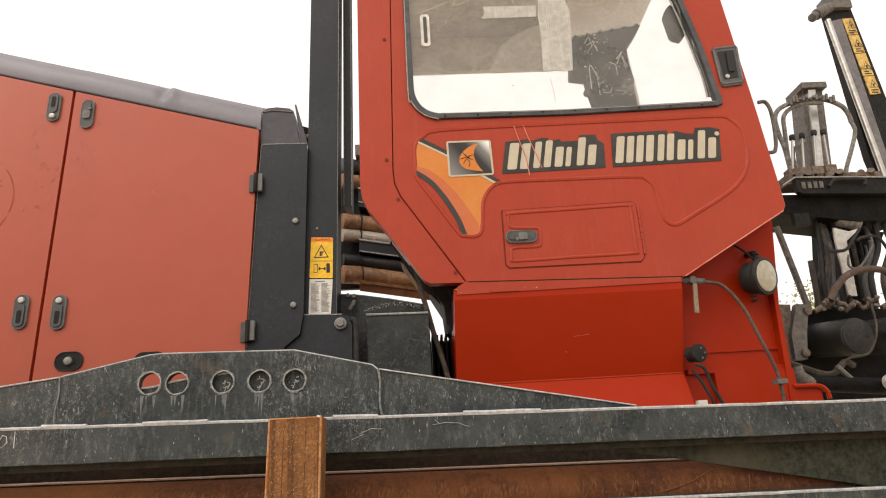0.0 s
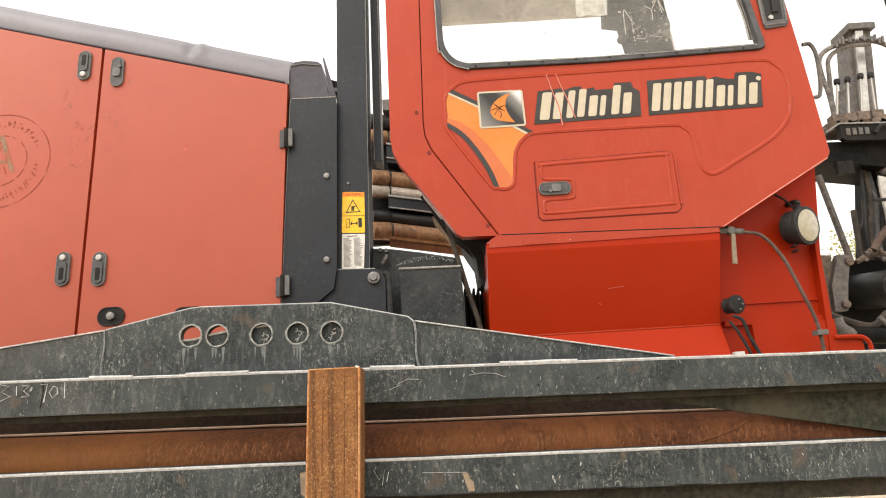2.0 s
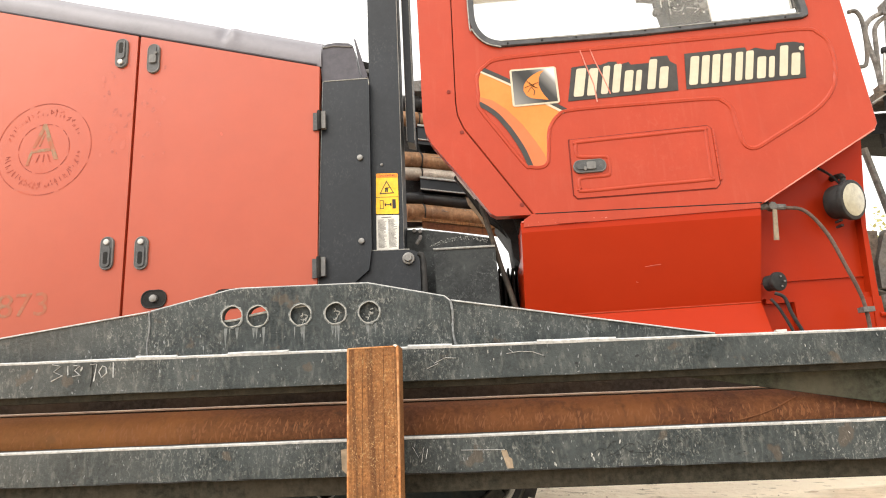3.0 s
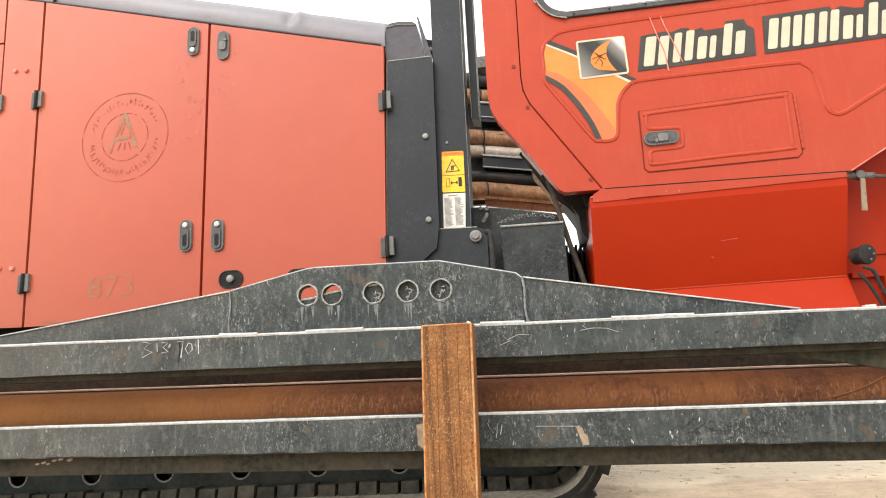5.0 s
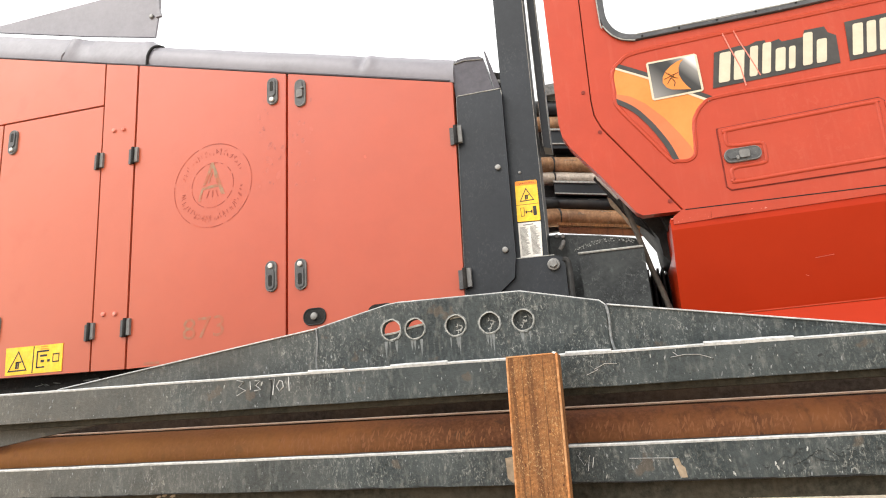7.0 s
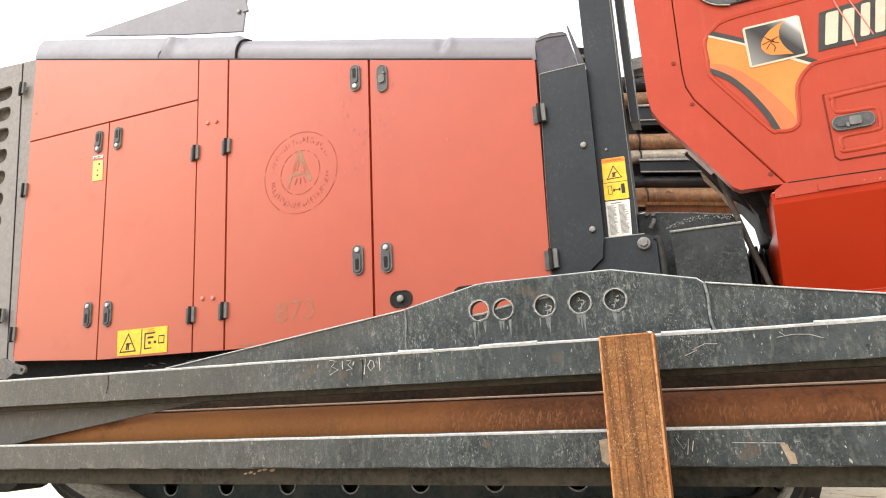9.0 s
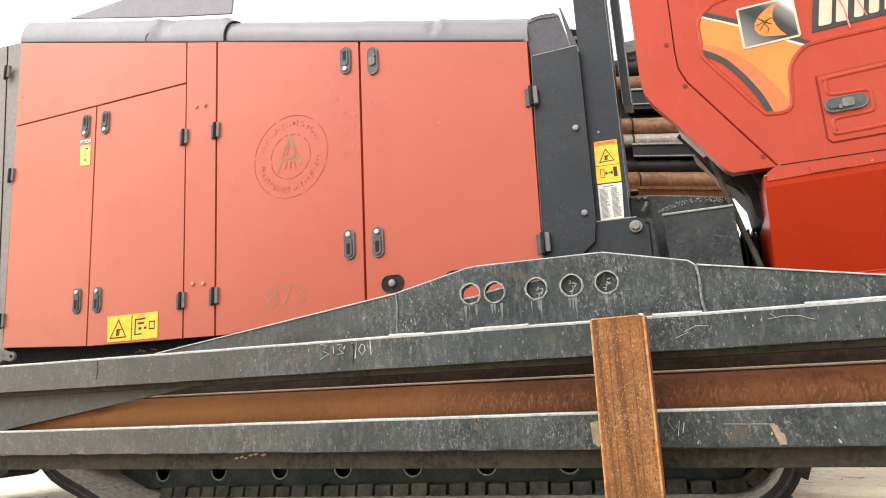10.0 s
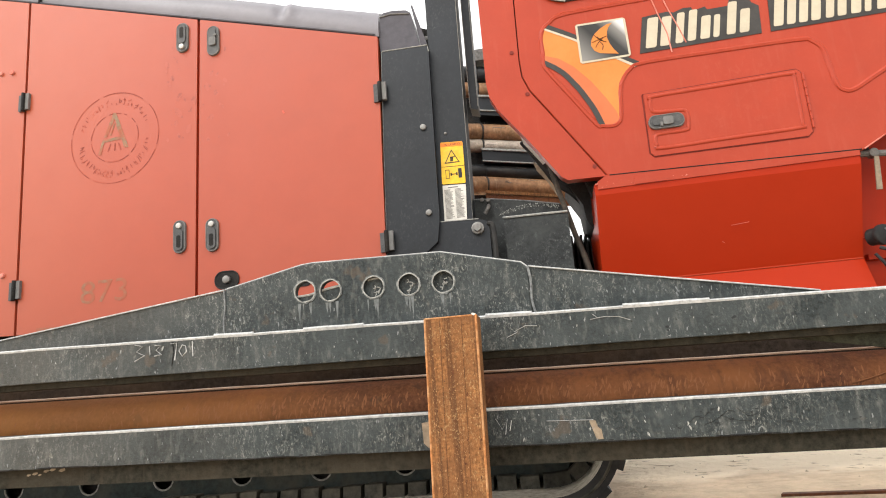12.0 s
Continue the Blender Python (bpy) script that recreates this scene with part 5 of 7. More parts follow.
sl.new(s_dot.outputs["Value"], s_map.inputs["Value"])
sl.new(s_map.outputs["Result"], s_ramp.inputs["Fac"])
for at, c in ((0.0, 0.24), (0.22, 0.13), (0.45, 0.022), (0.62, 0.030), (0.80, 0.20), (1.0, 0.10)):
    e = s_ramp.color_ramp.elements.new(at)
    e.color = (c, c * 0.96, c * 0.90, 1)
sl.new(s_ramp.outputs["Color"], sn["Principled BSDF"].inputs["Base Color"])
em = prism([(0.297, 2.398), (0.303, 2.404), (0.477, 2.403), (0.485, 2.396), (0.487, 2.248), (0.480, 2.241), (0.305, 2.239), (0.298, 2.246)], D - 0.0045, D - 0.002, 0)
prism([(0.305, 2.396), (0.476, 2.396), (0.479, 2.249), (0.306, 2.247)], D - 0.0052, D - 0.0045, 0, em, 1)
cres = [(0.436, 2.389), (0.412, 2.384), (0.385, 2.370), (0.362, 2.350), (0.349, 2.328), (0.346, 2.306), (0.356, 2.284), (0.374, 2.271), (0.400, 2.265), (0.443, 2.257), (0.428, 2.278), (0.416, 2.302), (0.409, 2.328), (0.412, 2.356), (0.420, 2.374)]
prism(cres, D - 0.0058, D - 0.0052, 0, em, 2)
for pts in ([(0.361, 2.349), (0.378, 2.330), (0.408, 2.336)], [(0.352, 2.318), (0.380, 2.326), (0.395, 2.316)], [(0.362, 2.296), (0.378, 2.318), (0.396, 2.333)], [(0.386, 2.282), (0.390, 2.300), (0.380, 2.318)], [(0.372, 2.340), (0.384, 2.322), (0.404, 2.312)]):
    tube([(x, D - 0.0060, z) for x, z in pts], 0.0022, em, 3, 5, 4, flat=0.4)
part("emblem", em, [CREAM, PLATE_TONES, AMBER, INK], cab_door, "dark silvery plate with an amber crescent")
# brand decal as plain blocks on a dark ground
word1 = [(0.520, 2.245), (0.548, 2.392), (0.640, 2.400), (0.664, 2.392), (0.700, 2.404), (0.730, 2.402), (0.733, 2.386), (0.778, 2.396), (0.786, 2.383), (0.858, 2.384), (0.868, 2.410), (0.935, 2.410), (0.942, 2.384), (0.966, 2.366), (0.958, 2.254)]
word2 = [(0.990, 2.255), (1.003, 2.411), (1.245, 2.417), (1.250, 2.400), (1.285, 2.412), (1.330, 2.398), (1.362, 2.396), (1.372, 2.424), (1.438, 2.424), (1.478, 2.412), (1.470, 2.372), (1.458, 2.264)]
decal = prism(word1, D - 0.0025, D - 0.0005, 0)
prism(word2, D - 0.0025, D - 0.0005, 0, decal, 0)
decal_bars = [(0.553, 0.040, 2.262, 2.384), (0.606, 0.036, 2.262, 2.380), (0.662, 0.028, 2.264, 2.386), (0.706, 0.030, 2.266, 2.390), (0.752, 0.034, 2.266, 2.358), (0.798, 0.022, 2.266, 2.356), (0.846, 0.032, 2.268, 2.398), (0.892, 0.034, 2.268, 2.362),
              (1.012, 0.034, 2.272, 2.396), (1.058, 0.030, 2.272, 2.396), (1.100, 0.030, 2.272, 2.397), (1.142, 0.032, 2.273, 2.397), (1.192, 0.028, 2.274, 2.398), (1.232, 0.030, 2.275, 2.400), (1.278, 0.034, 2.276, 2.370), (1.324, 0.022, 2.276, 2.368), (1.366, 0.032, 2.278, 2.410), (1.412, 0.034, 2.278, 2.374)]
for x, w, z0, z1 in decal_bars:
    slant = lambda p: (p[0] + 0.20 * (p[1] - z0) - 0.010, p[1])
    part("decal_bar", prism([slant(p) for p in rounded(x, x + w, z0, z1, 0.007, 4)], D - 0.0036, D - 0.0026, 0), CREAM, cab_door)
part("brand_decal", decal, DECAL_BLACK, cab_door, "dark decal with cream bars")
part("brand_dot", prism(circle(1.462, 2.392, 0.010, 16), D - 0.0034, D - 0.0022, 0), CREAM, cab_door)
strokes("scrape", [[(0.590, 2.465), (0.605, 2.40), (0.628, 2.31), (0.634, 2.232)], [(0.630, 2.466), (0.645, 2.41), (0.668, 2.34), (0.690, 2.262)]], D - 0.0035, 0.0032, SCUFF, cab_door)
# storage hatch in the door
hatch = part("hatch", prism([(0.508, 2.079), (1.046, 2.093), (1.058, 2.080), (1.057, 1.853), (1.042, 1.838), (0.514, 1.837), (0.502, 1.850)], D - 0.004, D + 0.002, 0.003), RED_CAB, rig, smooth=True)
part("hatch_gap", tube([(x, D - 0.0005, z) for x, z in ((0.503, 2.080), (1.046, 2.0955), (1.0605, 2.081), (1.0595, 1.852), (1.043, 1.8355), (0.513, 1.8345), (0.4995, 1.850), (0.503, 2.078))], 0.0022, sides=6, smooth=False), GAPRED, hatch)
part("pressed_line", tube([(x, D + 0.0012, z) for x, z in ((0.640, 1.998), (0.545, 2.004), (0.528, 2.020), (0.530, 2.055), (0.545, 2.066), (0.80, 2.073), (1.015, 2.079), (1.034, 2.066), (1.033, 1.98), (1.030, 1.886), (1.018, 1.872), (0.78, 1.868), (0.545, 1.863), (0.528, 1.875), (0.526, 1.905), (0.545, 1.918), (0.635, 1.920), (0.648, 1.935), (0.650, 1.985), (0.640, 1.998))], 0.0092, sides=12), RED_CAB, hatch, smooth=True)
lm = latch_mesh(True)
for v in lm.verts:
    v.co = Vector((0.573 + v.co.z * 0.94, D - 0.004 + v.co.y, 1.962 + v.co.x))
part("latch", lm, [LATCH, BARREL, BLACK, LATCH_RIM], hatch, smooth=True)
hb = bmesh.new()
rings = []
for i in range(7):
    for dz, r in ((0.0, 0.0034), (0.002, 0.0052), (0.0275, 0.0052), (0.0295, 0.0034)):
        z0 = 1.866 + 0.030 * i + dz
        rings.append([hb.verts.new((1.0636 + r * math.cos(a * 0.785), D - 0.004 + r * math.sin(a * 0.785), z0)) for a in range(8)])
for p, q in zip(rings, rings[1:]):
    for k in range(8):
        hb.faces.new((p[k], p[(k + 1) % 8], q[(k + 1) % 8], q[k]))
hb.faces.new(rings[0])
hb.faces.new(rings[-1])
part("hinge", hb, RED_CAB, hatch)
# door handle
hh = prism([(1.530, 2.625), (1.538, 2.618), (1.622, 2.628), (1.632, 2.640), (1.640, 2.818), (1.632, 2.832), (1.530, 2.822), (1.520, 2.808)], D - 0.008, D + 0.004, 0.004)
prism([(1.545, 2.655), (1.612, 2.662), (1.618, 2.805), (1.540, 2.798)], D - 0.0095, D - 0.006, 0.002, hh, 1)
prism([(1.572, 2.69), (1.598, 2.693), (1.604, 2.795), (1.578, 2.792)], D - 0.016, D - 0.008, 0.003, hh, 1)
rod((1.562, D - 0.014, 2.668), (1.562, D - 0.004, 2.668), 0.010, hh, 2, 12)
rim = [(x, D - 0.008, z) for x, z in ((1.536, 2.632), (1.620, 2.640), (1.627, 2.650), (1.634, 2.812), (1.626, 2.824), (1.536, 2.815), (1.527, 2.806), (1.530, 2.640))]
tube(rim + rim[:1], 0.005, hh, 3, 6, smooth=False)
part("door_handle", hh, [HANDLE, INK, BARREL, LATCH_RIM], cab_door, smooth=True)
part("gasket_lip", tube([(0.274, D - 0.012, 2.534), (0.60, D - 0.012, 2.528), (0.82, D - 0.012, 2.5285), (1.20, D - 0.012, 2.536), (1.478, D - 0.012, 2.543)], 0.0022, sides=6, smooth=False), PALE, bpy.data.objects["window_gasket"])
# gasket rivets, chipped silver edge
for i in range(9):
    stud(bpy.data.objects["window_gasket"], 0.30 + 0.14 * i, D - 0.012, 2.520 + 0.0012 * i, 0.004, BLACK, "rivet")
part("worn_edge", tube([(0.150, D - 0.011, 3.3), (0.1475, D - 0.011, 2.661), (0.160, D - 0.011, 2.598), (0.187, D - 0.011, 2.553), (0.224, D - 0.011, 2.524), (0.272, D - 0.011, 2.508)], 0.0028, sides=6), PALE, bpy.data.objects["window_gasket"])
part("scuffed_edge", tube([(1.212, D + 0.001, 1.768), (1.45, D + 0.001, 1.902), (1.672, D + 0.001, 2.026)], 0.0028, sides=6, smooth=False), SCUFF, cab_door)

# inside the cab
part("rear_lining", prism([(0.648, 3.338), (0.662, 3.362), (0.687, 3.419), (0.731, 3.502), (0.802, 3.568), (0.911, 3.625), (1.02, 3.66), (1.04, 3.338)], 3.34, 3.38, 0.012, segments=3), SEAT, rig, smooth=True)
part("driver_seat", prism([(0.50, 1.9), (0.42, 2.40), (0.46, 2.46), (0.56, 2.46), (0.62, 2.2), (1.0, 2.1), (1.0, 1.9)], 2.75, 3.1, 0.04, segments=3), RUBBER, rig, smooth=True)
part("sun_visor", prism([(1.105, 3.66), (1.62, 3.66), (1.504, 3.448), (1.088, 3.374)], 3.10, 3.14, 0.005), SEAT, rig)
cons = part("control_console", prism([(1.088, 3.349), (1.178, 3.369), (1.276, 3.390), (1.389, 3.413), (1.494, 3.425), (1.432, 3.336), (1.390, 3.283), (1.387, 3.174), (1.403, 3.066), (1.392, 3.036), (1.398, 2.90), (1.380, 2.6), (1.19, 2.6), (1.188, 2.925), (1.164, 3.06), (1.153, 3.124), (1.068, 3.14)], 3.08, 3.2, 0.012), BLACK, rig, smooth=True)
for i in range(6):
    u = i / 5
    part("knob", rod((1.11 + 0.36 * u, 3.075, 3.356 + 0.066 * u), (1.11 + 0.36 * u, 3.09, 3.358 + 0.066 * u), 0.012, sides=10, bevel=0.003), RUBBER, cons)
for i in range(16):
    x, z = rng.uniform(1.12, 1.37), rng.uniform(2.96, 3.30)
    r2 = rng.uniform(0.008, 0.022)
    if i % 2:
        part("gauge", rod((x, 3.06, z), (x, 3.085, z), r2, sides=12, bevel=0.004), (LATCH, GREY_STEEL, STEEL, RUBBER)[i % 4], cons, smooth=True)
    else:
        part("switch_box", box(x - r2, x + r2 * 1.4, 3.055, 3.085, z - r2 * 0.7, z + r2 * 0.8, 0.004), (RUBBER, LATCH, GREY_STEEL, BLACK)[i // 2 % 4], cons, smooth=True)
wires = bmesh.new()
for i in range(9):
    x, z = rng.uniform(1.09, 1.39), rng.uniform(2.94, 3.37)
    if z < 3.12:
        x = max(x, 1.19)
    tube([(x, 3.05, z), (x + rng.uniform(-0.05, 0.05), 3.03, z + rng.uniform(-0.06, 0.06)), (x + rng.uniform(-0.06, 0.06), 3.04, z + rng.uniform(-0.10, 0.04))], rng.uniform(0.0010, 0.0022), wires, sides=5, steps=4)
tagged(part("loose_wires", wires, SEAT, cons), kind="stuff")
# Pale flecks painted on for glints from the console.
glints = bmesh.new()
for i in range(110):
    x, z = rng.uniform(1.10, 1.385), rng.uniform(2.94, 3.36)
    if z < 3.12:
        x = max(x, 1.19)
    s = rng.uniform(0.002, 0.007)
    vs = [glints.verts.new((x + s * rng.uniform(0.3, 1) * math.cos(k * 1.257), 3.052 - 0.00002 * i, z + s * rng.uniform(0.3, 1) * math.sin(k * 1.257))) for k in range(5)]
    glints.faces.new(vs)
tagged(part("paper_scraps", glints, (SEAT), cons), kind="stuff")
part("cab_mirror", prism([(1.358, 3.04), (1.372, 3.075), (1.392, 3.092), (1.412, 3.080), (1.432, 2.95), (1.430, 2.918), (1.415, 2.906), (1.385, 2.915), (1.372, 2.93)], 2.50, 2.54, 0.008), RUBBER, rig, smooth=True)
# tape, cracks and a pull on the glass
TAPE = material("wrinkled_clear_tape", (0.66, 0.65, 0.60), 0.4, patch=16, patch_colour=(0.48, 0.46, 0.42), patch_amount=0.6, streak=((0.94, 0.93, 0.90), 1.0), streak_scale=(150, 150, 4), bump=0.5, bump_scale=60)
ptn = TAPE.node_tree.nodes
clear = ptn.new("ShaderNodeBsdfTransparent")
halfmix = ptn.new("ShaderNodeMixShader")
halfmix.inputs[0].default_value = 0.42
TAPE.node_tree.links.new(clear.outputs[0], halfmix.inputs[1])
TAPE.node_tree.links.new(ptn["Principled BSDF"].outputs[0], halfmix.inputs[2])
TAPE.node_tree.links.new(halfmix.outputs[0], ptn["Material Output"].inputs["Surface"])
part("tape", prism([(0.763, 3.45), (0.765, 3.12), (0.755, 3.041), (0.757, 2.913), (0.749, 2.739), (0.76, 2.733), (0.80, 2.740), (0.84, 2.732), (0.881, 2.736), (0.894, 2.882), (0.900, 3.0), (0.905, 3.062), (0.89, 3.115), (0.895, 3.45)], D + 0.0035, D + 0.006, 0), TAPE, pane, "wrinkled strip of clear tape")
part("tape", prism([(0.509, 3.089), (0.754, 3.087), (0.748, 3.026), (0.493, 3.024), (0.512, 3.045)], D + 0.004, D + 0.006, 0), TAPE, pane, "wrinkled strip of clear tape")
part("window_pull", prism(rounded(0.217, 0.258, 2.885, 3.055, 0.014), D + 0.002, D + 0.006, 0.001), TRIM_GREY, pane)
part("pull_slot", prism(rounded(0.230, 0.246, 2.90, 3.040, 0.007), D - 0.001, D + 0.001, 0), LATCH, bpy.data.objects["window_pull"])
cr = bmesh.new()
for line in ([(0.193, 3.064), (0.248, 3.075), (0.326, 3.112), (0.381, 3.125), (0.368, 3.097), (0.435, 3.121), (0.50, 3.16)], [(0.28, 3.09), (0.30, 3.075)], [(0.62, 3.20), (0.64, 3.13), (0.655, 3.09)], [(0.92, 3.10), (0.97, 3.08), (1.05, 3.09), (1.09, 3.12)], [(0.93, 3.13), (1.0, 3.10), (1.03, 3.12)], [(0.95, 3.06), (0.98, 3.09)], [(1.02, 3.07), (1.06, 3.11)],
             [(0.33, 3.00), (0.336, 3.015)], [(0.775, 2.70), (0.782, 2.64), (0.785, 2.58)], [(0.60, 2.67), (0.612, 2.668)]):
    tube([(x, D + 0.003, z) for x, z in line], 0.0014, cr, sides=5, steps=3)
tagged(part("cracks", cr, PAPER, pane), kind="stuff")
for j in range(3):
    part("cable", tube([(1.372 + 0.008 * j, D - 0.002, 3.12), (1.388 + 0.010 * j, D - 0.006, 3.033), (1.408 + 0.008 * (j % 2), D - 0.004, 2.941), (1.436 + 0.005 * j, D - 0.006, 2.763), (1.452 + 0.004 * j, D - 0.004, 2.665), (1.455 + 0.006 * j, D - 0.004, 2.572)], 0.004, sides=6), (PALE, RUBBER, GREY_STEEL)[j], bpy.data.objects["window_gasket"], smooth=True)

# ---- box and nose details ----
sb = bpy.data.objects["side_box"]
flecks("lip_scuffs", 34, 0.30, 0.62, lambda x: 1.742, lambda x: 1.764, D - 0.0094, sb, SCUFF, 0.004, 0.016, 0.4)
part("scuffed_lip", tube([(0.29, D - 0.006, 1.757), (0.7, D - 0.006, 1.757), (1.188, D - 0.006, 1.757)], 0.003, sides=6, smooth=False), SCUFF, sb)
part("cab_bottom_gap", tube([(0.345, D - 0.0085, 1.7855), (0.75, D - 0.0085, 1.7755), (1.198, D - 0.0085, 1.7645)], 0.0022, sides=6, smooth=False), BLACK, sb)
part("lip_plate", box(0.43, 0.545, D - 0.012, D - 0.002, 1.739, 1.764, 0.003), RED_CAB, sb)
part("upper_lip", prism([(0.297, 1.736), (1.19, 1.744), (1.19, 1.766), (0.335, 1.787), (0.30, 1.765)], D - 0.009, D + 0.01, 0.003), RED_CAB, sb)
strokes("scratch", [[(0.74, 1.555), (0.80, 1.560)], [(0.70, 1.50), (0.708, 1.495)]], D + 0.022, 0.0016, SCUFF, sb)
nose = bpy.data.objects["nose_panel"]
part("nose_rib", box(1.20, 1.62, 2.575, 2.61, 1.395, 1.415, 0.006), RED_BOX, nose, smooth=True)
part("nose_rib", box(1.20, 1.61, 2.592, 2.606, 1.478, 1.486, 0.003), RED_BOX, nose)
part("nose_flange", prism([(1.606, 1.705), (1.621, 1.705), (1.606, 1.27), (1.578, 1.27)], 2.56, 2.62, 0.004), RED_BOX, nose)
part("nose_lower", box(1.30, 1.62, 2.565, 2.60, 1.27, 1.395, 0.004), RED_BOX, nose)
# work lamp
wlamp = bmesh.new()
lc, ld = Vector((1.550, 2.497, 1.760)), Vector((0.46, -0.86, -0.13)).normalized()
rod(lc - ld * 0.075, lc - ld * 0.008, 0.064, wlamp, 0, 28, 0.006, 0.072)
rod(lc - ld * 0.014, lc + ld * 0.008, 0.0775, wlamp, 0, 32, 0.005)
rod(lc + ld * 0.006, lc + ld * 0.0095, 0.0635, wlamp, 1, 28, 0.002)
for i in range(5):
    z = 1.70 + 0.02 * i
    box(1.500, 1.512, 2.515, 2.55, z - 0.035, z - 0.028, 0.001, wlamp, 0)
tube([(1.55, 2.53, 1.835), (1.555, 2.54, 1.87), (1.55, 2.60, 1.88)], 0.012, wlamp, 0)
part("work_lamp", wlamp, [RUBBER, LENS], rig, "round work lamp with a yellowed lens", smooth=True)
part("lamp_cable", tube([(1.545, 2.54, 1.84), (1.52, 2.56, 1.89), (1.48, 2.59, 1.94)], 0.005, sides=6), RUBBER, rig)
# valve with lever and hose
vb = bmesh.new()
rod((1.205, 2.50, 1.760), (1.300, 2.50, 1.752), 0.012, vb, 0, 10, 0.002)
rod((1.250, 2.485, 1.757), (1.250, 2.515, 1.757), 0.017, vb, 0, 10, 0.003)
prism([(1.243, 1.74), (1.258, 1.74), (1.246, 1.620), (1.228, 1.622)], 2.478, 2.484, 0.002, vb, 1)
part("shut_off_valve", vb, [GREY_STEEL, TAN], rig, "small valve with a pale lever")
part("hose", tube([(1.295, 2.50, 1.751), (1.366, 2.49, 1.727), (1.427, 2.485, 1.634), (1.467, 2.48, 1.505), (1.500, 2.48, 1.390), (1.507, 2.48, 1.30), (1.500, 2.48, 1.20)], 0.0070, sides=10), BROWNHOSE, rig, smooth=True)
part("hose_clamp", box(1.487, 1.528, 2.462, 2.50, 1.330, 1.348, 0.003), GREY_STEEL, rig)
kb = bmesh.new()
rod((1.215, 2.50, 1.466), (1.222, 2.482, 1.464), 0.036, kb, 0, 20, 0.004)
rod((1.20, 2.54, 1.466), (1.225, 2.50, 1.466), 0.030, kb, 0, 16, 0.004)
for a in range(5):
    t = radians(72 * a)
    rod((1.221 + 0.018 * math.cos(t), 2.482, 1.464 + 0.02 * math.sin(t)), (1.2215 + 0.018 * math.cos(t), 2.479, 1.464 + 0.02 * math.sin(t)), 0.004, kb, 1, 8)
part("horn", kb, [RUBBER, LATCH_RIM], rig, "round black horn", smooth=True)
hs = bmesh.new()
tube([(1.19, 2.47, 1.42), (1.217, 2.46, 1.400), (1.233, 2.46, 1.34), (1.265, 2.46, 1.26)], 0.0065, hs, sides=8)
tube([(1.175, 2.475, 1.40), (1.195, 2.465, 1.36), (1.225, 2.46, 1.28), (1.24, 2.46, 1.22)], 0.0055, hs, sides=8)
part("wiring", hs, RUBBER, rig, smooth=True)
part("connector", box(1.165, 1.20, 2.45, 2.475, 1.255, 1.285, 0.004), PAPER, rig)

# ---- the gap between mast and cab ----
cvr = part("tank_cover", prism([(-0.24, 1.818), (-0.10, 1.805), (0.033, 1.781), (0.165, 1.751), (0.19, 1.70), (0.19, 1.42), (-0.24, 1.42)], 2.64, 2.9, 0.006), TANK, rig, smooth=True)
part("worn_edge", tube([(-0.235, 2.6395, 1.815), (-0.10, 2.6395, 1.803), (0.033, 2.6395, 1.779), (0.163, 2.6395, 1.750)], 0.0026, sides=6, smooth=False), CHIP, cvr)
flecks("dry_dust", 260, -0.08, 0.16, lambda x: 1.722 + 0.028 * math.cos((x - 0.05) * 12), lambda x: 1.738 + 0.028 * math.cos((x - 0.05) * 12), 2.6385, cvr, PALE, 0.002, 0.013, 0.6)
part("tank_rim", tube([(-0.061, 2.542, 1.695), (0.184, 2.542, 1.691)], 0.0045, sides=6, smooth=False), PALE, bpy.data.objects["side_tank"])
flecks("dust_marks", 60, -0.15, 0.16, lambda x: 1.71, lambda x: 1.79 - 0.17 * (x + 0.1), 2.6392, cvr, CHIP, 0.002, 0.008, 0.6)
pin = bmesh.new()
tube([(-0.115, 2.62, 1.772), (-0.118, 2.60, 1.755), (-0.132, 2.60, 1.735)], 0.008, pin)
rod((-0.14, 2.62, 1.80), (-0.14, 2.63, 1.80), 0.008, pin)
rod((-0.115, 2.615, 1.795), (-0.115, 2.63, 1.795), 0.008, pin)
part("latch_pin", pin, GREY_STEEL, cvr)
part("edge_tube", tube([(-0.118, 2.50, 1.672), (-0.100, 2.50, 1.655), (-0.098, 2.50, 1.55), (-0.100, 2.50, 1.42)], 0.011, sides=8), RUBBER, rig, smooth=True)
hb = bmesh.new()
tube([(0.150, 2.64, 1.96), (0.143, 2.60, 1.896), (0.155, 2.60, 1.832), (0.171, 2.60, 1.761), (0.190, 2.60, 1.681), (0.208, 2.60, 1.602), (0.230, 2.60, 1.525), (0.255, 2.60, 1.42)], 0.011, hb, sides=10)
part("hose", hb, HOSE, rig, smooth=True)
# White sheet added for the bright sky gap between cab edge and hoses.
part("edge_guard", prism([(0.039, 2.072), (0.069, 2.057), (0.105, 2.003), (0.130, 1.939), (0.118, 1.932), (0.079, 1.990), (0.050, 2.032)], 2.675, 2.680, 0), PAPER, rig)
# Tan sheet added for the pale jagged line of the pipe ends.
part("edge_guard", prism([(0.080, 1.950), (0.093, 1.938), (0.119, 1.897), (0.173, 1.790), (0.166, 1.783), (0.129, 1.856), (0.090, 1.910)], 2.675, 2.680, 0), TAN, rig)
for dx in (0.0, 0.033):
    part("rail_edge", tube([(-0.134 + dx, 2.599, 4.2), (-0.149 + dx, 2.599, 2.19)], 0.0016, sides=5, smooth=False), PALE, bpy.data.objects["mast_rail"])
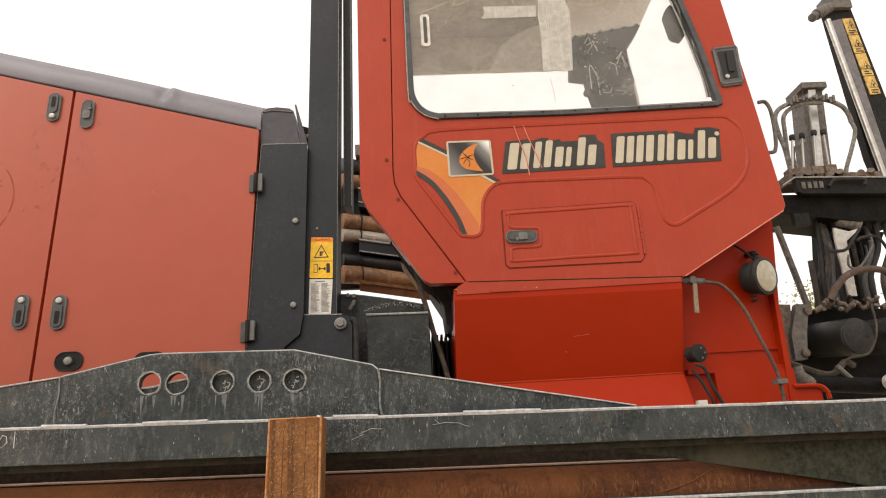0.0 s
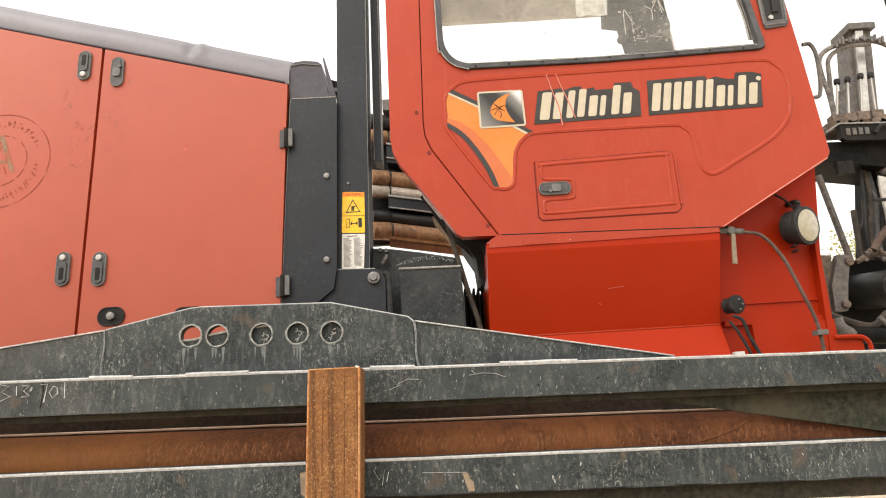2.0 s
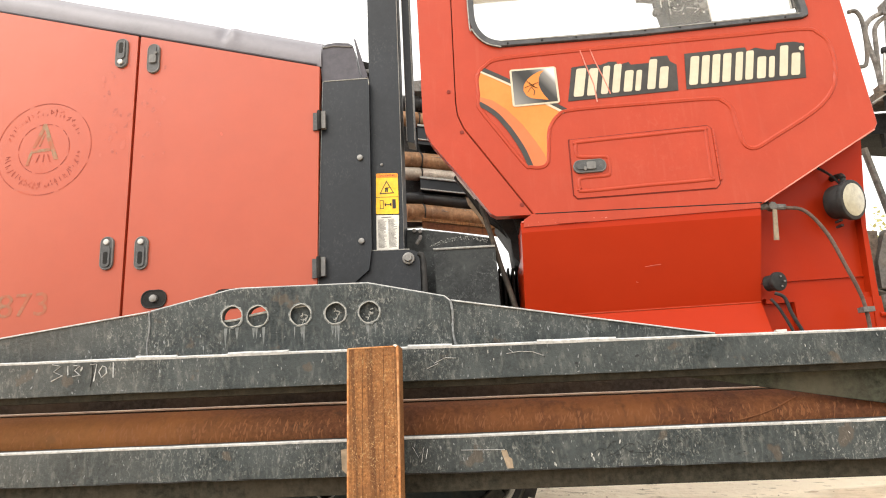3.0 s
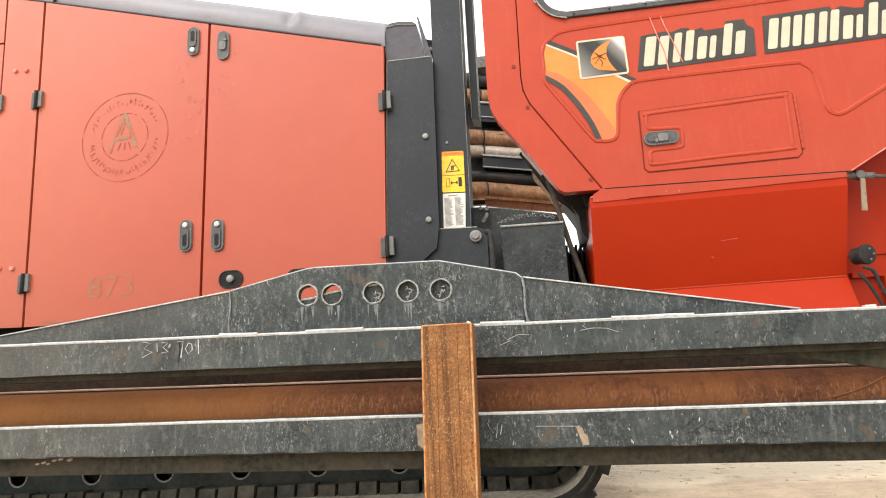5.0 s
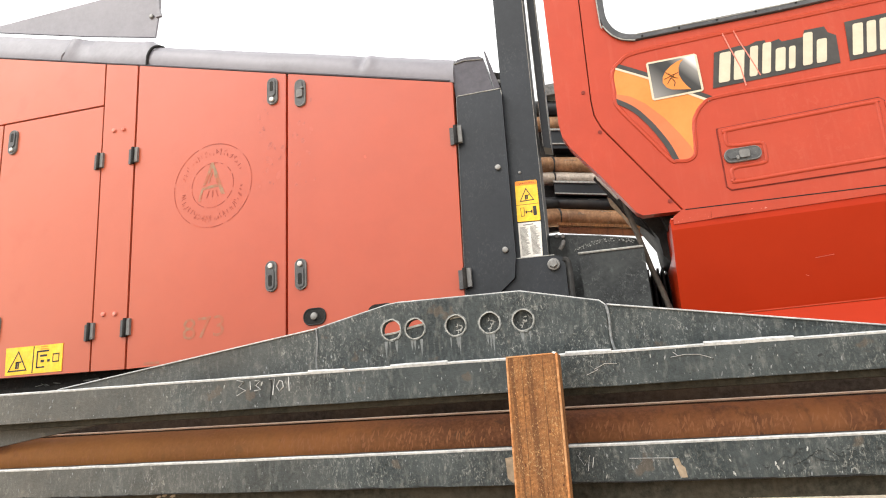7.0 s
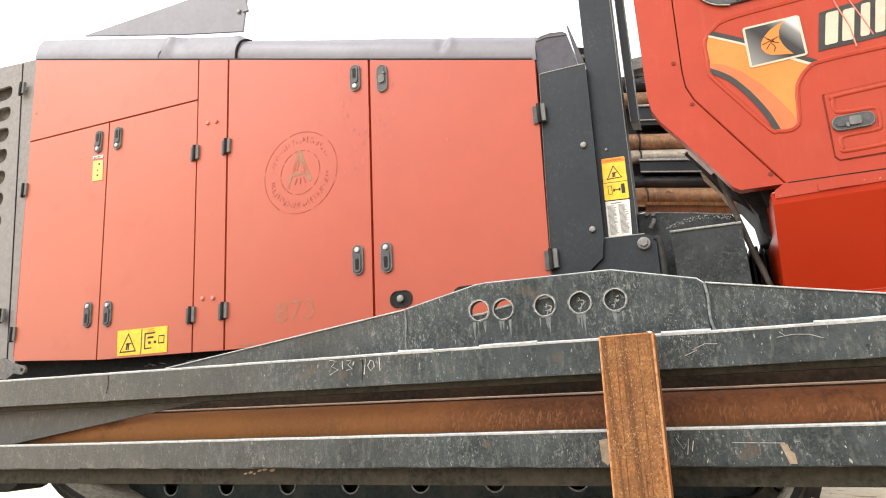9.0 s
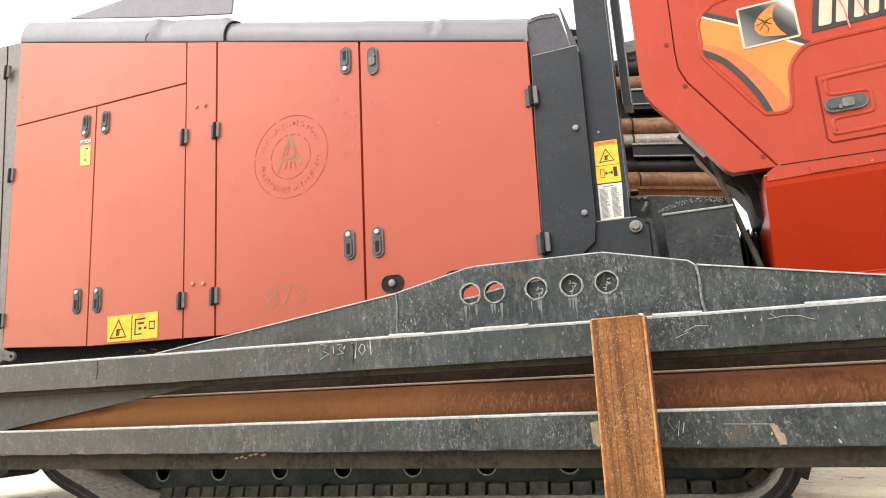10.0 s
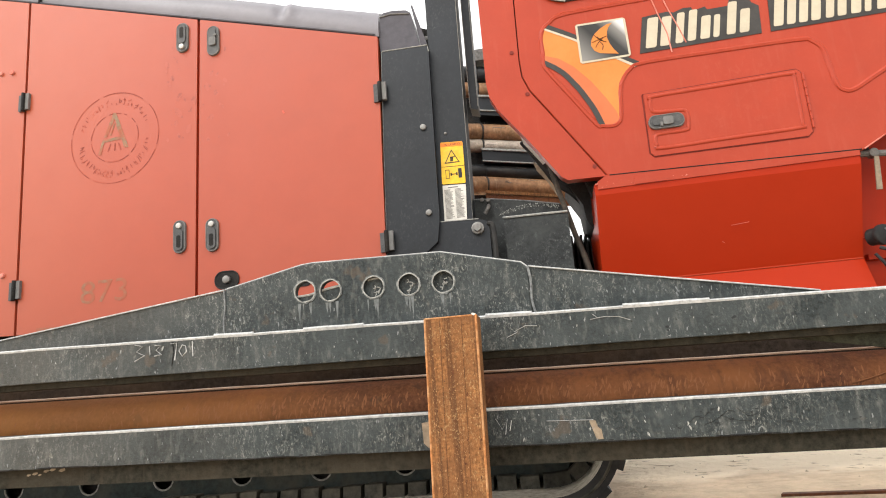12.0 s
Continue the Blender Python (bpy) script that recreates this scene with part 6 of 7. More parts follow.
for i in range(4):
    o = 0.014 * i
    part("rubber_hose", tube([(0.045 + o * 0.5, 2.74, 2.06), (0.085 + o * 0.6, 2.70, 1.985), (0.125 + o, 2.70, 1.915), (0.165 + o, 2.70, 1.85), (0.22 + o * 0.6, 2.70, 1.80 + 0.006 * i), (0.29, 2.72, 1.72 - 0.02 * i)], 0.011, sides=8), RUBBER, rig, smooth=True)
part("cab_mount", prism([(0.20, 1.838), (0.30, 1.845), (0.345, 1.80), (0.30, 1.62), (0.262, 1.67), (0.255, 1.74)], 2.66, 2.9, 0.006), BLACK, rig, smooth=True)
part("mount_bracket", prism([(0.262, 1.825), (0.33, 1.822), (0.30, 1.748), (0.284, 1.744)], 2.56, 2.60, 0.003), BLACK, rig)
for i in range(6):
    part("cooler_fin", box(0.20 + 0.02 * i, 0.21 + 0.02 * i, 2.85, 3.0, 1.38, 1.66, 0.001), BLACK, rig)

# Black sheet added to keep bright slits from showing between the fins.
part("cooler_core", box(0.185, 0.33, 3.0, 3.03, 1.36, 1.658, 0.002), BLACK, rig)

# ---- stacked drill pipes and their rack, on the rig's far side ----
tints = ((3.193, 0.055, 1), (3.076, 0.050, 0), (2.763, 0.056, 0), (2.664, 0.043, 2), (2.483, 0.041, 1), (2.381, 0.059, 0))
SLOPE = -0.19
RX = -0.222
for z, r, kind in tints:
    pipe = thing("drill_pipe", (0.1, 4.30, z), ["worn tan drill pipe lying in the pipe rack", "oily black drill pipe lying in the pipe rack", "scuffed grey drill pipe lying in the pipe rack"][kind], "drill pipe", "drill pipes in the rack")
    mt = (ROD_TAN, ROD_BLACK, ROD_GREY)[kind]
    part("pipe_body", rod((RX, 4.30, z), (0.56, 4.30, z + 0.782 * SLOPE), r, sides=32), mt, pipe, smooth=True)
    part("tool_joint", rod((-0.346, 4.245, z - 0.005), (RX - 0.001, 4.30, z), r * 1.06, sides=32, bevel=0.005), mt, pipe, smooth=True)
    part("joint_band", rod((RX - 0.018, 4.292, z - 0.001), (RX - 0.004, 4.30, z), r * 1.10, sides=32, bevel=0.003), ROD_BLACK, pipe, smooth=True)


def sloped(name, z0, z1, y0, y1, mat, x0=-0.229, x1=0.56):
    lo = lambda x, z: z + (x - RX) * SLOPE
    return part(name, prism([(x0, lo(x0, z0)), (x1, lo(x1, z0)), (x1, lo(x1, z1)), (x0, lo(x0, z1))], y0, y1, 0.002), mat, rack)


rack = thing("pipe_rack", (0.1, 4.4, 1.40), "dark steel rack holding the drill pipes", "rack")
sloped("rack_bar", 2.529, 2.619, 4.25, 4.38, DARK)
sloped("rack_bar", 2.869, 3.007, 4.25, 4.38, DARK)
for z0, z1 in ((2.613, 2.626), (2.532, 2.539), (3.000, 3.013), (2.897, 2.904)):
    sloped("rack_edge", z0, z1, 4.235, 4.25, PALE)
sloped("rack_rail", 2.298, 2.318, 4.20, 4.235, RUST)
sloped("rack_rail", 2.250, 2.292, 4.21, 4.235, PIPE_RUST)
part("rack_upright", box(0.56, 0.64, 4.38, 4.50, 1.38, 3.15, 0.004), DARK, rack)
# Black sheets added behind the pipes so that no sky shows between them.
part("rack_end", box(-0.57, -0.20, 4.365, 4.405, 2.305, 3.25, 0.004), BLACK, rack)
sloped("rack_back", 2.381, 3.19, 4.365, 4.39, BLACK, -0.198)
part("rack_top", box(-0.243, -0.02, 4.215, 4.38, 3.255, 3.338, 0.008), GREY_STEEL, rack)
scr = bmesh.new()
for k in range(26):
    z, r, kind = tints[rng.randrange(6)]
    x = rng.uniform(-0.20, 0.30)
    a = radians(rng.uniform(-15, 55))
    zc = z + (x - RX) * SLOPE
    y = 4.30 - (r + 0.0005) * math.cos(a)
    zz = zc + (r + 0.0005) * math.sin(a)
    l = rng.uniform(0.02, 0.09)
    tube([(x, y, zz), (x + l, y, zz + l * SLOPE)], rng.uniform(0.0015, 0.004), scr, sides=5, smooth=False, flat=0.5)
tagged(part("bright_scrapes", scr, PALE, rack), kind="stuff")
part("seam_backing", tube([(x, D + 0.036, z) for x, z in seam], 0.009, sides=6, smooth=False), GAPRED, cab_pillar)
part("door_hem", tube([(x, D - 0.001, z) for x, z in ((-1.2, 1.424), (-0.90, 1.434), (-0.80, 1.444), (-0.70, 1.474), (-0.60, 1.499), (-0.52, 1.509))], 0.004, sides=6, smooth=False), SCUFF, fb)

# ---- rubber tracks ----
GZ = 0.675


def loop_path():
    pts = []
    for i in range(26):
        t = radians(-90 + 180 * i / 25)
        pts.append((0.02 + 0.22 * math.cos(t), GZ + 0.225 + 0.22 * math.sin(t)))
    pts.append((-1.4, GZ + 0.46))
    for i in range(16):
        t = radians(90 + 143 * i / 15)
        pts.append((-2.70 + 0.19 * math.cos(t), GZ + 0.344 + 0.19 * math.sin(t)))
    pts += [(-2.764, 0.831), (-2.69, 0.797), (-2.61, 0.767), (-2.53, 0.732), (-2.46, 0.702), (-2.40, 0.685), (-2.34, GZ + 0.005)]
    return pts


def track_at(y0, y1, name, lugs):
    outer = loop_path()
    k = len(outer)
    inner = []
    for i in range(k):
        a, c = outer[i - 1], outer[(i + 1) % k]
        d = Vector((c[0] - a[0], c[1] - a[1])).normalized()
        nrm = Vector((-d.y, d.x))
        inner.append((outer[i][0] + nrm.x * 0.045, outer[i][1] + nrm.y * 0.045))
    b = bmesh.new()
    rings = [[b.verts.new((p[0], y, p[1])) for p in line] for line, y in ((outer, y0), (inner, y0 + 0.012), (inner, y1 - 0.012), (outer, y1))]
    for r in range(4):
        p, q = rings[r], rings[(r + 1) % 4]
        for i in range(k):
            j = (i + 1) % k
            b.faces.new((p[i], p[j], q[j], q[i]))
    b.faces.ensure_lookup_table()
    for f in b.faces[:k]:
        f.material_index = 1
    for f in b.faces[3 * k:]:
        f.material_index = 1
    belt = part(name, b, [TRACK_RUBBER, RUBBER], rig, smooth=True)
    rim = part("belt_edge", tube([((p[0] + q[0]) / 2, y0 + 0.004, (p[1] + q[1]) / 2) for p, q in zip(inner + inner[:1], outer + outer[:1])], 0.005, sides=6, smooth=False), TRACK, belt)
    if not lugs:
        return belt
    # inner guide lugs along the lower run and the front curve, outer tread bars
    lug = None
    n = 31
    for i in range(n):
        x = -2.30 + 2.32 * i / (n - 1)
        if lug is None:
            lug = part("guide_lug", slab([(y0 + 0.20, GZ + 0.045), (y0 + 0.28, GZ + 0.045), (y0 + 0.27, GZ + 0.092), (y0 + 0.21, GZ + 0.092)], "x", x - 0.032, x + 0.032, 0.013), TRACK, belt)
            first = x
        else:
            again(lug, x - first, 0, 0.004 * math.sin(i * 2.1), belt)
    for i in range(3):
        t = radians(-80 + 26 * i)
        o = again(lug, 0, 0, 0, belt)
        o.matrix_basis = Matrix.Translation((0.02 + 0.18 * math.cos(t), 0, GZ + 0.225 + 0.18 * math.sin(t))) @ Matrix.Rotation(-(t + math.pi / 2), 4, "Y") @ Matrix.Translation((-first, 0, -(GZ + 0.045)))
    bar_ob = None
    m = 27
    for i in range(m):
        x = -2.30 + 2.32 * i / (m - 1)
        if bar_ob is None:
            bar_ob = part("tread_bar", box(x - 0.022, x + 0.022, y0 + 0.005, y1 - 0.005, GZ - 0.018, GZ + 0.006, 0.004), RUBBER, belt)
        else:
            again(bar_ob, 2.32 / (m - 1) * i, 0, 0, belt)
    for i in range(6):
        t = radians(-76 + 27 * i)
        o = again(bar_ob, 0, 0, 0, belt)
        o.matrix_basis = Matrix.Translation((0.02 + 0.22 * math.cos(t), 0, GZ + 0.225 + 0.22 * math.sin(t))) @ Matrix.Rotation(-(t + math.pi / 2), 4, "Y") @ Matrix.Translation((2.30, 0, -GZ))
    return belt


TRACK_RUBBER = material("dusty_track_rubber", (0.36, 0.325, 0.265), 0.9, patch=5, patch_colour=(0.46, 0.41, 0.33), patch_amount=0.9, grain=40, grain_amount=0.25, bump=0.3)
track_at(2.22, 2.60, "track", True)
track_at(3.55, 3.95, "track", False)
wheel_holes = [circle(x, 0.828, 0.040, 18) for x in (-2.38, -2.06, -1.735, -1.427, -1.112, -0.806, -0.494)]
side_plate = pierced([(-2.62, 0.795), (-2.55, 0.760), (0.03, 0.750), (0.075, 0.775), (0.125, 0.87), (0.125, 1.02), (-2.75, 1.05)], wheel_holes, 2.485, 2.50, 0.002)
tf = part("track_frame", side_plate, UNDER, rig)
part("frame_back", box(-2.6, 0.16, 2.56, 2.58, 0.70, 1.02, 0), BLACK, tf)
for h in wheel_holes:
    part("hole_rim", tube([(x, 2.486, z) for x, z in h[9:] + h[:1]], 0.0035, sides=5, smooth=False), PALE, tf)
for x in (-2.2, -1.75, -1.3, -0.85, -0.4):
    part("roller", rod((x, 2.52, GZ + 0.115), (x, 2.60, GZ + 0.115), 0.06, sides=16), BLACK, tf, smooth=True)
part("axle", rod((0.02, 2.3, GZ + 0.225), (0.02, 3.9, GZ + 0.225), 0.06, sides=16), BLACK, rig)
part("axle", rod((-2.70, 2.3, GZ + 0.344), (-2.70, 3.9, GZ + 0.344), 0.06, sides=16), BLACK, rig)
part("idler_wheel", rod((0.02, 2.50, GZ + 0.225), (0.02, 2.56, GZ + 0.225), 0.10, sides=32, bevel=0.01), BLACK, rig, smooth=True)
part("drive_wheel", rod((-2.70, 2.36, GZ + 0.344), (-2.70, 2.50, GZ + 0.344), 0.14, sides=32, bevel=0.01), BLACK, rig, smooth=True)

part("rear_foot", prism([(-4.2, 0.818), (-3.52, 0.813), (-3.447, 0.843), (-3.42, 0.98), (-4.2, 0.98)], 2.50, 2.70, 0.01), BLACK, rig)
# hinge arm at the rear under the doors
hk = bmesh.new()
rod((-3.9, 2.33, 1.435), (-3.24, 2.33, 1.428), 0.020, hk, 0, 14)
pierced([(-3.44, 1.40), (-3.44, 1.47), (-3.36, 1.492), (-3.30, 1.462), (-3.215, 1.440), (-3.188, 1.425), (-3.190, 1.405), (-3.215, 1.395), (-3.27, 1.405), (-3.33, 1.375)], [circle(-3.212, 1.418, 0.010, 12)], 2.30, 2.315, 0.001, hk, 0)
part("rear_hinge_arm", hk, GREY_STEEL, rig, smooth=True)
# Black sheet standing in for the shade of the deep recess under the doors.
part("dark_skirt", prism([(-3.9, 1.28), (-0.6, 1.28), (-0.6, 1.47), (-2.4, 1.47), (-3.52, 1.545), (-3.9, 1.56)], 2.60, 2.64, 0.003), BLACK, rig)
strokes("chalk_scrawl", [[(-2.706, 1.408), (-2.654, 1.415), (-2.623, 1.405)], [(-2.675, 1.421), (-2.633, 1.4)], [(-2.602, 1.417), (-2.561, 1.411)], [(-2.425, 1.413), (-2.342, 1.417), (-2.332, 1.409), (-2.425, 1.411)]], 2.599, 0.004, PALE, bpy.data.objects["dark_skirt"])

# ---- pipe handling arm and controls beyond the cab ----
part("grab_rail", tube([(1.640, 2.62, 2.64), (1.70, 2.62, 2.645), (1.735, 2.62, 2.62), (1.745, 2.62, 2.58), (1.738, 2.62, 2.46), (1.728, 2.62, 2.40), (1.70, 2.62, 2.385), (1.66, 2.62, 2.39)], 0.010, sides=8), GREY_STEEL, rig, smooth=True)
part("grab_rail", tube([(1.795, 2.65, 2.646), (1.830, 2.65, 2.645), (1.846, 2.65, 2.588), (1.838, 2.65, 2.469), (1.824, 2.65, 2.402), (1.800, 2.65, 2.383), (1.70, 2.65, 2.39)], 0.009, sides=8), GREY_STEEL, rig, smooth=True)
part("lift_column", prism([(2.423, 3.045), (2.540, 3.040), (2.456, 2.43), (2.328, 2.43)], 3.2, 3.32, 0.006), GREY_STEEL, rig)
part("column_rod", prism([(2.435, 3.02), (2.478, 3.02), (2.392, 2.45), (2.352, 2.45)], 3.17, 3.20, 0.01), CHROME, rig, smooth=True)
part("column_cap", box(2.40, 2.545, 3.16, 3.33, 3.03, 3.065, 0.008), GREY_STEEL, rig)
for pts, r in (([(2.167, 2.45), (2.167, 2.610), (2.152, 2.725), (2.157, 2.817), (2.208, 2.874), (2.312, 2.906), (2.454, 2.912), (2.541, 2.873), (2.571, 2.824), (2.577, 2.765)], 0.0125),
               ([(2.18, 2.44), (2.172, 2.553), (2.190, 2.723), (2.206, 2.816), (2.265, 2.868), (2.352, 2.890), (2.44, 2.893)], 0.0115),
               ([(2.578, 2.765), (2.582, 2.706), (2.530, 2.594), (2.478, 2.495), (2.46, 2.44)], 0.011),
               ([(2.205, 2.47), (2.20, 2.56), (2.222, 2.62), (2.285, 2.66)], 0.010)):
    part("hose", tube([(x, 3.1, z) for x, z in pts], r, sides=10), MUDHOSE, rig, smooth=True)
for i in range(14):
    t = i / 13
    x = 2.17 + 0.38 * t
    part("hose_wrap", rod((2.25 + 0.019 * i, 3.078, 2.872 + 0.03 * math.sin(t * 3.1) + 0.01 * (i % 2)), (2.256 + 0.019 * i, 3.082, 2.915 + 0.010 * (i % 3)), 0.0075, sides=7), GREY_STEEL, rig)
for x0, z0, x1, z1 in ((2.141, 2.44, 2.187, 2.656), (2.203, 2.445, 2.243, 2.665), (2.270, 2.45, 2.312, 2.679), (2.343, 2.455, 2.365, 2.682)):
    lv = bmesh.new()
    rod((x0, 3.05, z0), (x1, 3.05, z1), 0.0065, lv, 0, 8)
    rod((x1 - 0.002, 3.05, z1 - 0.012), (x1 + 0.003, 3.05, z1 + 0.018), 0.0155, lv, 1, 12, 0.006)
    box(x0 - 0.03, x0 + 0.03, 3.03, 3.08, 2.40, z0 + 0.03, 0.006, lv, 2)
    part("control_lever", lv, [STEEL, RUBBER, RUSTY], rig, smooth=True)
part("valve_block", box(2.09, 2.60, 3.03, 3.16, 2.385, 2.435, 0.012), RUSTY, rig, smooth=True)
for i in range(9):
    x = 2.10 + 0.055 * i
    part("fitting", rod((x, 3.02, 2.415 + 0.012 * (i % 3)), (x + 0.02, 3.05, 2.42 + 0.01 * (i % 2)), 0.018, sides=8), RUSTY, rig)
part("control_shelf", prism([(2.107, 2.398), (2.64, 2.376), (2.62, 2.290), (2.125, 2.312), (2.108, 2.325)], 2.99, 3.02, 0.004), BLACK, rig)
part("shelf_edge", tube([(2.034, 2.99, 2.360), (2.105, 2.985, 2.400), (2.64, 2.985, 2.378)], 0.004, sides=6, smooth=False), PALE, rig)
for i in range(4):
    part("worn_mark", prism([(2.130 + 0.031 * i, 2.338), (2.150 + 0.031 * i, 2.337), (2.152 + 0.031 * i, 2.372), (2.132 + 0.031 * i, 2.374)], 2.986, 2.991, 0), GREY_STEEL, rig)
part("shelf_handle", tube([(2.262, 2.975, 2.336), (2.290, 2.97, 2.368), (2.315, 2.97, 2.374), (2.44, 2.97, 2.369), (2.456, 2.97, 2.36), (2.450, 2.975, 2.338)], 0.009, sides=8), RUBBER, rig, smooth=True)
part("cross_beam", prism([(1.98, 2.33), (2.70, 2.31), (2.66, 2.17), (2.42, 2.165), (2.20, 2.20), (1.98, 2.235)], 3.04, 3.3, 0.01), DEEP_BLACK, rig)
part("hanging_lug", box(2.079, 2.158, 3.03, 3.06, 2.155, 2.22, 0.004), BLACK, rig)
# leaning boom with a bright rod and yellow labels
boom = part("boom", prism([(2.700, 3.60), (2.855, 3.655), (2.80 + 0.13, 2.60), (2.91, 2.25), (2.745, 2.25), (2.70, 2.60)], 3.2, 3.25, 0.006), BLACK, rig)
part("boom_face", prism([(2.697, 3.49), (2.765, 3.505), (2.79, 2.60), (2.80, 2.25), (2.742, 2.25), (2.72, 2.60)], 3.18, 3.20, 0.004), BOOMGREY, rig)
part("boom_rod", rod((2.672, 3.17, 3.49), (2.735, 3.17, 2.33), 0.017, sides=14), CHROME, rig, smooth=True)
part("rod_collar", rod((2.733, 3.17, 2.36), (2.740, 3.17, 2.24), 0.030, sides=14, bevel=0.004), DARK, rig, smooth=True)
bh = bmesh.new()
rod((2.572, 3.16, 3.500), (2.62, 3.18, 3.54), 0.026, bh, 0, 12, 0.006)
rod((2.61, 3.17, 3.53), (2.74, 3.20, 3.61), 0.034, bh, 0, 12, 0.008)
box(2.69, 2.85, 3.17, 3.25, 3.58, 3.655, 0.01, bh, 0)
part("boom_head", bh, GREY_STEEL, rig, smooth=True)
for z0, z1 in ((3.40, 3.515), (3.27, 3.395), (3.115, 3.265), (2.99, 3.11)):
    ax = lambda z: 2.782 + (3.52 - z) * 0.058
    lb = prism([(ax(z0), z0), (ax(z0) + 0.064, z0 + 0.004), (ax(z1) + 0.064, z1 + 0.004), (ax(z1), z1)], 3.194, 3.1995, 0)
    pictogram(lb, ax(z0) + 0.012, z0 + 0.045, 0.05, 0.055, 3.1932, 1)
    bars(lb, ax(z0) + 0.012, ax(z0) + 0.062, z0 + 0.01, z0 + 0.04, 2, 3.1932, 1)
    part("warning_label", lb, [GRIMY_YELLOW, INK], boom, "grimy yellow warning label")
# drive motors, flange and pipework
for dx, nm in ((0.0, "hydraulic_motor"), (0.245, "hydraulic_motor")):
    mb = bmesh.new()
    rod((2.135 + dx, 3.26, 1.600), (2.166 + dx, 2.92, 1.563), 0.086, mb, 0, 32, 0.008)
    rod((2.1658 + dx, 2.922, 1.5632), (2.1663 + dx, 2.915, 1.5625), 0.078, mb, 0, 32, 0.002)
    for o in (-0.050, 0.050):
        rod((2.166 + dx + o, 2.920 + 0.0912 * o, 1.567 - 0.1 * o), (2.166 + dx + o, 2.912 + 0.0912 * o, 1.567 - 0.1 * o), 0.011, mb, 1, 10)
    part(nm, mb, [MOTOR, INK], rig, smooth=True)
part("motor_flange", prism([(1.959, 1.744), (2.017, 1.738), (1.975, 1.60), (1.950, 1.48), (1.892, 1.48), (1.90, 1.60)], 2.99, 3.03, 0.006), GREY_STEEL, rig)
for x, z in ((2.000, 1.705), (1.942, 1.508)):
    stud(bpy.data.objects["motor_flange"], x, 2.99, z, 0.020, RUSTY)
part("gearbox", prism([(1.86, 1.76), (2.55, 1.74), (2.60, 1.30), (1.84, 1.30)], 3.20, 3.6, 0.02), DEEP_BLACK, rig)
part("gear_cover", prism([(1.855, 1.755), (1.945, 1.748), (1.90, 1.48), (1.845, 1.50)], 3.02, 3.08, 0.012), RUSTY, rig)
for i in range(10):
    x = 2.03 + 0.055 * i
    part("fitting", rod((x, 2.98 + 0.03 * (i % 2), 1.70 + 0.02 * (i % 3)), (x + 0.045, 2.97, 1.722 + 0.016 * (i % 2)), 0.0125, sides=8, bevel=0.003), RUSTY, rig, smooth=True)
part("strut", rod((2.005, 3.08, 2.17), (2.095, 3.12, 1.74), 0.016, sides=10), GREY_STEEL, rig)
part("strut", rod((2.165, 3.12, 1.99), (2.150, 3.12, 1.75), 0.014, sides=10), HOSE, rig)
for i, (x0, x1, r) in enumerate(((2.235, 2.180, 0.014), (2.262, 2.205, 0.013), (2.29, 2.235, 0.018), (2.325, 2.265, 0.018), (2.36, 2.30, 0.015), (2.50, 2.40, 0.016), (2.545, 2.43, 0.018), (2.60, 2.50, 0.020))):
    part("hose", tube([(x0, 3.1 + 0.02 * (i % 3), 2.23), (x0 - 0.018 + 0.01 * (i % 2), 3.1, 2.05), (x1 + 0.008, 3.1, 1.88), (x1, 3.1, 1.73)], r * 0.8, sides=8), (RUBBER, HOSE, LATCH)[i % 3], rig, smooth=True)
part("valve_column", prism([(2.405, 2.279), (2.470, 2.274), (2.340, 1.70), (2.285, 1.70)], 3.25, 3.40, 0.006), DEEP_BLACK, rig)
part("valve_column", prism([(2.512, 2.2), (2.70, 2.169), (2.582, 2.0), (2.543, 1.901), (2.545, 1.70), (2.41, 1.70), (2.44, 1.973)], 3.25, 3.40, 0.006), DEEP_BLACK, rig)
for i, (x0, z0, x1, z1, r) in enumerate(((2.33, 2.20, 2.22, 1.76, 0.011), (2.355, 2.20, 2.25, 1.76, 0.013), (2.385, 2.2, 2.28, 1.76, 0.012), (2.47, 2.15, 2.44, 1.76, 0.011), (2.50, 2.10, 2.47, 1.76, 0.014), (2.53, 2.08, 2.50, 1.74, 0.010))):
    part("hard_line", tube([(x0, 3.20, z0), (x0 - 0.02, 3.18, (z0 * 2 + z1) / 3), (x1 + 0.01, 3.19, (z0 + 2 * z1) / 3), (x1, 3.20, z1)], r, sides=8), (HOSE, BLACK, LATCH)[i % 3], rig, smooth=True)
for i in range(26):
    x, z = 2.05 + 0.02 * i, 1.70 + 0.012 * (i * 7 % 5)
    part("fitting", rod((x, 2.95 + 0.006 * (i % 4), z), (x + 0.016 * math.cos(i * 1.9), 2.945, z + 0.016 * math.sin(i * 1.9)), 0.007 + 0.002 * (i % 3), sides=7, bevel=0.002), (RUSTY, GREY_STEEL, RUSTY, BLACK)[i % 4], rig, smooth=True)
part("cable", tube([(2.252, 2.9, 1.70), (2.256, 2.9, 1.661), (2.245, 2.895, 1.59), (2.22, 2.895, 1.53), (2.176, 2.9, 1.477), (2.087, 2.9, 1.463), (2.04, 2.9, 1.429), (2.019, 2.9, 1.421)], 0.006, sides=6), HOSE, rig, smooth=True)
part("low_arm", rod((1.985, 2.85, 1.425), (2.055, 2.85, 1.345), 0.012, sides=8), GREY_STEEL, rig, smooth=True)
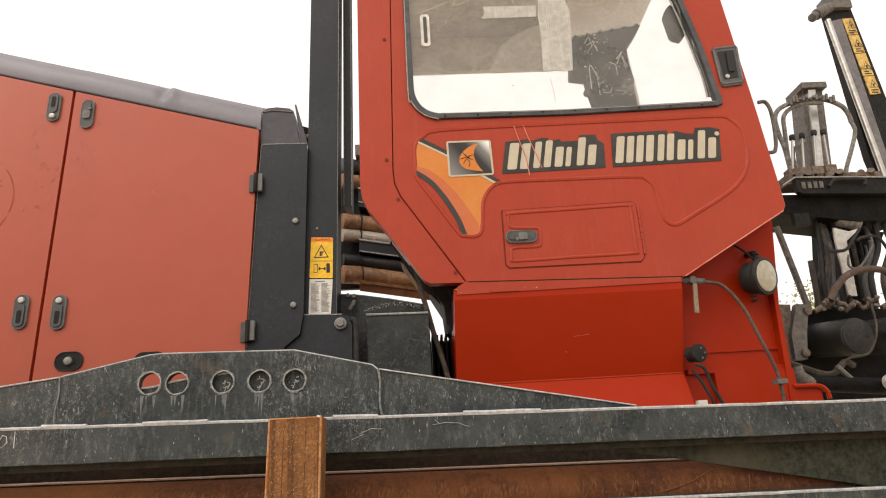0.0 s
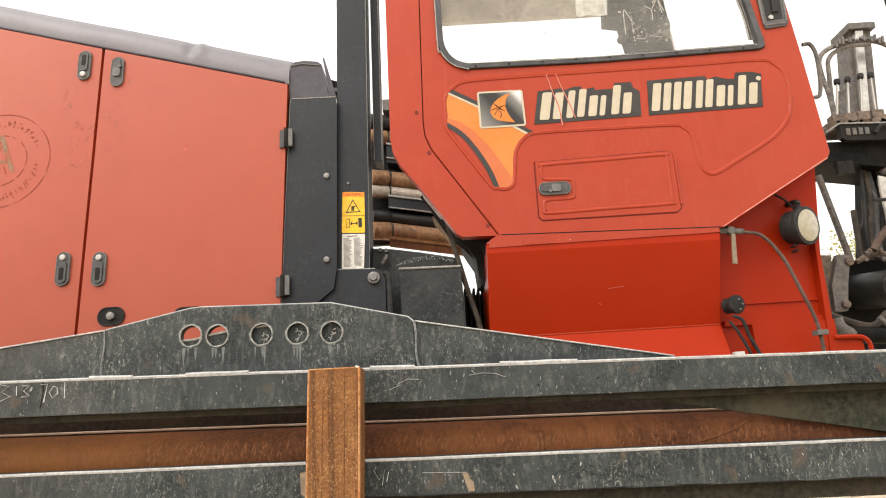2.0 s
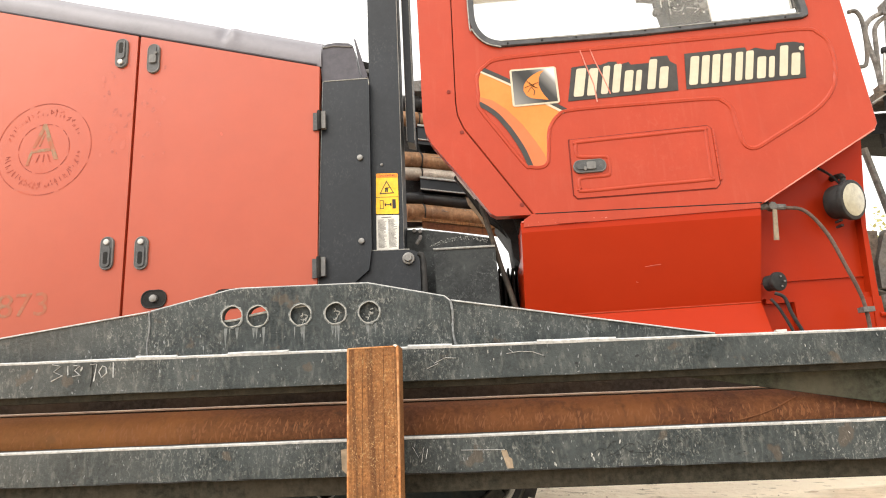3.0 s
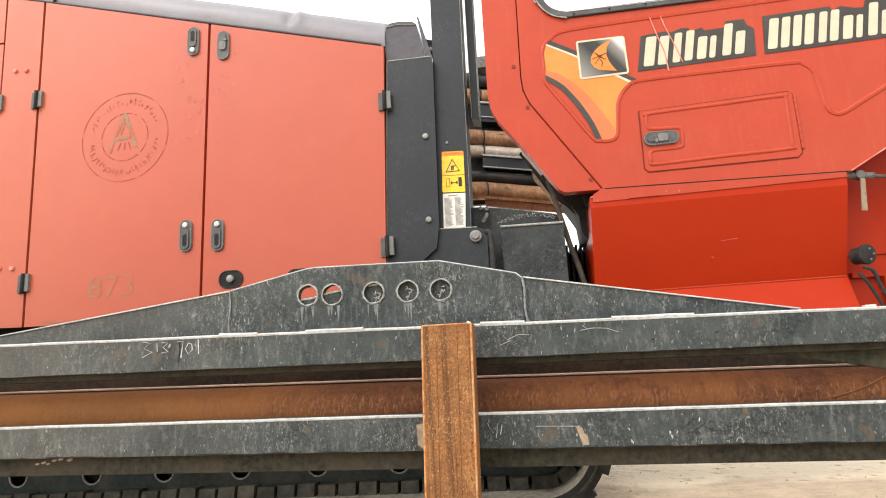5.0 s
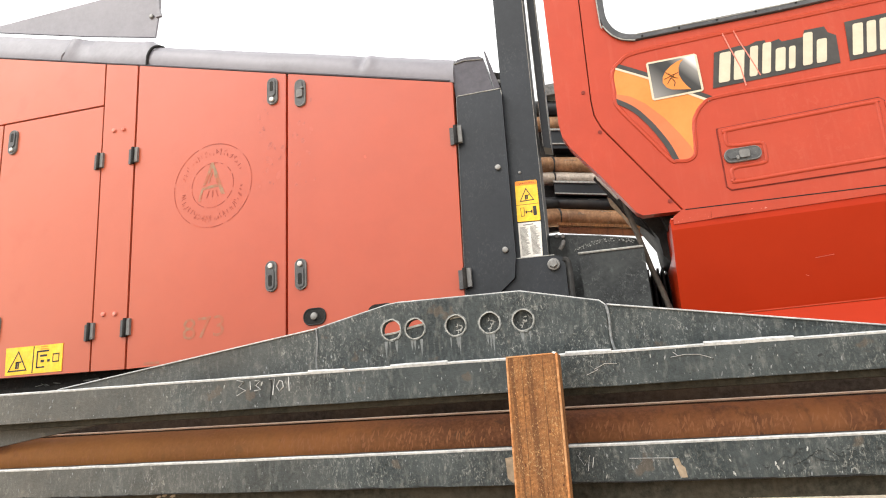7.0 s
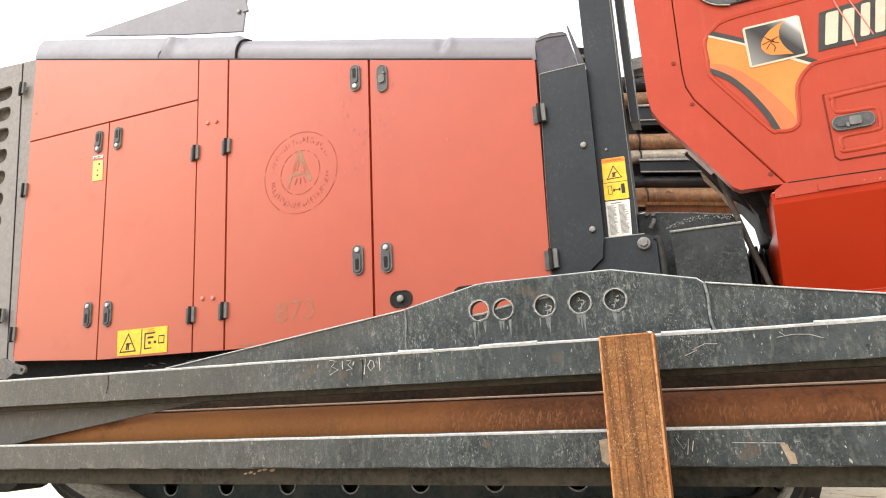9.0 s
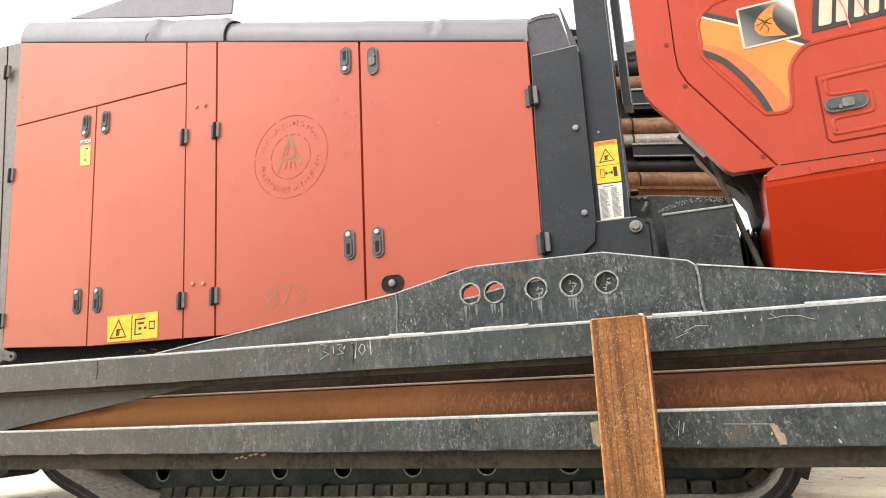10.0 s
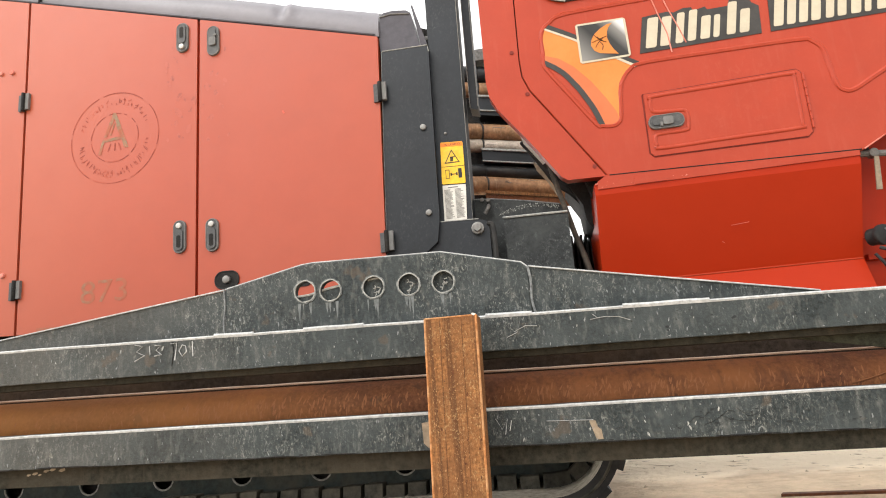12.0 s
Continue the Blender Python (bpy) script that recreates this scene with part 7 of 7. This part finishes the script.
part("guard_plate", prism([(2.274, 2.137), (2.350, 2.114), (2.412, 2.130), (2.324, 2.063), (2.303, 1.779), (2.261, 1.781), (2.266, 2.059)], 3.04, 3.052, 0.003), STEELPALE, rig)
part("filter_pod", rod((2.322, 3.08, 2.195), (2.445, 3.08, 2.165), 0.034, sides=16, bevel=0.008), MUDHOSE, rig, smooth=True)
part("hose", tube([(2.10, 2.95, 1.745), (2.140, 2.95, 1.798), (2.203, 2.95, 1.855), (2.270, 2.95, 1.882), (2.344, 2.95, 1.887), (2.411, 2.95, 1.869), (2.48, 2.96, 1.80)], 0.0165, sides=10), BROWNHOSE, rig, smooth=True)
part("cable", tube([(2.187, 3.0, 2.002), (2.274, 3.0, 2.004), (2.325, 3.0, 2.052), (2.379, 3.0, 2.114)], 0.008, sides=6), RUBBER, rig, smooth=True)
part("cable", tube([(2.423, 3.0, 2.080), (2.420, 3.0, 2.030), (2.394, 3.0, 1.985), (2.324, 3.0, 1.913), (2.276, 3.0, 1.916), (2.275, 3.0, 1.95), (2.286, 3.0, 1.978)], 0.006, sides=6), GREY_STEEL, rig, smooth=True)
part("cable", tube([(2.345, 3.0, 2.05), (2.38, 3.0, 2.065), (2.46, 3.0, 2.06), (2.50, 3.0, 1.95), (2.48, 3.0, 1.85)], 0.008, sides=6), RUBBER, rig, smooth=True)
part("low_pipe", rod((1.80, 2.86, 1.365), (2.45, 2.86, 1.300), 0.036, sides=16), DEEP_BLACK, rig, smooth=True)
part("elbow", tube([(1.79, 2.84, 1.43), (1.80, 2.84, 1.39), (1.85, 2.85, 1.355)], 0.030, sides=12), GREY_STEEL, rig, smooth=True)
part("low_pipe", tube([(1.86, 3.0, 1.47), (2.0, 2.94, 1.40), (2.08, 2.93, 1.45), (2.12, 2.93, 1.43)], 0.014, sides=8), HOSE, rig, smooth=True)
cl = pierced(circle(2.172, 1.338, 0.034, 20), [circle(2.172, 1.338, 0.014, 14)], 2.78, 2.81, 0.003)
rod((2.19, 2.795, 1.345), (2.40, 2.795, 1.375), 0.020, cl, 0, 10)
part("clevis", cl, STEELPALE, rig, smooth=True)
part("red_bracket", tube([(1.60, 2.56, 1.325), (1.70, 2.56, 1.322), (1.73, 2.56, 1.30), (1.735, 2.56, 1.27)], 0.009, sides=8), RED_BOX, rig, smooth=True)
part("red_bracket_plate", box(1.615, 1.715, 2.57, 2.59, 1.24, 1.318, 0.004), RED_BOX, rig)

# ---- loose plank on the ground and far trees ----
pk = slab([(0.700, 2.345), (1.30, 2.265), (1.304, 2.290), (0.715, 2.372)], "z", GZ - 0.004, GZ + 0.004, 0.001)
tagged(part("wood_plank", pk, PIPE_RUST), "thin weathered brown batten lying on sand", "plank")


def tree(x, y, height, spread, seed):
    r = random.Random(seed)
    t = thing("tree", (x, y, GZ - 0.05), "distant sparse tree with pale yellowish leaves behind the yard", "tree", "far trees")
    tr = bmesh.new()
    rod((x, y, GZ - 0.1), (x + 0.1, y, GZ + height * 0.6), 0.16, tr, 0, 10, 0, 0.07)
    tips = []
    for i in range(14):
        a = r.uniform(0, 6.28)
        z0 = GZ + height * r.uniform(0.3, 0.6)
        tip = (x + spread * math.cos(a) * r.uniform(0.4, 1), y + spread * math.sin(a) * r.uniform(0.4, 1), z0 + height * r.uniform(0.15, 0.42))
        rod((x + 0.05, y, z0), tip, 0.05, tr, 0, 6, 0, 0.015)
        tips.append(tip)
    part("trunk", tr, HOSE, t)
    cr = bmesh.new()
    for i in range(2600):
        c = Vector(r.choice(tips)) + Vector((r.gauss(0, 0.38), r.gauss(0, 0.38), r.gauss(0, 0.26)))
        s = r.uniform(0.04, 0.09)
        u = Vector((r.gauss(0, 1), r.gauss(0, 1), r.gauss(0, 1))).normalized() * s
        w = u.cross(Vector((r.gauss(0, 1), r.gauss(0, 1), r.gauss(0, 1)))).normalized() * s * 0.5
        cr.faces.new([cr.verts.new(p) for p in (c - u, c + w, c + u, c - w)])
    part("crown", cr, LEAF, t)


tree(12.6, 20.0, 5.0, 1.9, 3)
tree(1.3, 20.5, 4.0, 1.6, 8)
